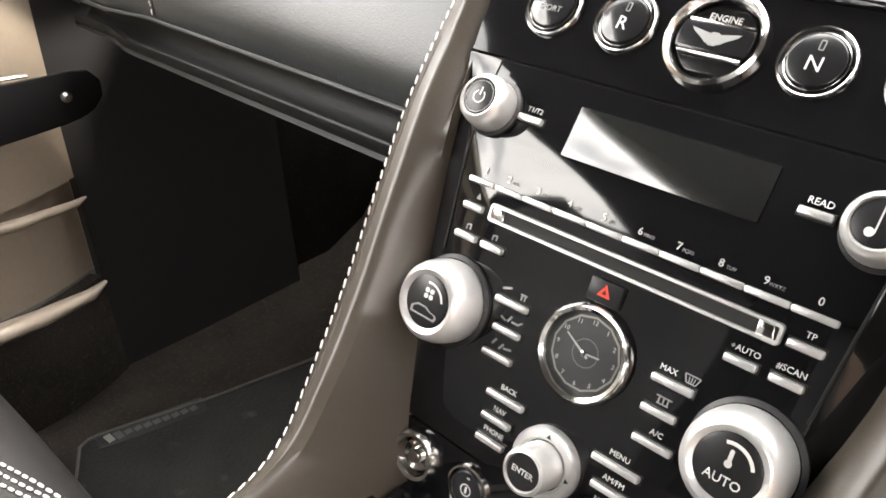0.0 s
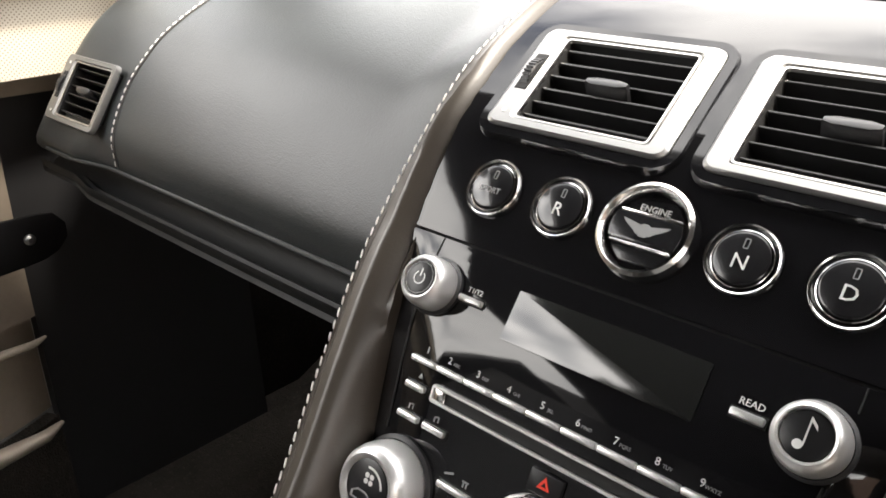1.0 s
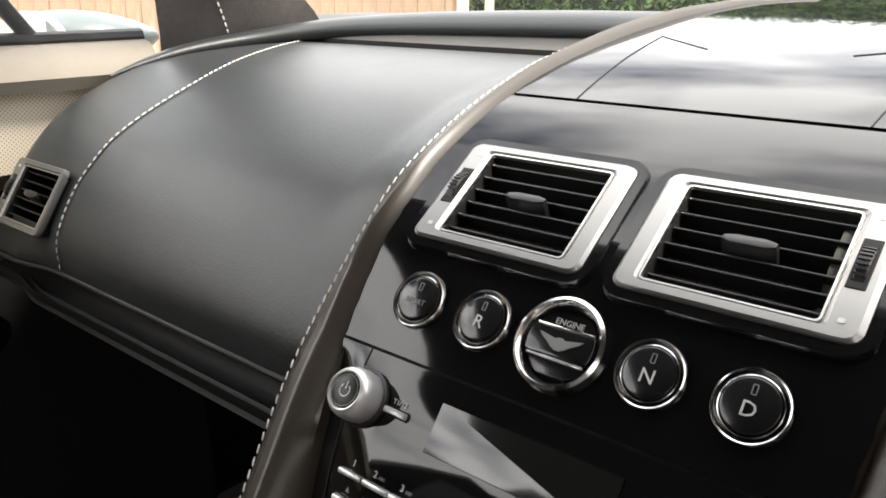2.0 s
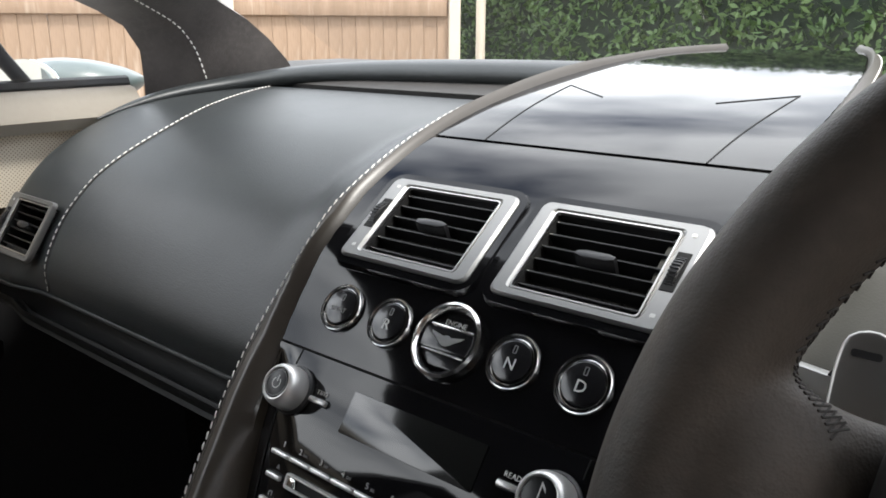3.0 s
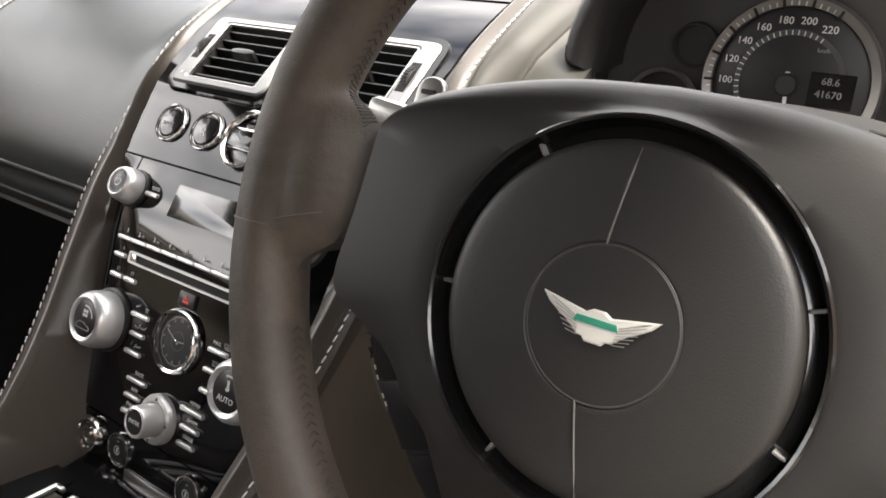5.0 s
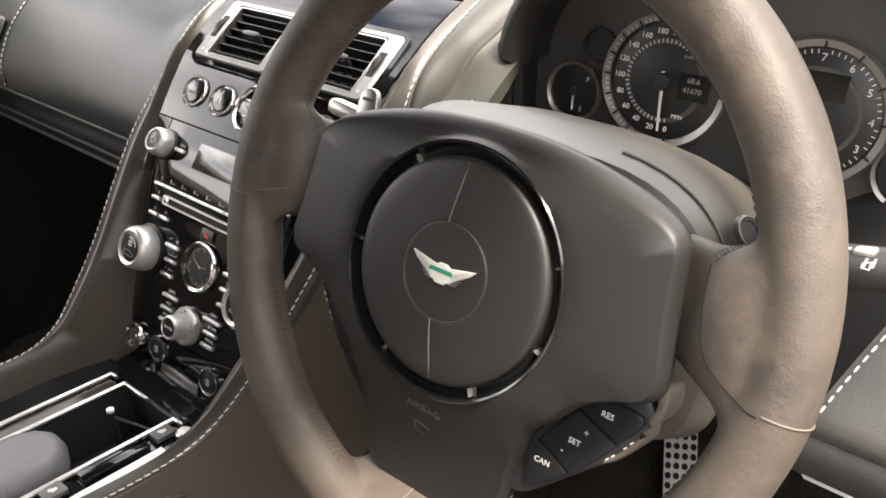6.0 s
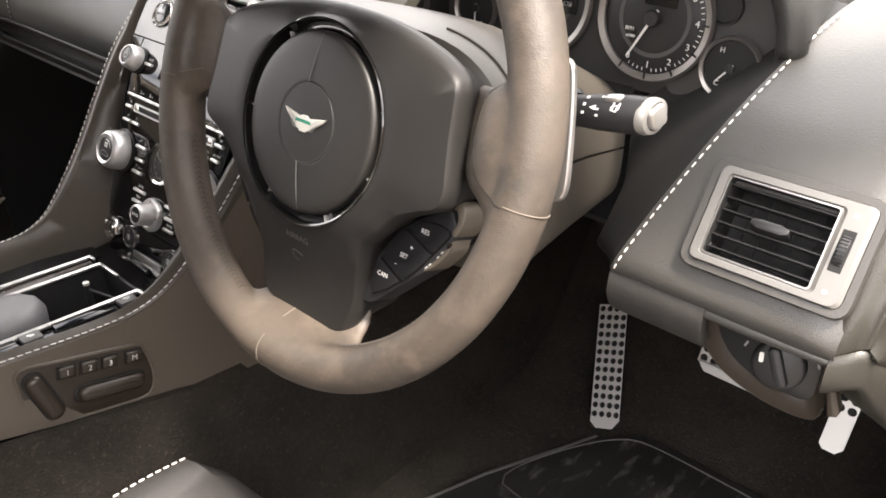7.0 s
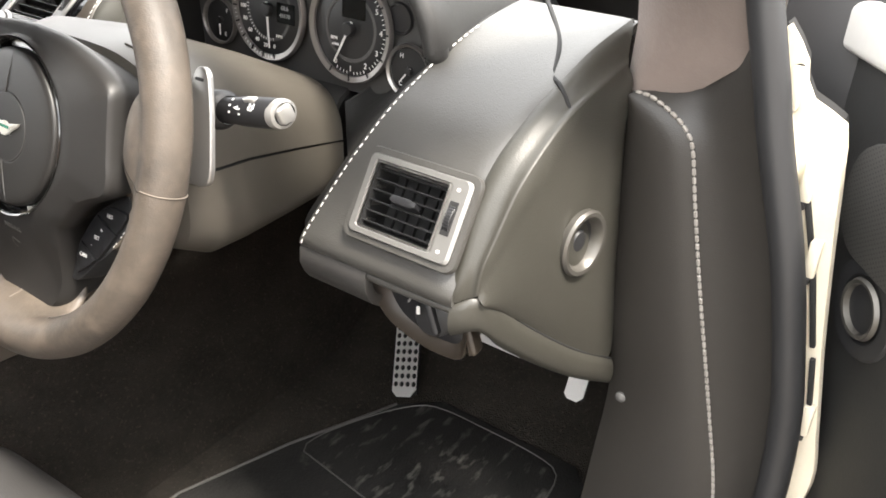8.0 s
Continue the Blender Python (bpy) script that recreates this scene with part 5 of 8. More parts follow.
def knob(m, r, high, face_r, name, label, ring=True):
    k = thing(name, m.translation, label, "knob", "console knobs")
    part("collar", lathe([(r * 1.12, 0.0), (r * 1.12, 0.002), (r * 1.02, 0.0035)], m), MATT_BLACK, k)
    part("body", lathe([(r * 0.97, 0.001), (r, 0.004), (r, high * 0.40), (r * 0.975, high * 0.66), (r * 0.92, high * 0.84), (r * 0.83, high * 0.96), (r * 0.755, high), (r * 0.70, high * 0.985), (face_r, high * 0.93), (face_r, high * 0.8)], m, 56), SILVER, k, "satin silver knob body")
    part("face", lathe([(0, high * 0.955), (face_r * 0.9, high * 0.955), (face_r * 0.99, high * 0.93)], m, 40), SOFT_BLACK, k, "black face")
    return k, m @ pose(0, 0, high * 0.957)


def arc_bar(m, r, a0, a1, w, h=0.0003):
    """A thin printed arc."""
    rows = [[m @ Vector((rr * math.sin(radians(a)), rr * math.cos(radians(a)), h)) for rr in (r - w / 2, r + w / 2)] for a in np.linspace(a0, a1, 14)]
    return skin(rows)


power, pm = knob(face_m(-0.100, 0.7475), 0.0146, 0.0185, 0.0098, "power_knob", "small silver power knob of the radio")
part("power_symbol", join(arc_bar(pm, 0.0034, 35, 325, 0.0007), slab(round_rect(0.0007, 0.0044, 0.0002), 0.0003, 0, pm @ pose(0, 0.0030, 0))), WHITE_INK, power, smooth=0)
part("face_ring", arc_bar(pm, 0.0088, 0, 360, 0.0005), DIM_INK, power, smooth=0)
music, mm = knob(face_m(0.100, 0.7475), 0.0146, 0.0185, 0.0098, "music_knob", "small silver knob with a music note")
part("note", join(lathe([(0, 0.0004), (0.0019, 0.0004), (0.0019, 0)], mm @ pose(-0.0018, -0.0042, 0), 14), slab([(-0.0003, -0.0042), (0.0003, -0.0042), (0.0003, 0.0055), (0.0032, 0.0028), (0.0026, 0.0048), (-0.0003, 0.0075)], 0.0004, 0, mm)), WHITE_INK, music, smooth=0)
fan, fm = knob(face_m(-0.0855, 0.6525), 0.0232, 0.024, 0.0146, "fan_knob", "large silver fan speed knob")
part("fan_symbol", join(arc_bar(fm, 0.0105, -10, 75, 0.0013), slab(round_rect(0.0026, 0.0026, 0.001), 0.0003, 0, fm @ pose(0.0022, 0.0062, 0)), slab(round_rect(0.0026, 0.0026, 0.001), 0.0003, 0, fm @ pose(-0.0012, 0.0062, 0)), slab(round_rect(0.0026, 0.0026, 0.001), 0.0003, 0, fm @ pose(0.0022, 0.0030, 0)), slab(round_rect(0.0026, 0.0026, 0.001), 0.0003, 0, fm @ pose(-0.0012, 0.0030, 0))), WHITE_INK, fan, smooth=0)
car_shape = [(-0.009, -0.0085), (0.0085, -0.0085), (0.0095, -0.0065), (0.0085, -0.005), (0.004, -0.0042), (0.001, -0.0025), (-0.005, -0.0025), (-0.009, -0.005)]
part("car_symbol", frame_ring(car_shape, [(x * 0.86, -0.0056 + (y + 0.0056) * 0.72) for x, y in car_shape], 0.0003, 0.0, fm), DIM_INK, fan, smooth=0)
temp, am = knob(face_m(0.0855, 0.6525), 0.0232, 0.024, 0.0146, "temperature_knob", "large silver temperature knob marked AUTO")
words_at("AUTO", 0.0058, am @ pose(0, -0.0058, 0.0002), temp)
part("temperature_symbol", join(arc_bar(am, 0.0105, -20, 70, 0.0016), slab(round_rect(0.0018, 0.0062, 0.0008), 0.0003, 0, am @ pose(0, 0.0048, 0)), slab(round_rect(0.0032, 0.0032, 0.0015), 0.0003, 0, am @ pose(0, 0.0016, 0))), WHITE_INK, temp, smooth=0)

em = face_m(0.0, 0.6045)
enter = thing("enter_knob", em.translation, "silver selector knob marked ENTER on a round tilt ring", "knob", "console knobs")
part("tilt_ring", lathe([(0.0192, 0.0), (0.0192, 0.0040), (0.0178, 0.0064), (0.0145, 0.0068), (0.0130, 0.0055)], em, 56), SILVER, enter, "satin silver tilt ring")
part("body", lathe([(0.0126, 0.004), (0.0122, 0.020), (0.0116, 0.0222), (0.0100, 0.0230), (0.0094, 0.0222), (0.0094, 0.019)], em, 48), SILVER, enter)
part("face", lathe([(0, 0.0225), (0.0090, 0.0225), (0.0093, 0.0215)], em, 36), SOFT_BLACK, enter, "black face")
words_at("ENTER", 0.0043, em @ pose(0, 0, 0.0227), enter)
arrow = [(-0.0013, -0.001), (0.0013, -0.001), (0, 0.0014)]
for k in range(4):
    part("arrow", slab(arrow, 0.0003, 0, em @ pose(0, 0, 0.0069, 0, 0, 90 * k) @ pose(0, 0.0160, 0)), MATT_BLACK, enter, smooth=0)

for x, word, size in ((-0.0935, "SPORT", 0.0042), (-0.0490, "R", 0.0088), (0.0470, "N", 0.0088), (0.0925, "D", 0.0088)):
    m = face_m(x, 0.7955)
    b = thing("gear_button", m.translation, f"round black glass gear button marked {word} in a chrome ring", "button", "gear buttons")
    part("ring", lathe([(0.0153, 0.0016), (0.0157, 0.0030), (0.0163, 0.0033), (0.0168, 0.0026), (0.0170, 0.0)], m, 48), CHROME, b, "polished chrome ring")
    part("well", lathe([(0.0126, 0.0004), (0.0140, 0.0006), (0.0154, 0.0020)], m, 48), GLASS_BLACK, b)
    part("inner_ring", lathe([(0.0130, 0.0018), (0.0133, 0.0026), (0.0137, 0.0024), (0.0139, 0.0008)], m, 48), CHROME, b, "thin bright inner ring")
    part("cap", lathe([(0, 0.0040), (0.0114, 0.0040), (0.0124, 0.0034), (0.0128, 0.0006)], m, 44), GLASS_BLACK, b, "black glass cap")
    words_at(word, size * 1.12, m @ pose(0, -0.0022, 0.0042), b, DIM_INK if word == "SPORT" else WHITE_INK)
    part("lamp_window", frame_ring(round_rect(0.0024, 0.0048, 0.0003, 1), round_rect(0.0016, 0.0040, 0.0002, 1), 0.0003, 0, m @ pose(0, 0.0068, 0.0040)), DIM_INK, b, smooth=0)

m = face_m(0.0, 0.7955)
starter = thing("starter_button", m.translation, "glass starter button marked ENGINE with a winged emblem", "button", "gear buttons")
part("ring", lathe([(0.0196, 0.0008), (0.0205, 0.0050), (0.0222, 0.0068), (0.0240, 0.0056), (0.0247, 0.0)], m, 60), CHROME, starter, "broad polished chrome ring")
part("well", lathe([(0, -0.0015), (0.0196, -0.0015), (0.0199, 0.002)], m, 48), GLASS_BLACK, starter)
seg = lambda y0, y1, r=0.0185: [(math.copysign(math.sqrt(max(r * r - y * y, 0)), sx), y) for sx, ys in ((1, np.linspace(y0, y1, 7)), (-1, np.linspace(y1, y0, 7))) for y in ys]
part("crystal", slab(seg(-0.0068, 0.0068), 0.0058, 0.0010, m @ pose(0, 0, -0.0012)), GLASS_BLACK, starter, "raised glass bar across the button")
part("upper_crystal", slab(seg(0.0082, 0.0165), 0.0024, 0.0008, m @ pose(0, 0, -0.0012)), GLASS_BLACK, starter)
part("lower_crystal", slab(seg(-0.0165, -0.0082), 0.0024, 0.0008, m @ pose(0, 0, -0.0012)), GLASS_BLACK, starter)
for y in (0.0076, -0.0076):
    part("bevel", rbox(0.032, 0.0026, 0.0012, 0.0004, m @ pose(0, y, 0.0028, 30 if y > 0 else -30, 0, 0)), CHROME, starter, "bright bevelled glass edge")
words_at("ENGINE", 0.0046, m @ pose(0, 0.0112, 0.0015), starter)


def wings(m, w, depth, parent, material):
    """A plain winged badge shape."""
    h = w * 0.17
    half = [(0.0, -0.95), (0.14, -0.95), (0.20, -0.75), (0.30, -0.72), (0.40, -0.45), (0.52, -0.20), (0.70, 0.10), (0.86, 0.40), (1.0, 0.85), (0.75, 0.72), (0.45, 0.55), (0.22, 0.42), (0.10, 0.62), (0.0, 0.62)]
    outline = [(x * w / 2, y * h) for x, y in half] + [(-x * w / 2, y * h) for x, y in half[::-1][1:-1]]
    return part("emblem", slab(outline, depth, depth * 0.3, m, 1), material, parent, "plain winged emblem", smooth=0)


wings(m @ pose(0, 0, 0.0044), 0.025, 0.0004, starter, DIM_INK)

clock_m = face_m(0.0, 0.6600)
clock = thing("clock", clock_m.translation, "round analogue clock in a polished chrome bezel", "clock")
part("bezel", lathe([(0.0205, -0.002), (0.0213, 0.0050), (0.0232, 0.0062), (0.0248, 0.0045), (0.0252, 0.0)], clock_m, 60), CHROME, clock, "polished chrome bezel")
part("dial", lathe([(0, 0.0004), (0.0145, 0.0004), (0.0208, 0.0002)], clock_m, 48), CLOCK_FACE, clock, "dark grey clock dial")
part("inner_ring", arc_bar(clock_m, 0.0186, 0, 360, 0.0011, 0.0008), SOFT_SILVER, clock)
for k in range(12):
    part("numeral", lettering(str(k or 12), 0.0034, upright_at(clock_m, 0.0160, 30 * k, 0.0009), 0.0001), WHITE_INK, clock, smooth=0)
part("hour_hand", slab([(-0.0006, -0.002), (0.0006, -0.002), (0.0003, 0.0085), (-0.0003, 0.0085)], 0.0004, 0, clock_m @ pose(0, 0, 0.0018, 0, 0, -85)), WHITE_INK, clock)
part("minute_hand", slab([(-0.0006, -0.003), (0.0006, -0.003), (0.0003, 0.0135), (-0.0003, 0.0135)], 0.0004, 0, clock_m @ pose(0, 0, 0.0024, 0, 0, 61)), WHITE_INK, clock)
part("centre_ring", arc_bar(clock_m, 0.0072, 0, 360, 0.0005, 0.0007), DIM_INK, clock, smooth=0)
part("boss", lathe([(0, 0.0036), (0.0016, 0.0032), (0.0018, 0.001)], clock_m, 16), CHROME, clock)
glass = part("glass", lathe([(0, 0.0054), (0.012, 0.0052), (0.0212, 0.0044)], clock_m, 40), GAUGE_PANE, clock)
glass.visible_shadow = False

# hazard switch
hz = thing("hazard_switch", face_m(0, 0.690).translation, "square black hazard switch with a red triangle", "switch")
part("cap", slab(round_rect(0.0185, 0.0115, 0.0008, 2), 0.0022, 0.0006, face_m(-0.0005, 0.6885)), SOFT_BLACK, hz)
tri = [(-0.0036, -0.0026), (0.0036, -0.0026), (0.0, 0.0036)]
part("triangle", frame_ring(tri, [(x * 0.42, -0.0005 + (y + 0.0005) * 0.42) for x, y in tri], 0.0004, 0, face_m(-0.0005, 0.6890, 0.0023)), RED_INK, hz, smooth=0)

# display, number keys and disc slot
part("display", slab(round_rect(0.1035, 0.0268, 0.001), 0.0003, 0.0001, face_m(0.0015, 0.7483, 0.0003)), LCD, console, "dark reflecting radio display")
key_x = [-0.0990, -0.0809, -0.0618, -0.0425, -0.0222, -0.0018, 0.0180, 0.0384, 0.0591, 0.0795, 0.0995]
letters = ["", "ABC", "DEF", "GHI", "JKL", "MNO", "PQRS", "TUV", "WXYZ", ""]
for k in range(10):
    a, b = key_x[k] + 0.0003, key_x[k + 1] - 0.0003
    m = face_m((a + b) / 2, 0.7135)
    key = thing("number_key", m.translation, f"slim silver radio key numbered {(k + 1) % 10}", "button", "radio number keys")
    part("bar", rbox(b - a, 0.0031, 0.0034, 0.0008, m @ pose(0, 0, 0.0010)), SILVER, key)
    words_at(str((k + 1) % 10), 0.0052, m @ pose(-0.0028 if letters[k] else 0, 0.0062, 0.0006), key)
    if letters[k]:
        words_at(letters[k], 0.0024, m @ pose(0.0020, 0.0054, 0.0006), key, DIM_INK)

slot = thing("disc_slot", face_m(0, 0.702).translation, "long chrome-rimmed disc slot", "disc slot")
m = face_m(0.0008, 0.7018)
part("rim", frame_ring(round_rect(0.1600, 0.0098, 0.0018, 3), round_rect(0.1565, 0.0062, 0.0008, 3), 0.0026, 0.0006, m), SILVER, slot, "bright metal rim")
part("throat", rbox(0.157, 0.0066, 0.001, 0, m @ pose(0, 0, 0.0004)), VOID_BLACK, slot, smooth=0)
for sx in (-1, 1):
    part("end_piece", slab([(-0.004, -0.003), (0.004, -0.003), (0.0025, 0.003), (-0.004, 0.003)], 0.0018, 0.0005, m @ pose(sx * 0.0735, 0, 0.0006, 0, 0 if sx > 0 else 180, 0) if sx > 0 else m @ pose(sx * 0.0735, 0, 0.0006)), CHROME, slot)


def key_bar(x0, x1, z, word, symbol=None, size=0.0040, side="above"):
    """A short silver push bar with its word or a small printed sign."""
    m = face_m((x0 + x1) / 2, z)
    k = thing("push_bar", m.translation, f"short silver push bar marked {word}" if word else "short silver push bar with a printed sign", "button", "console push bars")
    part("bar", rbox(x1 - x0, 0.0036, 0.0042, 0.0010, m @ pose(0, 0, 0.0012)), SILVER, k)
    part("recess", rbox(x1 - x0 + 0.0016, 0.0052, 0.0006, 0.0002, m @ pose(0, 0, 0.0001)), VOID_BLACK, k, smooth=0)
    if word:
        words_at(word, size, m @ pose(-0.0042 if symbol else 0.0, 0.0054, 0.0006), k)
        if symbol:
            part("sign", join(*[slab(round_rect(w, h, 0.0002, 1), 0.0003, 0, m @ pose(0.0072 + sx, 0.0056 + sy, 0.0003, 0, 0, tilt)) for sx, sy, w, h, tilt in symbol]), DIM_INK, k, smooth=0)
    elif symbol == "up":
        part("sign", slab([(-0.0016, -0.0012), (0.0016, -0.0012), (0, 0.0020)], 0.0003, 0, m @ pose(0.001, 0.0060, 0.0003)), DIM_INK, k, smooth=0)
    elif symbol:
        part("sign", join(*[slab(round_rect(w, h, 0.0002, 1), 0.0003, 0, m @ pose(sx, 0.0056 + sy, 0.0003, 0, 0, tilt)) for sx, sy, w, h, tilt in symbol]), DIM_INK, k, smooth=0)
    return k


flow_a = ((-0.006, 0.001, 0.006, 0.0012, 20), (0.005, 0.0012, 0.0042, 0.0009, 0), (0.004, -0.0004, 0.0008, 0.003, 0), (0.006, -0.0004, 0.0008, 0.003, 0))
flow_b = ((-0.005, 0.0, 0.004, 0.0010, -20), (-0.001, 0.001, 0.004, 0.0012, 60), (0.003, 0.0, 0.005, 0.0012, 0), (0.006, 0.001, 0.003, 0.001, 40))
flow_c = ((-0.005, 0.001, 0.0012, 0.004, -30), (0.0, 0.0, 0.004, 0.0012, 60), (0.004, 0.0, 0.005, 0.0012, 10))
grid_sign = ((0.0, 0.0018, 0.008, 0.0006, 0), (0.0, -0.0016, 0.006, 0.0006, 0), (-0.0022, 0, 0.0006, 0.003, 0), (0, 0, 0.0006, 0.003, 0), (0.0022, 0, 0.0006, 0.003, 0))
screen_sign = ((0.0, 0.0020, 0.0074, 0.0006, 0), (0.0, -0.0018, 0.0044, 0.0006, 0), (-0.0030, 0.0001, 0.0006, 0.0042, 22), (0.0030, 0.0001, 0.0006, 0.0042, -22), (-0.0012, -0.0004, 0.0005, 0.0032, 10), (0.0, -0.0004, 0.0005, 0.0036, 0), (0.0012, -0.0004, 0.0005, 0.0032, -10))
note_sign = ((-0.001, 0.0008, 0.003, 0.0008, 15), (-0.002, -0.0006, 0.0008, 0.003, 0), (0.0006, -0.0002, 0.0008, 0.003, 0))
key_bar(-0.0974, -0.0838, 0.7005, "", "up")
key_bar(-0.0972, -0.0820, 0.6856, "", note_sign)
key_bar(-0.0786, -0.0635, 0.6856, "", note_sign)
key_bar(-0.0586, -0.0374, 0.6650, "", flow_a)
key_bar(-0.0545, -0.0370, 0.6518, "", flow_b)
key_bar(-0.0562, -0.0367, 0.6385, "", flow_c)
key_bar(-0.0455, -0.0215, 0.6210, "BACK")
key_bar(-0.0445, -0.0255, 0.6092, "NAV")
key_bar(-0.0440, -0.0252, 0.5976, "PHONE")
key_bar(0.0215, 0.0474, 0.6210, "MENU")
key_bar(0.0255, 0.0460, 0.6092, "AM/FM")
key_bar(0.0255, 0.0445, 0.5976, "MODE")
key_bar(0.0352, 0.0559, 0.6655, "MAX", screen_sign)
key_bar(0.0354, 0.0530, 0.6520, "", grid_sign)
key_bar(0.0366, 0.0568, 0.6382, "A/C")
key_bar(0.0618, 0.0767, 0.6858, "+AUTO")
key_bar(0.0820, 0.0966, 0.6860, "#SCAN")
key_bar(0.0835, 0.0987, 0.7010, "TP")
key_bar(0.0666, 0.0811, 0.7466, "READ", size=0.0044)
key_bar(-0.0831, -0.0676, 0.7472, "T1/T2")

# key dock, two small round buttons and the bright tray lip below
m = face_m(-0.0790, 0.5655)
dock = thing("key_dock", m.translation, "round chrome key dock low on the console", "key dock")
part("ring", lathe([(0.0105, -0.002), (0.0118, 0.0055), (0.0140, 0.0062), (0.0152, 0.0040), (0.0155, 0.0)], m, 44), CHROME, dock)
part("core", lathe([(0, 0.0055), (0.0040, 0.0050), (0.0055, 0.0015), (0.0085, 0.0030), (0.0105, -0.001)], m, 36), CHROME, dock, "chrome key end")
for x, word in ((-0.0400, "04"), (0.0456, "P")):
    m = face_m(x, 0.5665)
    b = thing("round_button", m.translation, "round black button in a thin chrome ring", "button", "lower console buttons")
    part("ring", lathe([(0.0118, 0.001), (0.0126, 0.0030), (0.0138, 0.0028), (0.0143, 0.0)], m, 40), CHROME, b)
    part("cap", lathe([(0, 0.0030), (0.0100, 0.0030), (0.0114, 0.0018), (0.0119, 0)], m, 36), SOFT_BLACK, b)
    part("sign", join(arc_bar(m, 0.0034, 0, 360, 0.0007, 0.0034), slab(round_rect(0.0012, 0.004, 0.0003), 0.0003, 0, m @ pose(0, 0, 0.0031))), WHITE_INK, b, smooth=0)
    part("lamp", slab(round_rect(0.0022, 0.0008, 0.0003, 1), 0.0003, 0, m @ pose(0, 0.0072, 0.0031)), DIM_INK, b, smooth=0)
part("bright_lip", rbox(0.060, 0.009, 0.0016, 0.0006, face_m(-0.0005, 0.5505, 0.001)), ALU, console, "bright metal lip over the tray")

# ---- steering wheel ----
RAKE = radians(20.0)
HUB = Vector((0.3718, -0.1488, 0.8330))
wheel_m = axes(HUB, Vector((1, 0, 0)), Vector((0, math.sin(RAKE), math.cos(RAKE))), Vector((0, -math.cos(RAKE), math.sin(RAKE))))
wheel = thing("steering_wheel", HUB, "three-spoke steering wheel in worn warm grey leather", "steering wheel")
RIM_R, RIM_TALL = 0.1730, 1.0356   # slightly taller than wide


def rim_point(deg, out=0.0, n=0.0):
    a = radians(deg)
    return wheel_m @ Vector(((RIM_R + out) * math.cos(a), (RIM_R * RIM_TALL + out) * math.sin(a), n))


def rim_t(deg):
    """Half the rim's thickness, which thins towards the lower right."""
    return 0.0183 - 0.0016 * max(0.0, math.cos(radians(deg + 30)))


rim_rows = []
for deg in np.linspace(0, 360, 144, endpoint=False):
    grip = 0.00035 * noise.noise((math.cos(radians(deg)) * 6, math.sin(radians(deg)) * 6, 1))
    rim_rows.append([rim_point(deg, (rim_t(deg) + grip + 0.0003) * math.cos(k), (rim_t(deg) + grip + 0.0003) * 1.02 * math.sin(k)) for k in np.linspace(0, 2 * math.pi, 24, endpoint=False)])


def arm(stations):
    """A flared leather arm: rows of (u, v, n, half height, half depth)."""
    rows = []
    for u, v, n, h, d in spline(stations, 16):
        rows.append([wheel_m @ Vector((u, v + h * math.copysign(abs(math.sin(k)) ** 0.9, math.sin(k)), n + d * math.copysign(abs(math.cos(k)) ** 0.85, math.cos(k)))) for k in np.linspace(0, 2 * math.pi, 24, endpoint=False)])
    return skin(rows, closed_v=True, cap=True)


low_rows = []
for v, n, h, d in spline([(-0.130, -0.036, 0.046, 0.006), (-0.142, -0.032, 0.050, 0.009), (-0.151, -0.021, 0.055, 0.0115), (-0.159, -0.008, 0.066, 0.0135), (-0.170, -0.001, 0.078, 0.0120)], 14):
    low_rows.append([wheel_m @ Vector((0.004 + h * math.copysign(abs(math.sin(k)) ** 0.8, math.sin(k)), v, n + d * math.copysign(abs(math.cos(k)) ** 0.8, math.cos(k)))) for k in np.linspace(0, 2 * math.pi, 24, endpoint=False)])
side_arms = [arm([(s * 0.106, 0.0185, -0.027, 0.030, 0.009), (s * 0.119, 0.0185, -0.0205, 0.0305, 0.0115), (s * 0.129, 0.0185, -0.0105, 0.0315, 0.0130), (s * 0.139, 0.0190, -0.0035, 0.034, 0.0140), (s * 0.149, 0.0200, -0.0005, 0.041, 0.0150), (s * 0.158, 0.0215, 0.0, 0.054, 0.0145), (s * 0.167, 0.0215, 0.0, 0.064, 0.0120)]) for s in (-1, 1)]
rim_skin = fused([skin(rim_rows, closed_v=True, closed_u=True), *side_arms, skin(low_rows, closed_v=True, cap=True)])
rim_skin.materials.append(RIM_LEATHER)
rim_tree = tree_of(rim_skin)
rim = part("rim", rim_skin, RIM_LEATHER, wheel, "thick rim and arms in worn grey leather")


def on_front(tree, u, v, lift=0.0):
    """The point of a wheel part's front over (u, v) in the wheel's plane."""
    p = tree.ray_cast(wheel_m @ Vector((u, v, 0.08)), wheel_m.to_3x3() @ Vector((0, 0, -1)))[0]
    return p + wheel_m.to_3x3() @ Vector((0, 0, lift))


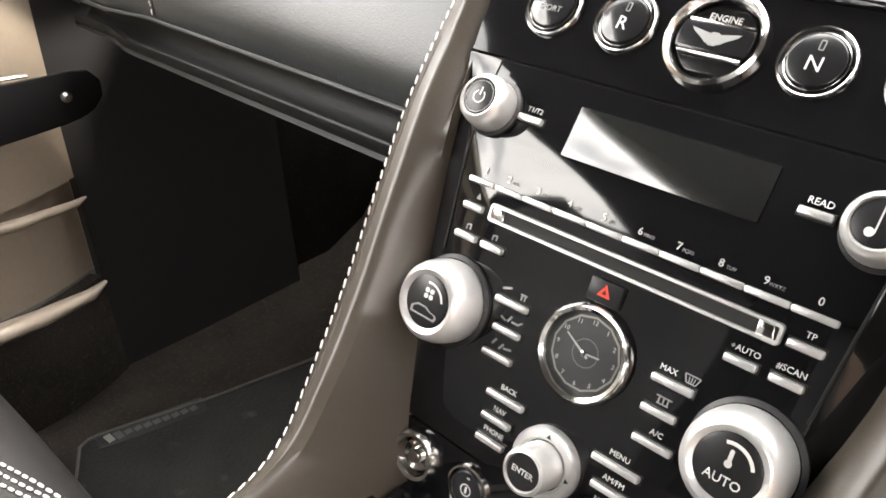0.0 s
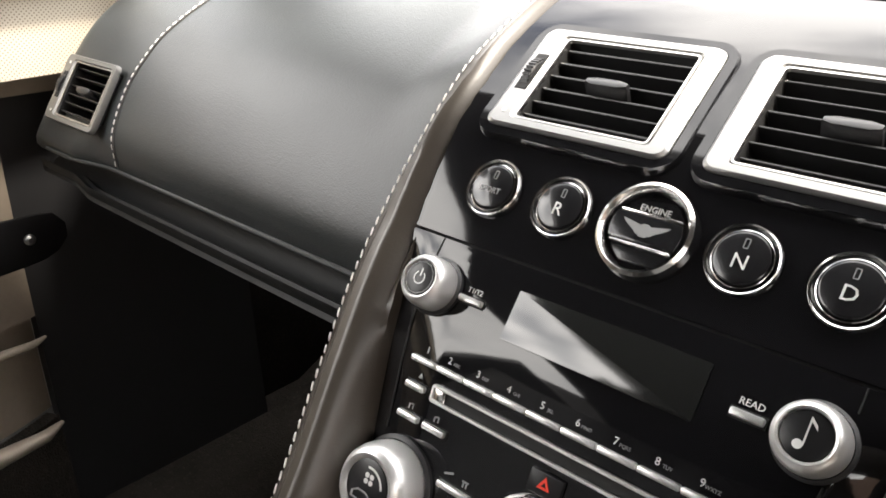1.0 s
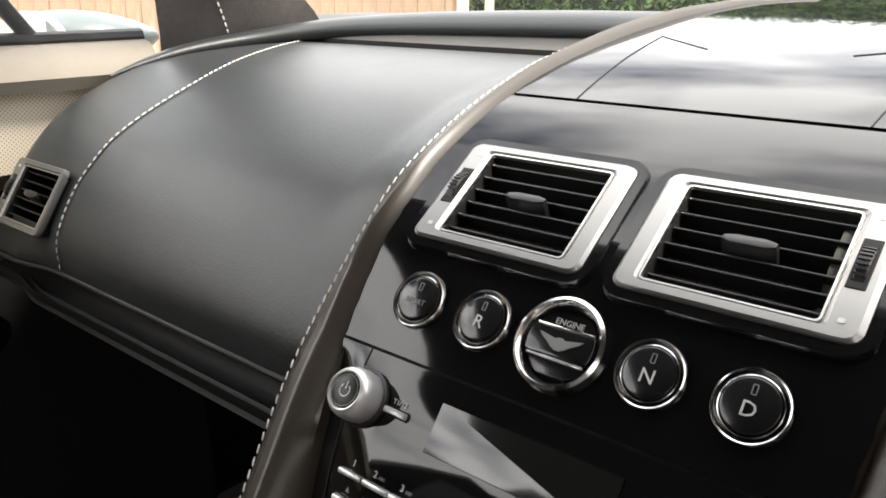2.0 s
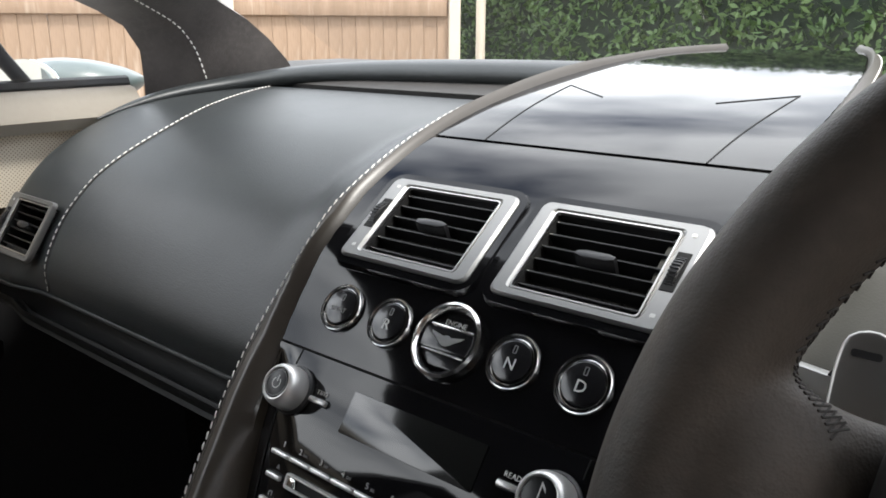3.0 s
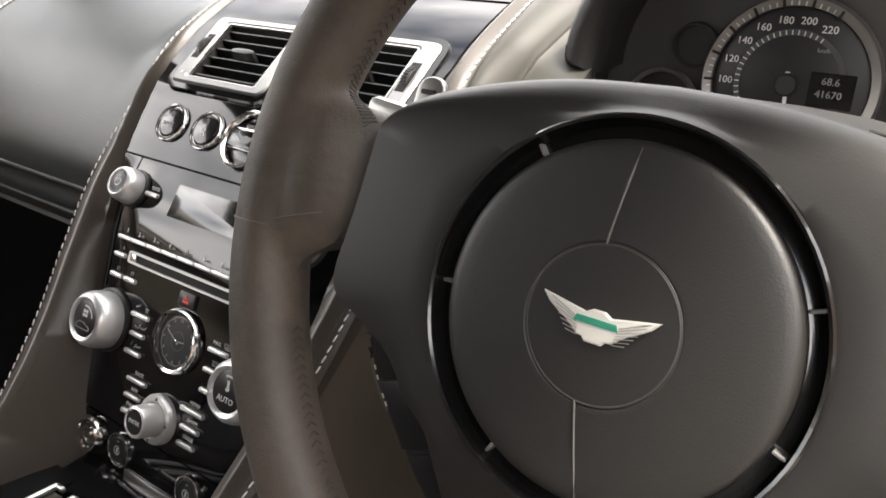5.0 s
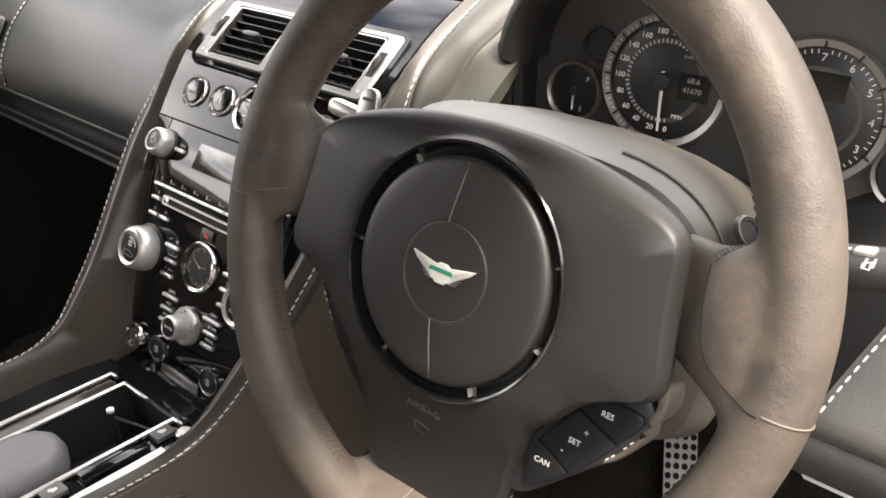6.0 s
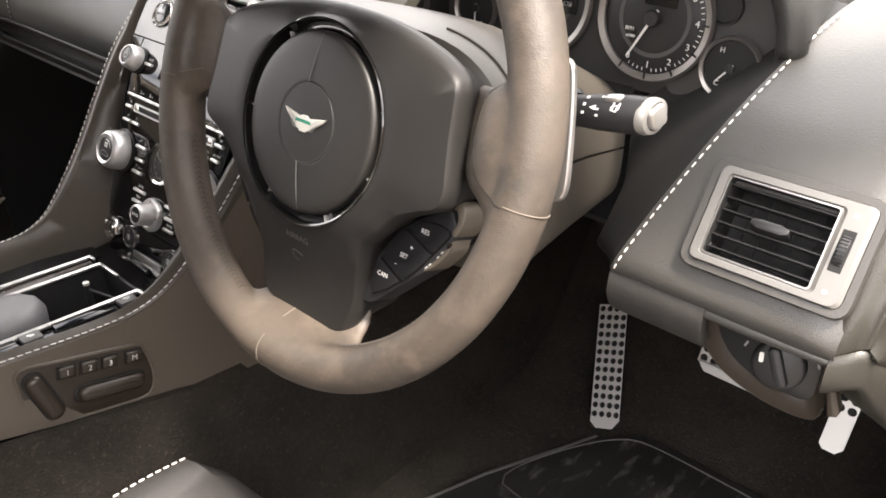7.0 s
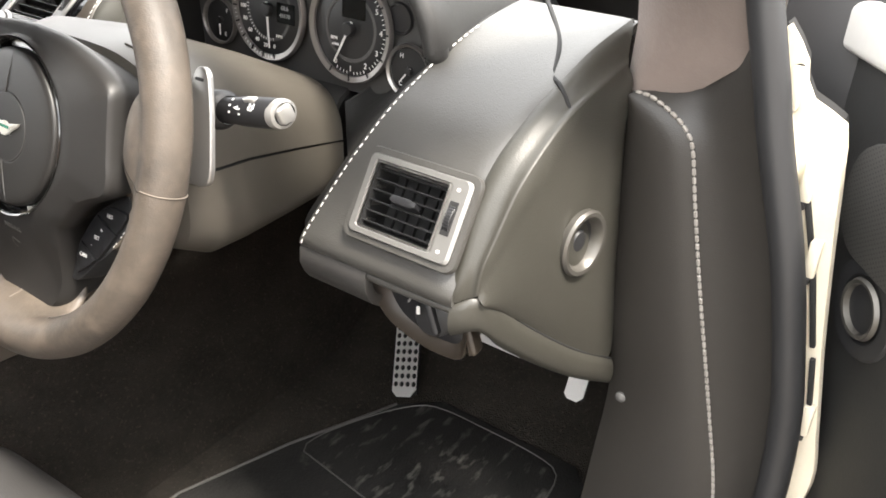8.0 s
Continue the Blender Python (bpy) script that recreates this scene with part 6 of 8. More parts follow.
# sewn joints of the leather: rings round the rim, and their runs over the arms
for deg, k0, k1 in ((183, -2.9, 2.2), (268, -3.1, 2.3), (88, -3.1, 3.1), (-3.5, -2.6, 1.6)):
    ring = []
    for k in np.linspace(k0, k1, 72):
        a = rim_point(deg)
        out = (rim_point(deg, math.cos(k), math.sin(k)) - a).normalized()
        hit = rim_tree.ray_cast(a + out * 0.05, -out)[0]
        ring.append(hit + out * 0.00022)
    part("rim_seam", tube(ring, 0.00050, 6), RIM_SEAM, rim)
for run in (((-0.1600, -0.0055), (-0.150, -0.0020), (-0.1380, 0.0025)), ((0.1705, -0.0122), (0.1640, -0.0118), (0.1520, -0.0065), (0.1420, 0.0000), (0.1355, 0.0110), (0.1318, 0.0240), (0.1290, 0.0400))):
    line = [on_front(rim_tree, u, v, 0.00005) for u, v in spline(run, 24)]
    part("arm_seam", tube(line, 0.00038, 6), SEAM_SHADE if run[0][0] > 0 else RIM_SEAM, rim)
# hand-laced seam along the inside of the rim, either side of the arms
for a0, a1 in ((199, 250), (110, 158), (292, 341), (22, 70)):
    lace = bmesh.new()
    for deg in np.arange(a0, a1, 1.55):
        for tilt in (-1, 1):
            pts = []
            for w in np.linspace(0, 1, 5):
                k = math.pi - radians(2 + tilt * 9 * w)
                pts.append(rim_point(deg + 0.80 * w, (rim_t(deg) + 0.0003) * math.cos(k), (rim_t(deg) + 0.0003) * 1.02 * math.sin(k)))
            me = bpy.data.meshes.new("tmp")
            t = tube(pts, 0.00042, 5)
            t.to_mesh(me)
            t.free()
            lace.from_mesh(me)
            bpy.data.meshes.remove(me)
    part("lacing", lace, DARK_THREAD, rim, "dark cross-laced seam inside the rim", kind="stuff")
# the lacing runs on round the corners and along the arms
for s in (-1, 1):
    for mid, a0, a1 in (((0.092, 0.092), -20, -52), ((0.100, -0.048), 22, 52)):
        lace = bmesh.new()
        marks = []
        for deg in np.linspace(a0, a1, 20):
            out = wheel_m.to_3x3() @ Vector((s * math.cos(radians(deg)), math.sin(radians(deg)), 0))
            for n in (-0.0045, 0.0005):
                hit = rim_tree.ray_cast(wheel_m @ Vector((s * mid[0], mid[1], n)), out)
                marks.append(hit[0] - out * 0.0001 if hit[0] and hit[3] < 0.075 else None)
        for j in range(0, len(marks) - 2, 2):
            for p, q in ((marks[j], marks[j + 3]), (marks[j + 1], marks[j + 2])):
                if p and q and (p - q).length < 0.009:
                    t = tube([p, p.lerp(q, 0.5), q], 0.00045, 5)
                    me = bpy.data.meshes.new("tmp")
                    t.to_mesh(me)
                    t.free()
                    lace.from_mesh(me)
                    bpy.data.meshes.remove(me)
        part("lacing", lace, DARK_THREAD, rim, "dark gathered lacing round the corner of an arm", kind="stuff")

# moulded hub cover that spreads into the three spokes
half = [(0.0, 0.0768), (0.030, 0.0755), (0.055, 0.0722), (0.080, 0.0665), (0.100, 0.0600), (0.1125, 0.0530), (0.1178, 0.0455), (0.1198, 0.032), (0.1218, 0.015), (0.1245, -0.003), (0.1270, -0.0190), (0.1240, -0.0295), (0.1095, -0.0365), (0.0910, -0.0470), (0.0768, -0.0630), (0.0665, -0.0730), (0.0610, -0.0880), (0.0550, -0.1100), (0.0520, -0.1280), (0.0475, -0.1440), (0.0390, -0.1525), (0.0220, -0.1560), (0.0, -0.1570)]
closed = half + [(-u, v) for u, v in half[::-1][1:-1]]
outline = spline(closed + [closed[0]], 181)[:-1]
RING_R, RING_V = 0.0704, -0.0066


def sink(v):
    w = min(1.0, max(0.0, (-0.055 - v) / 0.075))
    return -0.022 * w * w * (3 - 2 * w)


def hub_row(inward, n, s=0.0, under=0.0):
    """A loop of the cover: so many metres inside its outline, then s of what is left towards the ring."""
    row = []
    for u, v in outline:
        a = math.atan2(v - RING_V, u)
        ring = np.array((RING_R * math.cos(a), RING_V + RING_R * math.sin(a)))
        p = np.array((u, v))
        gap = np.linalg.norm(ring - p)
        inward_here = inward * (0.28 + 0.72 * max(0.0, min(1.0, (v - 0.045) / 0.025))) + under
        q = p + (ring - p) * min(inward_here / gap, 0.8)
        q = q + (ring - q) * s
        row.append(wheel_m @ Vector((q[0], q[1], n + sink(q[1]))))
    return row


hub = part("hub_cover", skin([hub_row(0, -0.050, 0, 0.016), hub_row(0, -0.024, 0, 0.0095), hub_row(0, -0.010, 0, 0.0035), hub_row(0, -0.0035, 0, 0.0004), hub_row(0.0004, 0.0), hub_row(0.0022, 0.0024), hub_row(0.0050, 0.0056), hub_row(0.0090, 0.0083), hub_row(0.0140, 0.0100), hub_row(0.014, 0.0122, 0.35), hub_row(0.014, 0.0139, 0.75), hub_row(0.014, 0.0147, 0.95), hub_row(0.014, 0.0140, 1.0)], closed_v=True), PAD_PLASTIC, wheel, "dark moulded hub cover with three spokes")
hub_tree = tree_of(hub.data)
ring_at = wheel_m @ pose(0.0, RING_V, 0)
part("hub_ring", lathe([(0.0706, 0.0125), (0.0702, 0.0095), (0.0685, 0.0070), (0.0650, 0.0064), (0.0628, 0.0070)], ring_at, 72), RING_GLOSS, wheel, "recessed gloss black ring round the airbag")
part("ring_edge", lathe([(0.0692, 0.0150), (0.0703, 0.0156), (0.0711, 0.0148), (0.0704, 0.0130)], ring_at, 72), RING_GLOSS, wheel)
for deg in (126, 182, 240, 296, 20, 340):
    part("ring_clip", rbox(0.0013, 0.0046, 0.0040, 0.0004, ring_at @ pose(0.0660 * math.cos(radians(deg)), 0.0660 * math.sin(radians(deg)), 0.0082, 0, 0, deg - 90)), SOFT_SILVER, wheel)
pad = part("airbag_pad", lathe([(0.0628, 0.002), (0.0628, 0.0108), (0.0625, 0.0124), (0.0617, 0.0138), (0.0600, 0.0147), (0.0570, 0.0153), (0.0520, 0.0157), (0.0440, 0.0161), (0.0360, 0.0164), (0.0300, 0.0166), (0.0286, 0.01665), (0.02825, 0.0166), (0.0280, 0.0163), (0.02775, 0.0166), (0.0274, 0.01668), (0.0250, 0.01675), (0.0120, 0.0170), (0.0, 0.0171)], ring_at, 96), AIRBAG_PLASTIC, wheel, "round dark airbag pad", smooth=50)
for (u0, v0), (u1, v1) in (((-0.0040, 0.0270), (-0.0005, 0.0600)), ((-0.0022, -0.0270), (0.0050, -0.0600))):
    line = [ring_at @ Vector((u0 + (u1 - u0) * w, v0 + (v1 - v0) * w, 0.0170 - 0.0026 * w ** 2.2)) for w in np.linspace(0, 1, 10)]
    part("pad_seam", tube(line, 0.00045, 5), SEAM_GREY, pad)
circle = [ring_at @ Vector((0.0270 * math.cos(k), 0.0270 * math.sin(k), 0.0167)) for k in np.linspace(0, 2 * math.pi, 64, endpoint=False)]
part("pad_seam", tube(circle, 0.00035, 5, closed=True), SEAM_DARK, pad)
badge = wings(ring_at @ pose(-0.0005, 0.0005, 0.0171), 0.0425, 0.0016, pad, WHITE_ENAMEL)
part("enamel", slab([(-0.0080, -0.0010), (0.0080, -0.0010), (0.0072, 0.0013), (-0.0072, 0.0013)], 0.0006, 0, ring_at @ pose(-0.0005, 0.0008, 0.0185)), GREEN_ENAMEL, badge, "green enamel bar", smooth=0)
for s in (-1, 1):
    for k in range(7):
        part("feather_line", rbox(0.0110 - 0.0011 * k, 0.00028, 0.0003, 0, ring_at @ pose(s * (0.0128 - 0.0007 * k), 0.0034 - 0.0013 * k, 0.0188, 0, 0, s * (24 - 2.5 * k))), SOFT_SILVER, badge, smooth=0)


def laid_on_cover(u, v):
    """A pose lying on the cover's front over (u, v)."""
    p, q, r = on_front(hub_tree, u, v), on_front(hub_tree, u + 0.006, v), on_front(hub_tree, u, v + 0.006)
    x, y = (q - p).normalized(), (r - p).normalized()
    z = x.cross(y).normalized()
    return axes(p + z * 0.0001, x, z.cross(x), z)


words_at("AIRBAG", 0.0072, laid_on_cover(-0.001, -0.0905), hub, EMBOSS)
horn_m = laid_on_cover(-0.003, -0.1045)
part("horn_sign", join(arc_bar(horn_m, 0.0042, 150, 300, 0.0009), slab(round_rect(0.010, 0.0009, 0.0003, 1), 0.0003, 0, horn_m @ pose(0.001, 0.0022, 0, 0, 0, -14)), slab(round_rect(0.0009, 0.0050, 0.0003, 1), 0.0003, 0, horn_m @ pose(-0.0050, 0.0005, 0))), EMBOSS, hub, smooth=0)

# button banks either side of the lower spoke
def shrunk(pts, by):
    c = np.mean(np.array(pts), axis=0)
    return [tuple(np.array(p) + (c - np.array(p)) / np.linalg.norm(c - np.array(p)) * by) for p in pts]


for s in (-1, 1):
    bank_m = wheel_m @ pose(0, 0, -0.0165)
    mir = lambda pts: [(s * u, v) for u, v in (pts if s > 0 else pts[::-1])]
    house = [tuple(p) for p in spline([(0.0510, -0.1195), (0.0478, -0.1150), (0.0530, -0.0957), (0.0636, -0.0745), (0.0775, -0.0548), (0.0925, -0.0440), (0.1110, -0.0330), (0.1170, -0.0400), (0.1200, -0.0450), (0.1172, -0.0545), (0.1140, -0.0640), (0.1040, -0.0775), (0.0870, -0.0945), (0.0660, -0.1150), (0.0570, -0.1205), (0.0510, -0.1195)], 61)[:-1]]
    part("bank_housing", slab(mir(house), 0.022, 0.002, wheel_m @ pose(0, 0, -0.0405)), MATT_BLACK, wheel, "black button bank on the spoke")
    edge_pts = [tuple(p) for p in spline([(0.1120, -0.0235), (0.1180, -0.0228), (0.1236, -0.0253), (0.1248, -0.0360), (0.1204, -0.0448), (0.1172, -0.0420), (0.1196, -0.0350), (0.1176, -0.0285), (0.1120, -0.0275), (0.1120, -0.0235)], 40)[:-1]]
    part("bank_edge", slab(mir(edge_pts), 0.022, 0.0015, wheel_m @ pose(0, -0.0045, -0.0385)), BANK_EDGE, wheel, "worn tan edge of the button bank")
    roll_pts = [tuple(p) for p in spline([(0.1178, -0.0520), (0.1180, -0.0600), (0.1120, -0.0700), (0.1045, -0.0785), (0.0985, -0.0805), (0.1000, -0.0770), (0.1075, -0.0680), (0.1125, -0.0585), (0.1178, -0.0520)], 40)[:-1]]
    roller = part("thumb_roller", slab(mir(roll_pts), 0.020, 0.003, wheel_m @ pose(0, 0, -0.0385)), BANK_EDGE, wheel, "worn tan thumb roller with printed bars")
    for u, v in ((0.1125, -0.0625), (0.1100, -0.0665), (0.1050, -0.0735), (0.1025, -0.0765)):
        part("bar", rbox(0.0022, 0.0007, 0.0004, 0, wheel_m @ pose(s * u, v, -0.0184, 0, 0, s * 52)), WHITE_INK, roller, smooth=0)
    trio = (("RES" if s > 0 else "", [(0.0805, -0.0563), (0.0865, -0.0500), (0.0930, -0.0464), (0.1010, -0.0446), (0.1090, -0.0448), (0.1160, -0.0462), (0.1175, -0.0500), (0.1130, -0.0580), (0.1069, -0.0660)], (0.0975, -0.0533)),
            ("SET" if s > 0 else "", [(0.0634, -0.0829), (0.0720, -0.0683), (0.0805, -0.0563), (0.1069, -0.0662), (0.0980, -0.0800), (0.0871, -0.0927)], (0.0842, -0.0748)),
            ("CAN" if s > 0 else "", [(0.0587, -0.0972), (0.0634, -0.0829), (0.0850, -0.0935), (0.0760, -0.1030), (0.0632, -0.1110)], (0.0693, -0.0938)))
    for word, pts, (u, v) in trio:
        b = part("spoke_button", slab(mir(shrunk(pts, 0.0007)), 0.0052, 0.0012, bank_m @ pose(0, 0, -0.0040)), SOFT_BLACK, wheel, "black rubberised spoke button")
        if word:
            words_at(word, 0.0046, bank_m @ pose(s * u, v, 0.0013), b)
        if word == "SET":
            words_at("+", 0.0054, bank_m @ pose(0.0893, -0.0675, 0.0013), b)
            words_at("-", 0.0054, bank_m @ pose(0.0787, -0.0820, 0.0013), b)

# gear paddles behind the rim
for s in (-1, 1):
    paddle_m = wheel_m @ (pose(0, -0.0072, 0) if s < 0 else pose(0.0055, -0.0058, 0.010))
    if s < 0:
        rough_pts = [(-0.1440, 0.0400), (-0.1440, 0.0600), (-0.1437, 0.0700), (-0.1418, 0.0772), (-0.1364, 0.0802), (-0.1306, 0.0794), (-0.1273, 0.0752), (-0.1262, 0.0680), (-0.1258, 0.0560), (-0.1245, 0.0300), (-0.1240, 0.0060), (-0.1400, -0.0020), (-0.1470, 0.0060), (-0.1455, 0.0220), (-0.1440, 0.0400)]
    else:
        rough_pts = [(0.126, 0.004), (0.140, -0.0035), (0.156, -0.0050), (0.1685, -0.0020), (0.1720, 0.006), (0.1685, 0.026), (0.1630, 0.050), (0.1580, 0.068), (0.1545, 0.0775), (0.1500, 0.0815), (0.1440, 0.0815), (0.1400, 0.0775), (0.1380, 0.066), (0.1360, 0.044), (0.1290, 0.020), (0.126, 0.004)]
    pts = [tuple(p) for p in spline(rough_pts, 61)[:-1]]
    pad_l = thing("gear_paddle", wheel_m @ Vector((s * 0.14, 0.03, -0.046)), "silver gear change paddle behind the wheel rim", "gear paddle", "gear paddles")
    part("blade", slab(pts, 0.0045, 0.0016, paddle_m @ pose(0, 0, -0.051), 3), PADDLE_METAL, pad_l, "satin metal blade")
    part("slot", slab(round_rect(0.0088, 0.0024, 0.0008, 2), 0.0006, 0, paddle_m @ pose(-0.1352 if s < 0 else 0.1470, 0.0725, -0.0464, 0, 0, 0)), MATT_BLACK, pad_l, smooth=0)
    part("arm", rbox(0.05, 0.020, 0.012, 0.004, paddle_m @ pose(s * 0.112, 0.020, -0.054)), MATT_BLACK, pad_l)
    if s < 0:
        part("web", slab([(-0.1475, 0.030), (-0.1440, 0.0300), (-0.1415, 0.0660), (-0.1432, 0.0690), (-0.1500, 0.0560)], 0.004, 0.001, paddle_m @ pose(0, 0, -0.0545)), MATT_BLACK, pad_l, "dark web behind the blade")
part("rail", rbox(0.034, 0.0115, 0.014, 0.004, wheel_m @ pose(-0.158, 0.0528, -0.056, 0, 0, -6)), SOFT_SILVER, wheel)

# ---- steering column ----
column = thing("steering_column", (0.3726, 0.0, 0.76), "grey two-piece steering column shroud", "steering column")


def shroud_ring(y, top, bottom, hw, lo, hi, n=26):
    mid, hh = (top + bottom) / 2, (top - bottom) / 2
    out = []
    for k in np.linspace(lo, hi, n):
        c, s_ = math.cos(k), math.sin(k)
        out.append((0.3726 + hw * math.copysign(abs(c) ** (0.55 if s_ > 0 else 0.38), c), y, mid + hh * math.copysign(abs(s_) ** (0.75 if s_ > 0 else 0.5), s_)))
    return out


stations = ((-0.106, 0.880, 0.735, 0.110), (-0.098, 0.890, 0.716, 0.122), (-0.070, 0.893, 0.700, 0.129), (-0.020, 0.878, 0.687, 0.110), (0.050, 0.846, 0.680, 0.093), (0.130, 0.805, 0.680, 0.082))
part("upper_shroud", skin([shroud_ring(*st, 0.004, math.pi - 0.004) for st in stations]), SHROUD_GREY, column, "grey upper column shroud")
part("lower_shroud", skin([shroud_ring(*st, math.pi + 0.0002, 2 * math.pi - 0.0002) for st in stations]), SHROUD_GREY, column, "taupe lower column shroud")
part("shroud_core", skin([shroud_ring(y, t - 0.004, b + 0.004, w - 0.004, 0, 2 * math.pi) for y, t, b, w in stations], closed_v=False), VOID_BLACK, column)
part("shroud_bead", tube(shroud_ring(-0.084, 0.8917, 0.708, 0.1258, 0.15, 1.35, 24), 0.0009, 6), SHROUD_GREY, column)
hole_m = axes((0.4966, -0.0735, 0.8615), Vector((0.20, 0.98, 0)).normalized(), Vector((-0.62, 0.13, 0.78)).normalized(), Vector((0.76, -0.16, 0.63)).normalized())
part("lock_hole", lathe([(0, 0.0002), (0.0056, 0.0002), (0.0060, 0.0008), (0.0068, 0.0008), (0.0074, -0.002)], hole_m, 28), VOID_BLACK, column, "round dark lock opening")
part("lock_rim", lathe([(0.0070, 0.0004), (0.0078, 0.0012), (0.0088, 0.0008), (0.0094, -0.002)], hole_m, 28), SHROUD_GREY, column)
part("neck", lathe([(0.050, -0.10), (0.050, -0.03)], wheel_m, 32), MATT_BLACK, column)

stalk = thing("wiper_stalk", (0.515, -0.07, 0.85), "black wiper stalk with a silver end", "stalk")
stalk_m = axes((0.508, -0.0705, 0.8500), Vector((0.16, 0.93, 0.33)).normalized(), Vector((-0.10, -0.32, 0.94)).normalized(), Vector((0.970, 0.18, 0.115)).normalized()) @ Matrix.Diagonal((0.75, 0.75, 0.92, 1))
part("boot", lathe([(0.021, -0.004), (0.021, 0.010), (0.0185, 0.014), (0.015, 0.016)], stalk_m), MATT_BLACK, stalk)
part("barrel", skin([[stalk_m @ Vector((r * 0.86 * math.cos(k), r * math.sin(k), h)) for k in np.linspace(0, 2 * math.pi, 28, endpoint=False)] for r, h in ((0.0135, 0.008), (0.0150, 0.026), (0.0165, 0.036), (0.0170, 0.058), (0.0164, 0.068))], closed_v=True, cap=True), MATT_BLACK, stalk, "black barrel with printed marks")
part("end_ring", lathe([(0.0135, 0.0655), (0.0155, 0.0665), (0.0160, 0.069), (0.0152, 0.0725), (0.0120, 0.0735)], stalk_m, 32), SOFT_SILVER, stalk, "dull silver end ring")
part("end_button", slab(round_rect(0.017, 0.020, 0.005), 0.005, 0.002, stalk_m @ pose(0, 0, 0.0715)), SOFT_SILVER, stalk, "square silver end button")
part("top_switch", rbox(0.008, 0.005, 0.011, 0.002, stalk_m @ pose(-0.002, 0.0165, 0.048)), SOFT_SILVER, stalk)
for k, (h, a, w) in enumerate(((0.030, 10, 0.0045), (0.030, -6, 0.0045), (0.030, -22, 0.0045), (0.040, 14, 0.0035), (0.040, 2, 0.0035), (0.040, -26, 0.0040))):
    ang = radians(136 + a * 1.6)
    part("mark", rbox(w * 0.5, 0.0008, 0.0016, 0, stalk_m @ pose(0.0146 * math.cos(ang), 0.0166 * math.sin(ang), h) @ pose(0, 0, 0, 0, 0, math.degrees(ang) + 90)), WHITE_INK, stalk, smooth=0)
ang = radians(128)
for h in (0.0505, 0.0545):
    part("mark", rbox(0.0060, 0.0008, 0.0010, 0, stalk_m @ pose(0.0148 * math.cos(ang), 0.0170 * math.sin(ang), h) @ pose(0, 0, 0, 0, 0, math.degrees(ang) + 90)), WHITE_INK, stalk, smooth=0)
tri_m = stalk_m @ pose(0.0142 * math.cos(radians(136)), 0.0166 * math.sin(radians(136)), 0.0355) @ pose(0, 0, 0, 0, 0, 136 + 90) @ pose(0, 0, 0, 90, 0, 0)
part("triangle", slab([(-0.0022, 0.0030), (0.0022, 0.0030), (0.0, -0.0014)], 0.0006, 0, tri_m), WHITE_INK, stalk, smooth=0)
sign_m = stalk_m @ pose(0.0146 * math.cos(radians(136)), 0.0172 * math.sin(radians(136)), 0.0515) @ pose(0, 0, 0, 0, 0, 136 + 90) @ pose(0, 0, 0, 90, 0, 0)
part("wiper_sign", frame_ring([(-0.003, 0.0022), (0.003, 0.0022), (0.0018, -0.0022), (-0.0018, -0.0022)], [(-0.0022, 0.0015), (0.0022, 0.0015), (0.0012, -0.0015), (-0.0012, -0.0015)], 0.0005, 0, sign_m), WHITE_INK, stalk, smooth=0)

# ---- tunnel top: tray, rails, armrest pad, switches ----
tray = thing("console_tray", (0, -0.30, 0.52), "gloss black tray with bright metal rails on the tunnel", "console tray")
deck = [[(x, y, z) for x in (-0.106, -0.060)] for y, z in ((-0.150, 0.546), (-0.60, 0.575), (-1.0, 0.59))]
part("left_deck", thicken(skin(deck), 0.006), PIANO, tray, "gloss black deck beside the tray")
deck = [[(x, y, z) for x in (0.046, 0.106)] for y, z in ((-0.150, 0.546), (-0.60, 0.575), (-1.0, 0.59))]
part("right_deck", thicken(skin(deck), 0.006), PIANO, tray)
part("front_deck", thicken(skin([[(x, y, z) for x in np.linspace(-0.082, 0.082, 6)] for y, z in ((-0.120, 0.5475), (-0.150, 0.546), (-0.162, 0.545))]), 0.006), PIANO, tray)


def deck_z(y):
    return 0.546 + (-0.150 - y) * 0.0645


well = []
for y in (-0.162, -0.5):
    well.append([(-0.034, y, deck_z(y)), (-0.032, y + (0.002 if y > -0.3 else 0), deck_z(y) - 0.055), (0.042, y, deck_z(y) - 0.055), (0.044, y, deck_z(y))])
part("well", join(thicken(skin(well), 0.004), rbox(0.080, 0.004, 0.060, 0.001, pose(0.005, -0.163, deck_z(-0.16) - 0.030))), MATT_BLACK, tray, "deep black cup well")
for x, r in ((-0.060, 0.0028), (-0.036, 0.0030), (0.047, 0.0030)):
    part("rail", tube([(x, -0.166, deck_z(-0.166) + 0.003), (x, -0.35, deck_z(-0.35) + 0.003), (x, -0.62, deck_z(-0.62) + 0.003)], r, 10), ALU, tray, "bright metal rail")
part("slide_panel", thicken(skin([[(x, y, deck_z(y) + 0.001) for x in (-0.0575, -0.039)] for y in (-0.170, -0.62)]), 0.002), RAIL_BROWN, tray, "glossy brown strip between the rails")
for x0, x1 in ((-0.060, -0.050), (-0.036, 0.004), (0.047, 0.060)):
    part("rail_end", rbox(abs(x1 - x0), 0.004, 0.005, 0.0015, pose((x0 + x1) / 2, -0.166, deck_z(-0.166) + 0.003)), ALU, tray)
part("cup_post", tube([(-0.012, -0.196, deck_z(-0.2) - 0.05), (-0.012, -0.196, deck_z(-0.2) - 0.002)], 0.0035, 10), MATT_BLACK, tray)
part("post_cap", lathe([(0.0036, 0), (0.0036, 0.003), (0, 0.0038)], pose(-0.012, -0.196, deck_z(-0.2) - 0.002), 14), WHITE_ENAMEL, tray)
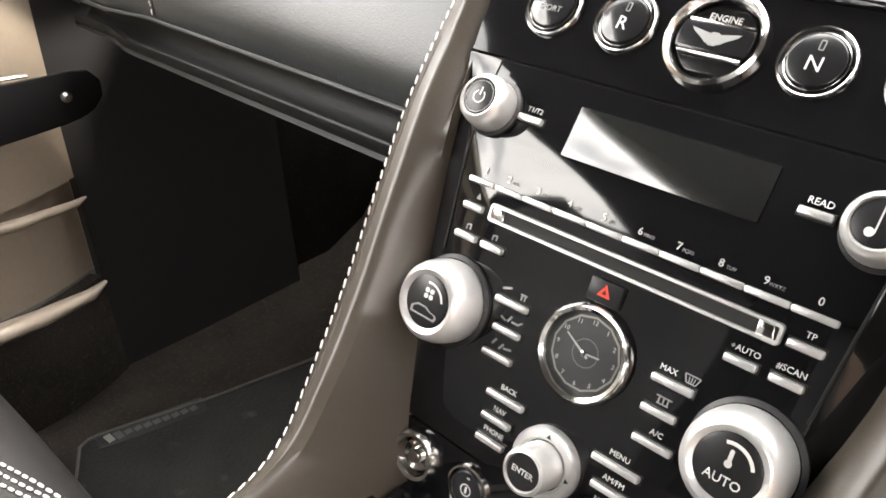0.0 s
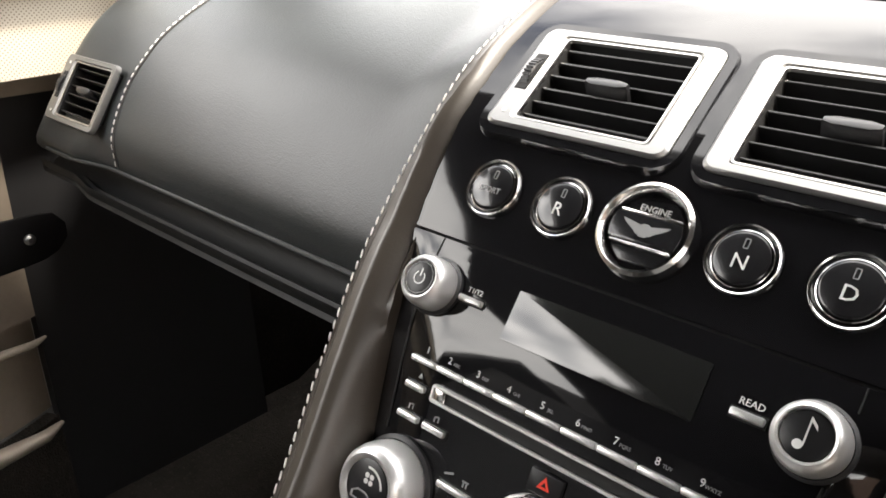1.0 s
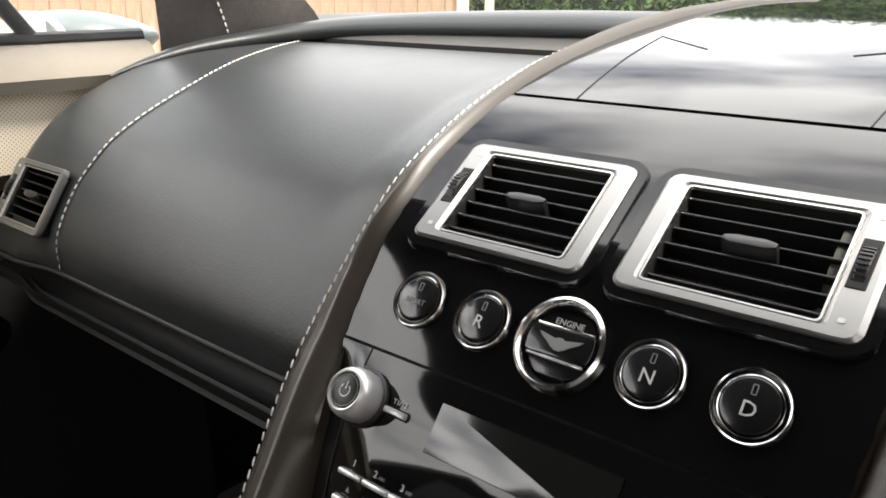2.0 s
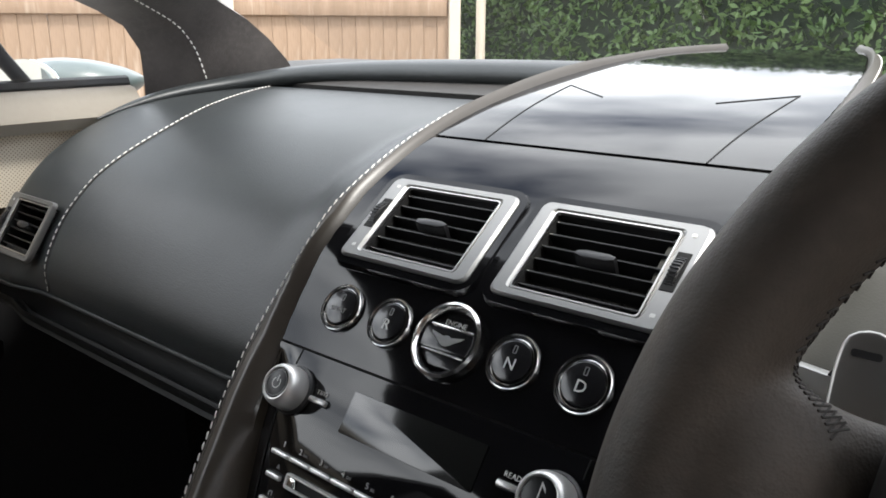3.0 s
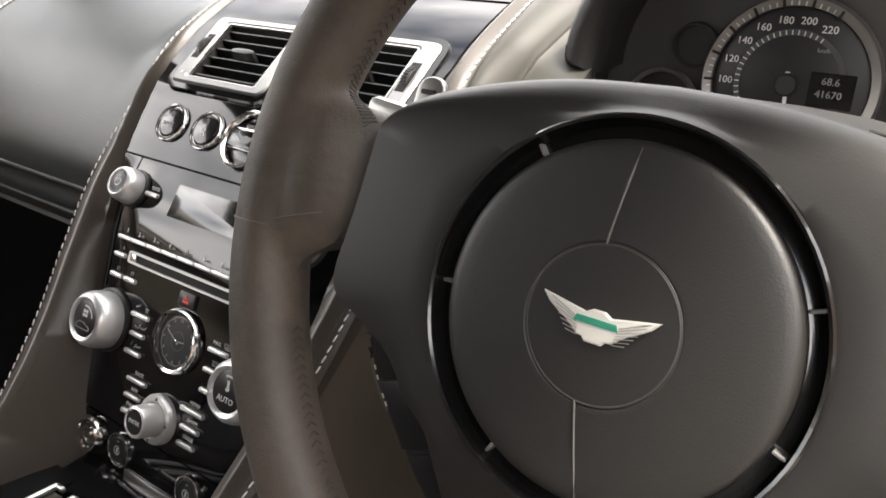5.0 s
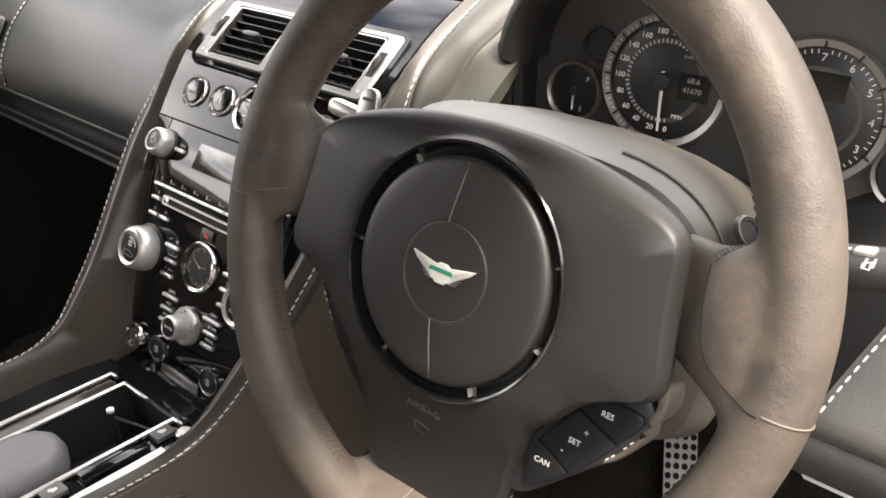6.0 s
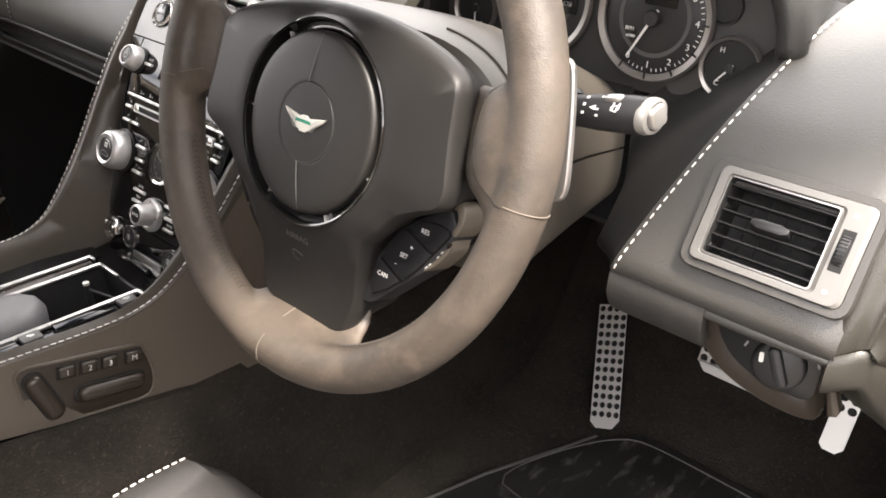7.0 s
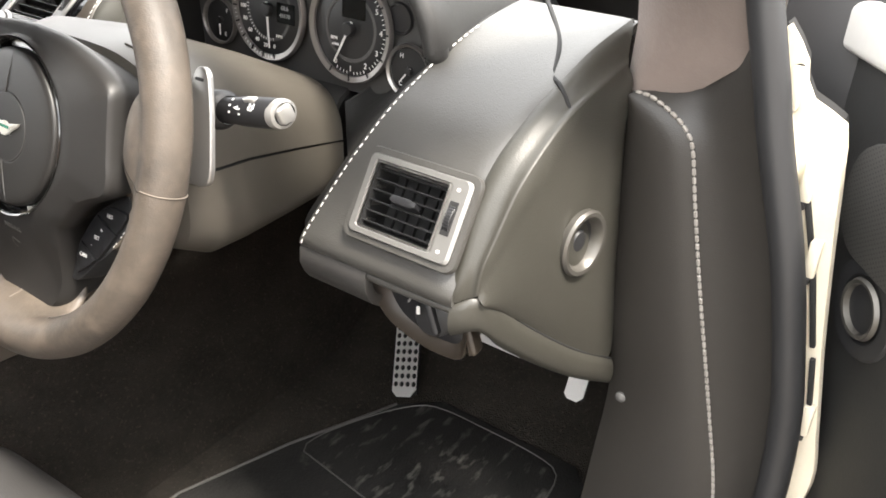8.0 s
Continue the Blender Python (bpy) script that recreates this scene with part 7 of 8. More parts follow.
part("cup_bar", tube([(-0.012, -0.196, deck_z(-0.2) - 0.008), (0.040, -0.178, deck_z(-0.2) - 0.012)], 0.0016, 8), MATT_BLACK, tray)
arm_out = [tuple(p) for p in spline([(0.034, -0.20), (0.035, 0.08), (0.032, 0.118), (0.018, 0.138), (0.0, 0.142), (-0.018, 0.138), (-0.032, 0.118), (-0.035, 0.08), (-0.034, -0.20)], 40)]
solid("armrest_lid", slab(arm_out, 0.030, 0.013, pose(0.002, -0.392, 0.546, -3.5, 0, 0), 4), GREY_VINYL, "smooth blue-grey padded lid on the tunnel", "armrest")
sw = thing("tunnel_switch_strip", (0.057, -0.30, 0.555), "strip of gloss black covers and small grey switches", "switch panel")
for y, sign in ((-0.185, True), (-0.286, True)):
    b = part("switch", rbox(0.015, 0.020, 0.006, 0.0015, pose(0.0575, y, deck_z(y) + 0.0035, -3.7, 0, 0)), DIM_SWITCH, sw, "small grey rocker switch")
    part("sign", join(slab(round_rect(0.007, 0.0035, 0.001), 0.0004, 0, pose(0.0575, y, deck_z(y) + 0.0066, -3.7, 0, 60)), slab(round_rect(0.003, 0.006, 0.001), 0.0004, 0, pose(0.0585, y + 0.001, deck_z(y) + 0.0066, -3.7, 0, 20))), WHITE_INK, b, smooth=0)
for y, ln in ((-0.232, 0.062), (-0.345, 0.09)):
    part("blank", rbox(0.015, ln, 0.005, 0.0012, pose(0.0575, y, deck_z(y) + 0.003, -3.7, 0, 0)), PIANO, sw, "blank gloss black cover")
# pale steel sheet stands in for the sunlit reflection on the gloss deck
part("deck_reflection", thicken(skin([[(x, y, deck_z(y) + 0.0022) for x in (0.071, 0.097)] for y in (-0.195, -0.40)]), 0.0022), DULL_STEEL, sw, "pale strip beside the switches, put in as the deck's bright reflection")
part("lighter", lathe([(0.008, 0), (0.008, 0.006), (0.006, 0.008), (0, 0.008)], pose(0.073, -0.172, deck_z(-0.17), -3.7, 0, 0), 20), ALU, sw)

# seat adjuster panel on the tunnel's side
side_x, side_n = Vector((0.06, 0.966, -0.250)).normalized(), Vector((0.985, -0.060, 0.150))
side_n = (side_n - side_x * side_n.dot(side_x)).normalized()
side_m = axes((0.1265, -0.268, 0.5315), side_x, side_n.cross(side_x), side_n)
seatsw = thing("seat_adjuster_panel", side_m.translation, "brown seat adjuster panel with memory buttons 1 2 3 M", "switch panel")
sw_out = [tuple(p) for p in spline([(-0.066, 0.020), (-0.060, 0.027), (-0.030, 0.027), (0.044, 0.0265), (0.053, 0.022), (0.062, 0.0), (0.064, -0.016), (0.058, -0.029), (0.030, -0.032), (-0.036, -0.033), (-0.049, -0.029), (-0.060, -0.006), (-0.066, 0.020)], 49)[:-1]]
part("panel", slab(sw_out[::-1], 0.003, 0.0012, side_m), SWITCH_POD, seatsw, "recessed dark brown panel")
part("panel_rim", tube([side_m @ Vector((x * 1.02, y * 1.03, 0.0022)) for x, y in sw_out], 0.0018, 8, closed=True), GREY_LEATHER, seatsw)
for x, word in ((-0.022, "1"), (-0.001, "2"), (0.0190, "3"), (0.0430, "M")):
    part("button_well", rbox(0.0182, 0.0138, 0.001, 0.0004, side_m @ pose(x, 0.0165, 0.0032)), VOID_BLACK, seatsw, smooth=0)
    b = part("memory_button", rbox(0.0160, 0.0118, 0.006, 0.0026, side_m @ pose(x, 0.0165, 0.0045), 3), SWITCH_POD, seatsw, "raised brown memory button")
    words_at(word, 0.0080, side_m @ pose(x, 0.0163, 0.0077), b)
for x, y, w, turn in ((0.020, -0.0095, 0.066, 1), (-0.043, -0.003, 0.052, -62)):
    sw_at = side_m @ pose(x, y, 0.0, 0, 0, turn)
    part("switch_foot", slab(round_rect(w + 0.006, 0.021, 0.010, 6), 0.0045, 0.002, sw_at), VOID_BLACK, seatsw)
    part("cushion_switch" if turn > 0 else "backrest_switch", slab(round_rect(w, 0.0165, 0.008, 6), 0.0125, 0.0058, sw_at, 4), SWITCH_POD, seatsw, "rounded brown rocker switch")

# ---- pedals ----
def pedal(name, m, w, h, rows, cols, label, foot_free=0.0):
    """A perforated metal plate: holes go through it."""
    p = thing(name, m.translation, label, "pedal", "pedals")
    bm = bmesh.new()
    cw, ch = w / cols, (h - foot_free) / rows
    r = min(cw, ch) * 0.41
    seg = 12
    for i in range(cols):
        for j in range(rows):
            cx, cy = -w / 2 + cw * (i + 0.5), h / 2 - ch * (j + 0.5)
            ring, box = [], []
            for k in range(seg):
                a = 2 * math.pi * k / seg + math.pi / seg
                c, s_ = math.cos(a), math.sin(a)
                q = max(abs(c), abs(s_))
                ring.append((cx + r * c, cy + r * s_))
                box.append((cx + cw / 2 * c / q, cy + ch / 2 * s_ / q))
            for z0, z1 in ((0.003, 0.003),):
                ri = [bm.verts.new(m @ Vector((x, y, 0.003))) for x, y in ring]
                bo = [bm.verts.new(m @ Vector((x, y, 0.003))) for x, y in box]
                lo = [bm.verts.new(m @ Vector((x, y, 0.0))) for x, y in ring]
                for k in range(seg):
                    j2 = (k + 1) % seg
                    bm.faces.new((ri[k], bo[k], bo[j2], ri[j2]))
                    bm.faces.new((lo[k], ri[k], ri[j2], lo[j2]))
    bmesh.ops.remove_doubles(bm, verts=bm.verts, dist=0.0002)
    if foot_free:
        y0, y1 = h / 2 - ch * rows, -h / 2
        ch1 = min(0.012, w * 0.2)
        bm2 = slab([(-w / 2, y0), (-w / 2, y1 + ch1), (-w / 2 + ch1, y1), (w / 2 - ch1 * 1.3, y1), (w / 2, y1 + ch1 * 1.5), (w / 2, y0)], 0.003, 0, m)
        bm = join(bm, bm2)
    part("plate", bm, DULL_STEEL, p, "drilled brushed metal plate", smooth=30)
    part("backing", rbox(w * 0.96, h * 0.96, 0.006, 0.002, m @ pose(0, 0, -0.005)), VOID_BLACK, p, "black rubber backing")
    part("lever", tube([m @ Vector((0, 0, -0.008)), m @ Vector((0, h * 0.4, -0.03)), m @ Vector((0, h * 0.9, -0.06))], 0.009, 10), MATT_BLACK, p)
    return p


def pedal_m(x, y, z, lean, turn=0.0):
    return pose(x, y, z, 90 - lean, 0, 0) @ pose(0, 0, 0, 0, turn, 0)


throttle_m = axes((0.345, 0.376, 0.279), Vector((0.955, 0.20, 0.31 - 0.0)).normalized(), Vector((-0.361, 0.592, 0.722)).normalized(), Vector((0.02, -0.80, 0.60)).normalized())
pedal("throttle_pedal", throttle_m, 0.045, 0.185, 13, 4, "long drilled metal accelerator pedal over the carpet", 0.014)
pedal("brake_pedal", pedal_m(0.540, 0.345, 0.408, 25), 0.105, 0.060, 4, 8, "wide drilled metal brake pedal", 0.010)
pedal("foot_rest", pedal_m(0.664, 0.345, 0.385, 25), 0.027, 0.074, 2, 2, "narrow metal pedal with a plain lower end", 0.048)

# ---- floor mats ----
def mat_piece(corners, z, label, tilt=0.0):
    bm = slab(corners, 0.008, 0.003, pose(0, 0, z))
    return solid("floor_mat", bm, RUBBER, label, "floor mat", "floor mats")


mat_piece([(0.235, -0.45), (0.70, -0.45), (0.70, 0.33), (0.67, 0.358), (0.43, 0.358), (0.375, 0.308), (0.300, 0.140), (0.245, -0.02)], FLOOR_Z + 0.003, "black scuffed driver's mat with a thin piped edge")
heel = [tuple(p) for p in spline([(0.330, 0.141), (0.3225, 0.152), (0.330, 0.190), (0.362, 0.260), (0.395, 0.310), (0.430, 0.336), (0.520, 0.342), (0.630, 0.338), (0.660, 0.315), (0.665, 0.220), (0.655, 0.125), (0.620, 0.112), (0.460, 0.127), (0.350, 0.139), (0.330, 0.141)], 61)[:-1]]
part("heel_pad", slab(heel, 0.003, 0.001, pose(0, 0, FLOOR_Z + 0.0105)), SCUFFED, bpy.data.objects["floor_mat"], "dusty scuffed heel pad")
part("heel_seam", tube([(x, y, FLOOR_Z + 0.0135) for x, y in heel], 0.0012, 5, closed=True), SEAM_GREY, bpy.data.objects["floor_mat"])
edge = [(0.242, -0.40), (0.245, -0.02), (0.300, 0.140), (0.375, 0.306)]
part("piping", tube([(x, y, FLOOR_Z + 0.0115) for x, y in edge], 0.0022, 7), SEAM_GREY, bpy.data.objects["floor_mat"])
mat_piece([(-0.565, -0.45), (-0.25, -0.45), (-0.25, 0.30), (-0.30, 0.335), (-0.52, 0.335), (-0.555, 0.20), (-0.598, 0.02), (-0.644, -0.136), (-0.638, -0.150), (-0.586, -0.178)], FLOOR_Z + 0.003, "black passenger floor mat")

# ---- passenger door ----
def door_x(z):
    return -0.715 - 0.020 * math.sin((z - 0.2) / 0.72 * math.pi)


door = thing("door_1", (-0.72, -0.35, 0.22), "closed passenger door trimmed in taupe leather", "car door")
def door_sheet(z0, z1, y0, y1, lift=0.0, nz=8, ny=10, slope=0.0):
    def roll(y):
        return -0.038 * max(0.0, (y + 0.175) / 0.145) ** 2 if lift < 0.05 and y < -0.029 else (-0.038 if y >= -0.030 else 0.0)
    return skin([[(door_x(z + slope * (y - y0)) + lift + (roll(y) if z1 < 0.73 or y1 < 0 else 0.0), y, z + slope * (y - y0)) for z in np.linspace(z0, z1, nz)] for y in np.linspace(y0, y1, ny)])


part("skin", thicken(door_sheet(0.482, 0.872, -0.85, -0.031, 0.0, 8, 40), 0.03, (-1, 0, 0)), DOOR_LEATHER, door, "taupe leather door skin")
part("pocket_wall", thicken(door_sheet(0.345, 0.482, -0.85, -0.031, -0.022, 5, 40), 0.02, (-1, 0, 0)), DOOR_LEATHER, door, "taupe leather inside of the door pocket")
# black puts the shade between door and dashboard into this piece's colour
part("front_shut", thicken(door_sheet(0.15, 0.745, -0.0295, 0.27, -0.042), 0.02, (-1, 0, 0)), MATT_BLACK, door, "lower front of the door, painted black for its shade")
part("upper_front", thicken(door_sheet(0.747, 0.87, -0.0295, 0.24, -0.030), 0.03, (-1, 0, 0)), DOOR_LEATHER, door)
part("outer_skin", rbox(0.012, 1.15, 0.66, 0.004, pose(-0.850, -0.30, 0.54)), PAINT, door)
part("upper_band", thicken(door_sheet(0.755, 0.848, -0.85, 0.13, 0.010, 6, 10, 0.02), 0.010, (-1, 0, 0)), PERF_BEIGE, door, "pale perforated leather band")
part("capping", skin([[(-0.690 + a, y, 0.858 + 0.02 * (y + 0.85) * 0.6 + b) for a, b in ((-0.004, -0.010), (0.004, 0.004), (0.0, 0.022), (-0.012, 0.036), (-0.030, 0.040))] for y in np.linspace(-0.85, 0.20, 8)]), BEIGE_LEATHER, door, "beige leather door capping")
part("window_seal", tube([(-0.722, y, 0.900 + 0.012 * (y + 0.85)) for y in np.linspace(-0.85, 0.20, 6)], 0.009, 8), SEAL, door)
part("pull_recess", slab([(-float(y), float(z)) for y, z in spline([(-0.42, 0.564), (-0.20, 0.5665), (-0.045, 0.5735), (-0.014, 0.5815), (0.000, 0.596), (0.0005, 0.612), (-0.010, 0.6255), (-0.040, 0.6290), (-0.20, 0.6340), (-0.42, 0.642)], 50)], 0.004, 0.001, axes((-0.7085, 0, 0), Vector((0, -1, 0)), Vector((0, 0, 1)), Vector((1, 0, 0)))), SOFT_BLACK, door, "black door pull recess")
part("pull_trim", tube([(-0.702, -0.42, 0.648), (-0.702, -0.12, 0.640), (-0.704, -0.075, 0.636)], 0.0038, 8, flat=0.6), ALU, door, "bright metal strip over the door pull")
part("lock_knob", lathe([(0.006, 0), (0.006, 0.003), (0.003, 0.006), (0, 0.006)], axes((-0.704, -0.041, 0.604), Vector((0, 1, 0)), Vector((0, 0, 1)), Vector((1, 0, 0))), 16), ALU, door)
part("pocket_edge", tube([(-0.706, -0.45, 0.490), (-0.708, -0.25, 0.483), (-0.714, -0.12, 0.474), (-0.724, -0.055, 0.470), (-0.736, -0.036, 0.469)], [0.009, 0.009, 0.008, 0.006, 0.002], 12, flat=0.8), DOOR_LEATHER, door)
part("pocket", thicken(door_sheet(0.18, 0.343, -0.85, -0.031, 0.0, 5, 40), 0.02, (-1, 0, 0)), CARPET, door, "dark carpeted foot of the door")
part("sill_strip", tube([(-0.690, -0.45, 0.378), (-0.694, -0.25, 0.366), (-0.704, -0.13, 0.356), (-0.718, -0.065, 0.351), (-0.736, -0.038, 0.349)], [0.016, 0.016, 0.013, 0.009, 0.003], 14, flat=0.75), SILL_TAN, door, "broad brushed metal strip along the pocket")
pmat = [o for o in bpy.data.objects if o.name.startswith("floor_mat") and "passenger" in o.get("label", "passenger")][-1]
lab_m = pose(-0.616, -0.068, FLOOR_Z + 0.0112, 0, 0, -15)
part("sewn_label", rbox(0.030, 0.132, 0.0014, 0.0005, lab_m), MATT_BLACK, pmat, "black sewn label with illegible pale lettering")
for k in range(10):
    part("bar", rbox(0.0150 if k < 2 else 0.0085, 0.0085, 0.0006, 0, lab_m @ pose(0.0015, -0.052 + 0.0115 * k, 0.0010, 0, 0, 18)), SOFT_SILVER if k < 1 else DIM_SWITCH, pmat, smooth=0)
part("piping", tube([(x, y, FLOOR_Z + 0.0115) for x, y in ((-0.560, -0.30), (-0.586, -0.180), (-0.640, -0.150), (-0.645, -0.136), (-0.600, 0.02), (-0.56, 0.20))], 0.0022, 7), SEAM_GREY, pmat)

# door mirror outside the window
mirror = thing("door_mirror", (-0.93, 0.12, 0.88), "pale car door mirror outside the window", "door mirror")
shell = []
for w in np.linspace(0, 1, 9):
    r = math.sin(math.pi * min(1.0, 0.15 + 0.75 * w)) ** 0.6
    shell.append([(-0.92 + 0.105 * r * math.copysign(abs(math.cos(k)) ** 0.8, math.cos(k)), 0.16 + 0.15 * w, 0.905 + (0.042 - 0.018 * w) * r * math.copysign(abs(math.sin(k)) ** 0.8, math.sin(k))) for k in np.linspace(0, 2 * math.pi, 24, endpoint=False)])
part("shell", skin(shell, closed_v=True, cap=True), MIRROR_SHELL, mirror, "pale blue-grey mirror shell")
part("glass", slab([(0.085 * math.cos(k), 0.034 * math.sin(k)) for k in np.linspace(0, 2 * math.pi, 24, endpoint=False)], 0.002, 0, axes((-0.92, 0.158, 0.905), Vector((1, 0.1, 0)).normalized(), Vector((0, 0, 1)), Vector((0.1, -1, 0)).normalized())), MIRROR_GLASS, mirror, "mirror glass")
part("foot", tube([(-0.84, 0.20, 0.89), (-0.78, 0.19, 0.875)], 0.012, 10), MIRROR_SHELL, mirror)

# ---- windscreen pillars ----
left_pillar = thing("windscreen_pillar", (-0.66, 0.30, 0.90), "dark suede windscreen pillar with white stitching", "pillar", "windscreen pillars")
def pillar_sheet(inner, outer, bulge, s, n=14):
    """A padded pillar between two edges; s mirrors it."""
    rows = []
    for a, b in zip(spline(inner, n), spline(outer, n)):
        row = []
        for w in np.linspace(0, 1, 9):
            p = np.array(a) * (1 - w) + np.array(b) * w
            row.append((s * p[0] - s * bulge * math.sin(math.pi * w), p[1] - bulge * 0.8 * math.sin(math.pi * w), p[2]))
        rows.append(row)
    return rows


in_edge = [(0.640, 0.420, 0.915), (0.632, 0.398, 0.936), (0.630, 0.345, 0.983), (0.628, 0.285, 1.015), (0.590, 0.100, 1.105), (0.545, -0.020, 1.160)]
out_edge = [(0.735, 0.232, 0.880), (0.722, 0.225, 0.910), (0.720, 0.222, 0.952), (0.716, 0.190, 0.990), (0.690, 0.020, 1.060), (0.610, -0.120, 1.150)]
part("padding", thicken(skin(pillar_sheet(in_edge, out_edge, 0.016, -1)), 0.022, (-0.6, 0.8, 0)), SUEDE, left_pillar, "dark suede padding")
seam = [np.array(p) * 0.42 + np.array(q) * 0.58 + np.array([-0.017, -0.0135, 0]) for p, q in zip(spline(in_edge, 30), spline(out_edge, 30))]
part("stitching", stitches([(-p[0], p[1], p[2]) for p in seam], 0.0056, 0.0028, 0.0010), THREAD, left_pillar, kind="stuff")
part("quarter_frame", tube([(-0.728, 0.085, 0.900), (-0.722, 0.050, 0.945), (-0.700, -0.030, 1.060)], 0.009, 10), SEAL, left_pillar, "black quarter window frame")

right_pillar = thing("windscreen_pillar", (0.76, 0.20, 0.84), "brown suede windscreen pillar by the open door", "pillar", "windscreen pillars")
r_in = [(0.729, 0.211, 0.815), (0.7295, 0.209, 0.846), (0.730, 0.208, 0.880), (0.731, 0.208, 0.925), (0.715, 0.130, 1.000), (0.640, 0.020, 1.110), (0.560, -0.060, 1.165)]
r_out = [(0.765, 0.214, 0.815), (0.790, 0.209, 0.846), (0.828, 0.197, 0.880), (0.838, 0.184, 0.935), (0.815, 0.080, 1.000), (0.730, -0.040, 1.100), (0.630, -0.140, 1.155)]
part("padding", thicken(skin(pillar_sheet(r_in, r_out, 0.010, 1)), 0.020, (0.3, 1, 0)), SUEDE_BROWN, right_pillar, "brown suede padding")

# ---- door post trim and open driver's door ----
post = thing("door_post_trim", (0.80, 0.20, 0.35), "grey leather trim on the door post with white stitching", "trim panel")
left_line = spline([(0.733, 0.203, 0.838), (0.736, 0.205, 0.760), (0.745, 0.205, 0.620), (0.757, 0.203, 0.520), (0.755, 0.190, 0.420), (0.750, 0.175, 0.300)], 40)
stitch_line = spline([(0.742, 0.199, 0.8405), (0.7546, 0.196, 0.8420), (0.7763, 0.192, 0.8340), (0.796, 0.189, 0.8210), (0.8040, 0.188, 0.8060), (0.8115, 0.187, 0.7730), (0.8235, 0.187, 0.7206), (0.8384, 0.187, 0.6593), (0.8536, 0.187, 0.6002), (0.8698, 0.186, 0.5373), (0.8879, 0.185, 0.4627), (0.905, 0.182, 0.350)], 40)
seal_line = spline([(0.824, 0.182, 0.975), (0.835, 0.180, 0.935), (0.852, 0.179, 0.880), (0.864, 0.178, 0.838), (0.896, 0.177, 0.740), (0.917, 0.176, 0.655), (0.932, 0.175, 0.575), (0.938, 0.172, 0.470), (0.928, 0.170, 0.330)], 26)
crown_line = spline([(0.757, 0.218, 0.8440), (0.782, 0.222, 0.8590), (0.805, 0.216, 0.8790), (0.834, 0.193, 0.9020), (0.850, 0.181, 0.8700), (0.862, 0.179, 0.838), (0.894, 0.178, 0.740), (0.915, 0.177, 0.655), (0.930, 0.176, 0.575), (0.936, 0.173, 0.470), (0.926, 0.171, 0.330)], 40)
rows = [[tuple(np.array(a) * (1 - w) + np.array(b) * w + np.array([0, -0.012 * math.sin(math.pi * w) ** 0.7, 0])) for w in np.linspace(0, 1, 9)] for a, b in zip(left_line, stitch_line)]
part("leather_panel", thicken(skin(rows), 0.008), POST_LEATHER, post, "padded grey leather panel")
rows = [[tuple(np.array(a) * (1 - w) + np.array(b) * w + np.array([0, 0.006 * math.sin(math.pi * w), 0])) for w in np.linspace(0, 1, 7)] for a, b in zip(stitch_line, crown_line)]
part("smooth_panel", thicken(skin(rows), 0.008), POST_LEATHER, post, "smooth dark grey panel")
part("stitching", stitches([p + np.array([0.001, -0.0025, 0]) for p in stitch_line], 0.0070, 0.0008, 0.0019), THREAD_GREY, post, "bold white stitched edge", kind="stuff")
part("door_seal", tube([p + np.array([0.004, 0, 0]) for p in seal_line], 0.0140, 12), SEAL, post, "black rubber door seal")
part("bolt", lathe([(0.006, 0), (0.006, 0.003), (0.003, 0.005), (0, 0.005)], axes((0.7765, 0.192, 0.514), Vector((1, 0, 0)), Vector((0, 0, 1)), Vector((0, -1, 0))), 12), DIM_SWITCH, post)
body_post = thing("door_jamb", (0.90, 0.24, 0.3), "cream painted door jamb with hinge plates", "door jamb")
jamb_right = spline([(0.856, 0.20, 0.916), (0.874, 0.20, 0.894), (0.881, 0.20, 0.868), (0.895, 0.20, 0.857), (0.913, 0.20, 0.850), (0.921, 0.20, 0.812), (0.930, 0.20, 0.750), (0.945, 0.20, 0.655), (0.962, 0.20, 0.565), (0.972, 0.20, 0.500), (0.958, 0.20, 0.420), (0.935, 0.20, 0.330)], 40)
rows = [[(a[0] + 0.004, 0.186, b[2]), (a[0] + 0.011, 0.190, b[2]), (a[0] + 0.013, 0.199, b[2]), (max(a[0] + 0.015, b[0] - 0.002), 0.198, b[2]), (max(a[0] + 0.016, b[0]), 0.203, b[2]), (max(a[0] + 0.014, b[0] - 0.002), 0.212, b[2])] for a, b in zip([(float(np.interp(-q[2], -seal_line[:, 2], seal_line[:, 0])), 0) for q in jamb_right], jamb_right)]
part("painted_post", thicken(skin(rows), 0.004), JAMB_CREAM, body_post, "cream painted steel post")
# black instead of cream: the shade on this side is in the colour
part("inner_side", skin([[(r[-1][0] - 0.004, 0.2125, r[0][2]), (r[-1][0] - 0.004, 0.232, r[0][2])] for r in rows]), VOID_BLACK, body_post, "inner side of the post, its shade painted black")
for z0, z1 in ((0.795, 0.735), (0.725, 0.650), (0.640, 0.575)):
    slot_x = float(np.interp(-(z0 + z1) / 2, -seal_line[:, 2], seal_line[:, 0])) + 0.0185
    lean = float(np.interp(-z1, -seal_line[:, 2], seal_line[:, 0]) - np.interp(-z0, -seal_line[:, 2], seal_line[:, 0]))
    part("hinge_slot", rbox(0.0045, 0.006, z0 - z1, 0.001, pose(slot_x, 0.1965, (z0 + z1) / 2, 0, -math.degrees(math.atan2(lean, z0 - z1)), 0)), VOID_BLACK, body_post)
part("hinge_cover", rbox(0.10, 0.012, 0.80, 0.003, pose(0.875, 0.315, 0.62)), MATT_BLACK, body_post, "black closing panel behind the hinges")
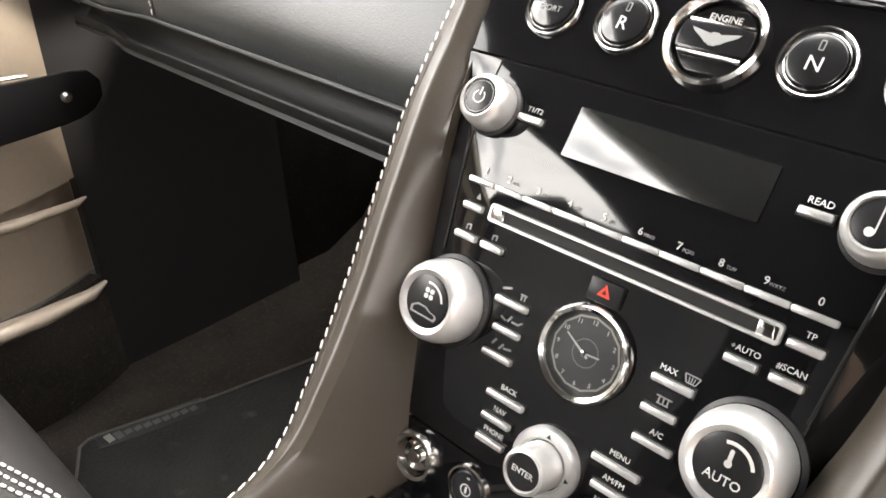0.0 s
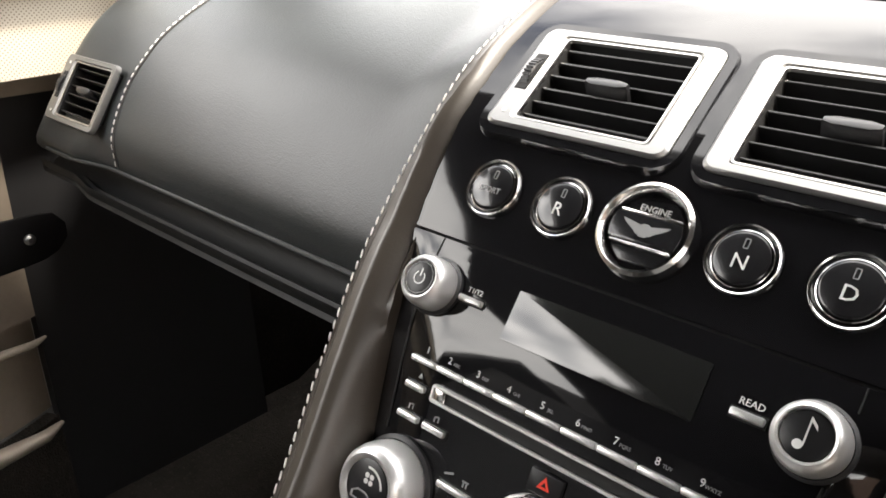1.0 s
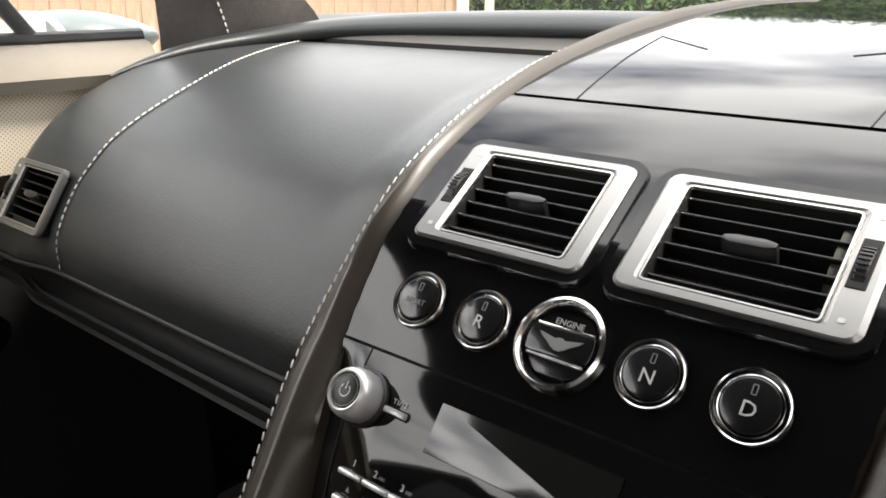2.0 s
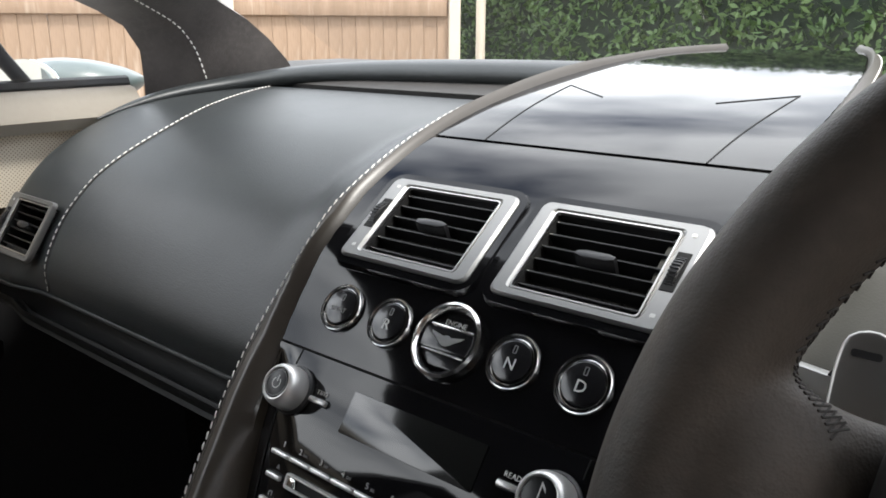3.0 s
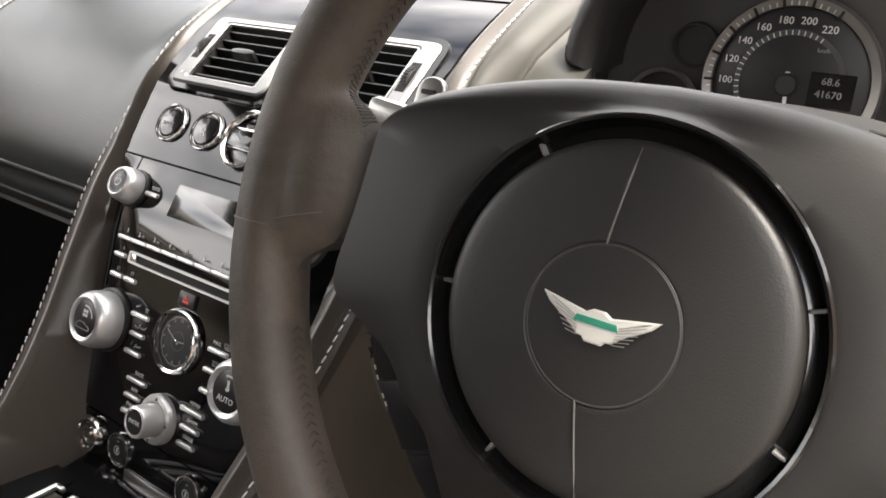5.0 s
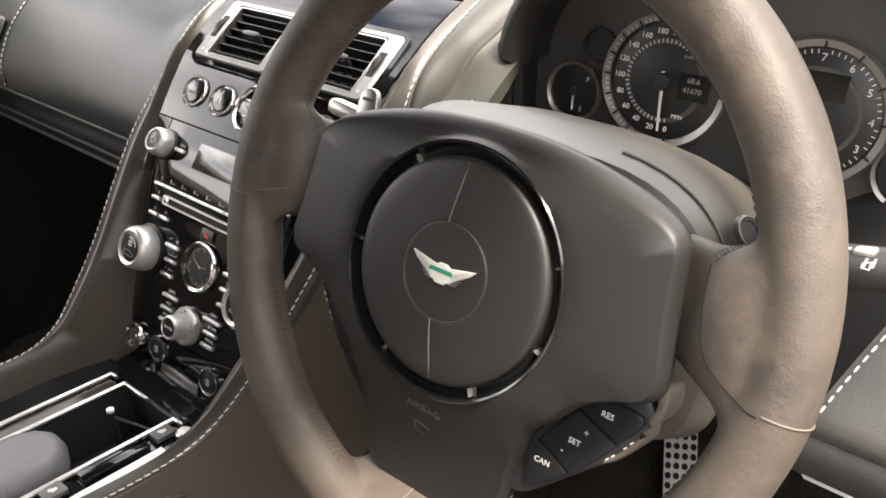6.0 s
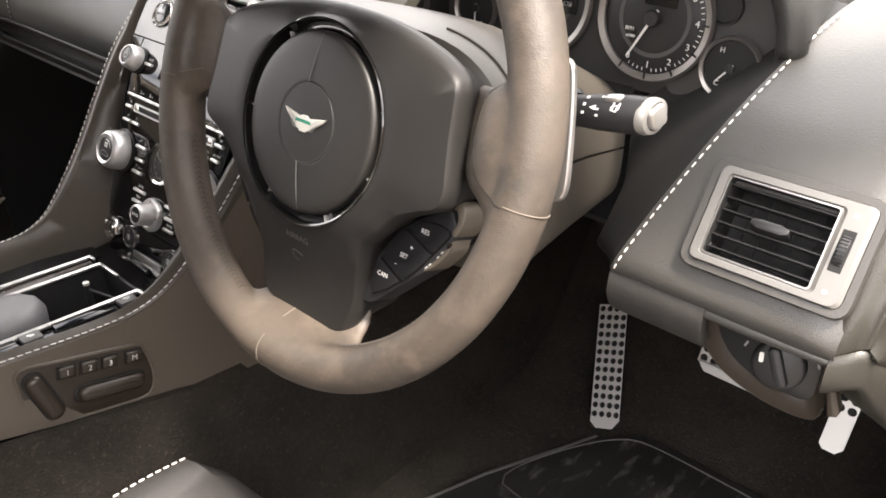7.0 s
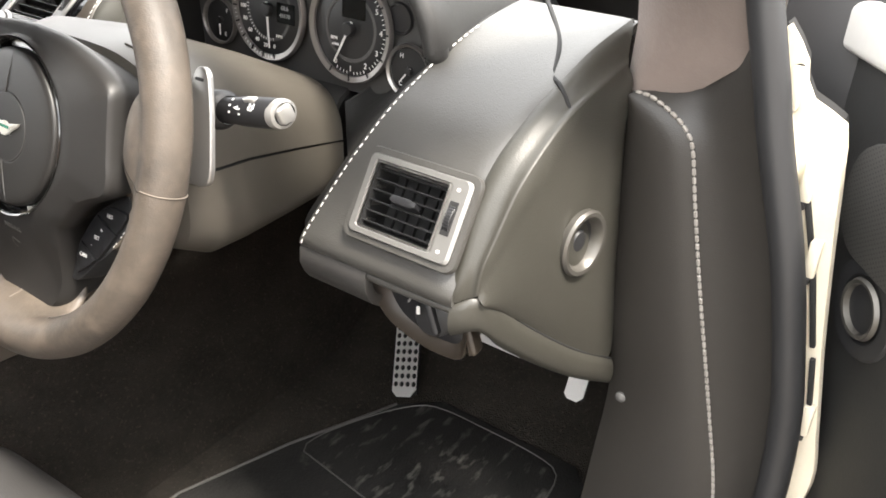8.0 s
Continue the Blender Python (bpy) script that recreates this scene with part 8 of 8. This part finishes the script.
for z, dx in ((0.872, 0.017), (0.800, 0.022), (0.735, 0.020), (0.575, 0.018)):
    x = float(np.interp(-z, -seal_line[:, 2], seal_line[:, 0])) + dx
    part("hinge_plate", rbox(0.010, 0.010, 0.034, 0.002, pose(x, 0.195, z)), JAMB_CREAM, body_post, "cream painted hinge plate")
    part("hinge_gap", rbox(0.007, 0.006, 0.008, 0.002, pose(x - 0.001, 0.1945, z - 0.021)), MATT_BLACK, body_post)

part("grommet", lathe([(0.0055, 0.0), (0.0055, 0.0012), (0.003, 0.0018), (0, 0.0018)], axes((0.871, 0.1985, 0.885), Vector((1, 0, 0)), Vector((0, 0, 1)), Vector((0, -1, 0))), 16), MATT_BLACK, body_post)

open_door = thing("door_2", (0.93, 0.25, 0.25), "open driver's door with dark leather trim", "car door")
dm = axes((0.930, 0.262, 0.0), Vector((0.616, -0.788, 0)).normalized(), Vector((0, 0, 1)), Vector((-0.788, -0.616, 0)).normalized())
part("card", slab([(-0.105, 0.26), (0.95, 0.24), (0.98, 0.60), (0.95, 0.90), (0.30, 0.90), (-0.09, 0.90), (-0.120, 0.84), (-0.115, 0.60)], 0.030, 0.010, dm @ pose(0, 0, -0.030)), DOOR_DARK, open_door, "dark leather door card")
part("outer_skin", slab([(-0.02, 0.22), (1.0, 0.20), (1.02, 0.60), (1.0, 0.92), (-0.02, 0.92)], 0.05, 0.01, dm @ pose(0, 0, -0.10)), PAINT, open_door, "cream painted outer skin")
part("capping", slab([(-0.106, 0.876), (0.95, 0.876), (0.95, 0.926), (-0.060, 0.920), (-0.086, 0.914), (-0.099, 0.904), (-0.106, 0.890)], 0.016, 0.008, dm @ pose(0, 0, -0.004), 4), DOOR_CAP_SUNLIT, open_door, "grey top capping, sunlight put into its pale colour")
part("speaker_cover", slab(round_rect(0.20, 0.105, 0.045, 6, 0.085, 0.775), 0.006, 0.003, dm), PERF_DARK, open_door, "perforated speaker cover")
part("speaker_ring", lathe([(0.029, 0.0), (0.031, 0.003), (0.038, 0.004), (0.044, 0.0035), (0.046, 0.0)], dm @ pose(0.055, 0.690, 0.0), 44), MATT_BLACK, open_door, "black speaker surround")
part("speaker_rim", lathe([(0.021, 0.0), (0.0225, 0.006), (0.0255, 0.0065), (0.0275, 0.003)], dm @ pose(0.055, 0.690, 0.0), 44), RING_DULL, open_door, "dull silver speaker rim")
part("speaker_cone", lathe([(0.0, 0.0015), (0.009, 0.003), (0.0222, 0.001)], dm @ pose(0.055, 0.690, 0.0), 32), MATT_BLACK, open_door)
part("window_frame", rbox(0.60, 0.02, 0.02, 0.006, dm @ pose(0.36, 0.932, -0.02)), SEAL, open_door)

# ---- seats ----
def seat(cx, label, s, slide=0.0):
    """A low sports seat: cushion with raised bolsters, stitched piping and a backrest. s: side of the tunnel bolster."""
    st = thing("car_seat", (cx, -0.55, 0.22), label, "seat", "front seats")
    rows = []
    for i, (y, z, w) in enumerate(((-0.165, 0.270, 0.86), (-0.170, 0.360, 0.94), (-0.185, 0.412, 0.98), (-0.212, 0.432, 1.0), (-0.260, 0.438, 1.0), (-0.340, 0.438, 1.0), (-0.550, 0.422, 1.0), (-0.800, 0.400, 1.0))):
        row = []
        for u in np.linspace(-1, 1, 41):
            a = abs(u)
            bol = 0.026 * math.exp(-((a - 0.86) / 0.17) ** 2) * (1.0 if i > 2 else 0.25 * i)
            drop = 0.0 if a < 0.93 else -0.20 * ((a - 0.93) / 0.07) ** 1.6
            row.append((cx + u * 0.236 * (0.9 + 0.1 * w), y + slide - 0.028 * a ** 4, z + bol + drop))
        rows.append(row)
    part("cushion", thicken(skin(rows), 0.02, (0, -0.2, -1)), SEAT_LEATHER, st, "black leather cushion with raised bolsters")
    for side in (-1, 1):
        line = [Vector(r[20 + side * 18]) + Vector((0, 0, 0.0012)) for r in rows[3:]]
        part("stitching", stitches([tuple(p) for p in spline([tuple(q) for q in line], 40)], 0.0060, 0.0026, 0.0009), THREAD, st, "white stitching along the bolster", kind="stuff")
    back = [[(cx + u * 0.23, -0.80 - 0.22 * w + 0.05 * abs(u) ** 3, 0.42 + 0.62 * w) for u in np.linspace(-1, 1, 11)] for w in np.linspace(0, 1, 8)]
    part("backrest", thicken(skin(back), 0.08, (0, -1, -0.3)), SEAT_LEATHER, st, "black leather backrest")
    part("base", rbox(0.40, 0.50, 0.16, 0.02, pose(cx, -0.52, 0.285)), MATT_BLACK, st)
    return st


seat(0.425, "black leather driver's seat with white stitching", -1)
pass_seat = seat(-0.425, "black leather passenger seat with white stitching", 1, -0.045)
for k in range(3):
    line = []
    for w in np.linspace(0, 1, 24):
        x, y = -0.52 + 0.188 * w, -0.292 - 0.0092 * k + (0.047 + 0.002 * k) * w ** 1.4
        line.append((x, y, float(np.interp(y, [-0.385, -0.305, -0.257, -0.230, -0.215], [0.438, 0.438, 0.432, 0.412, 0.360])) + 0.0014))
    part("stitching", stitches(line, 0.0060, 0.0024, 0.0012), THREAD, pass_seat, "triple white stitching across the cushion", kind="stuff")
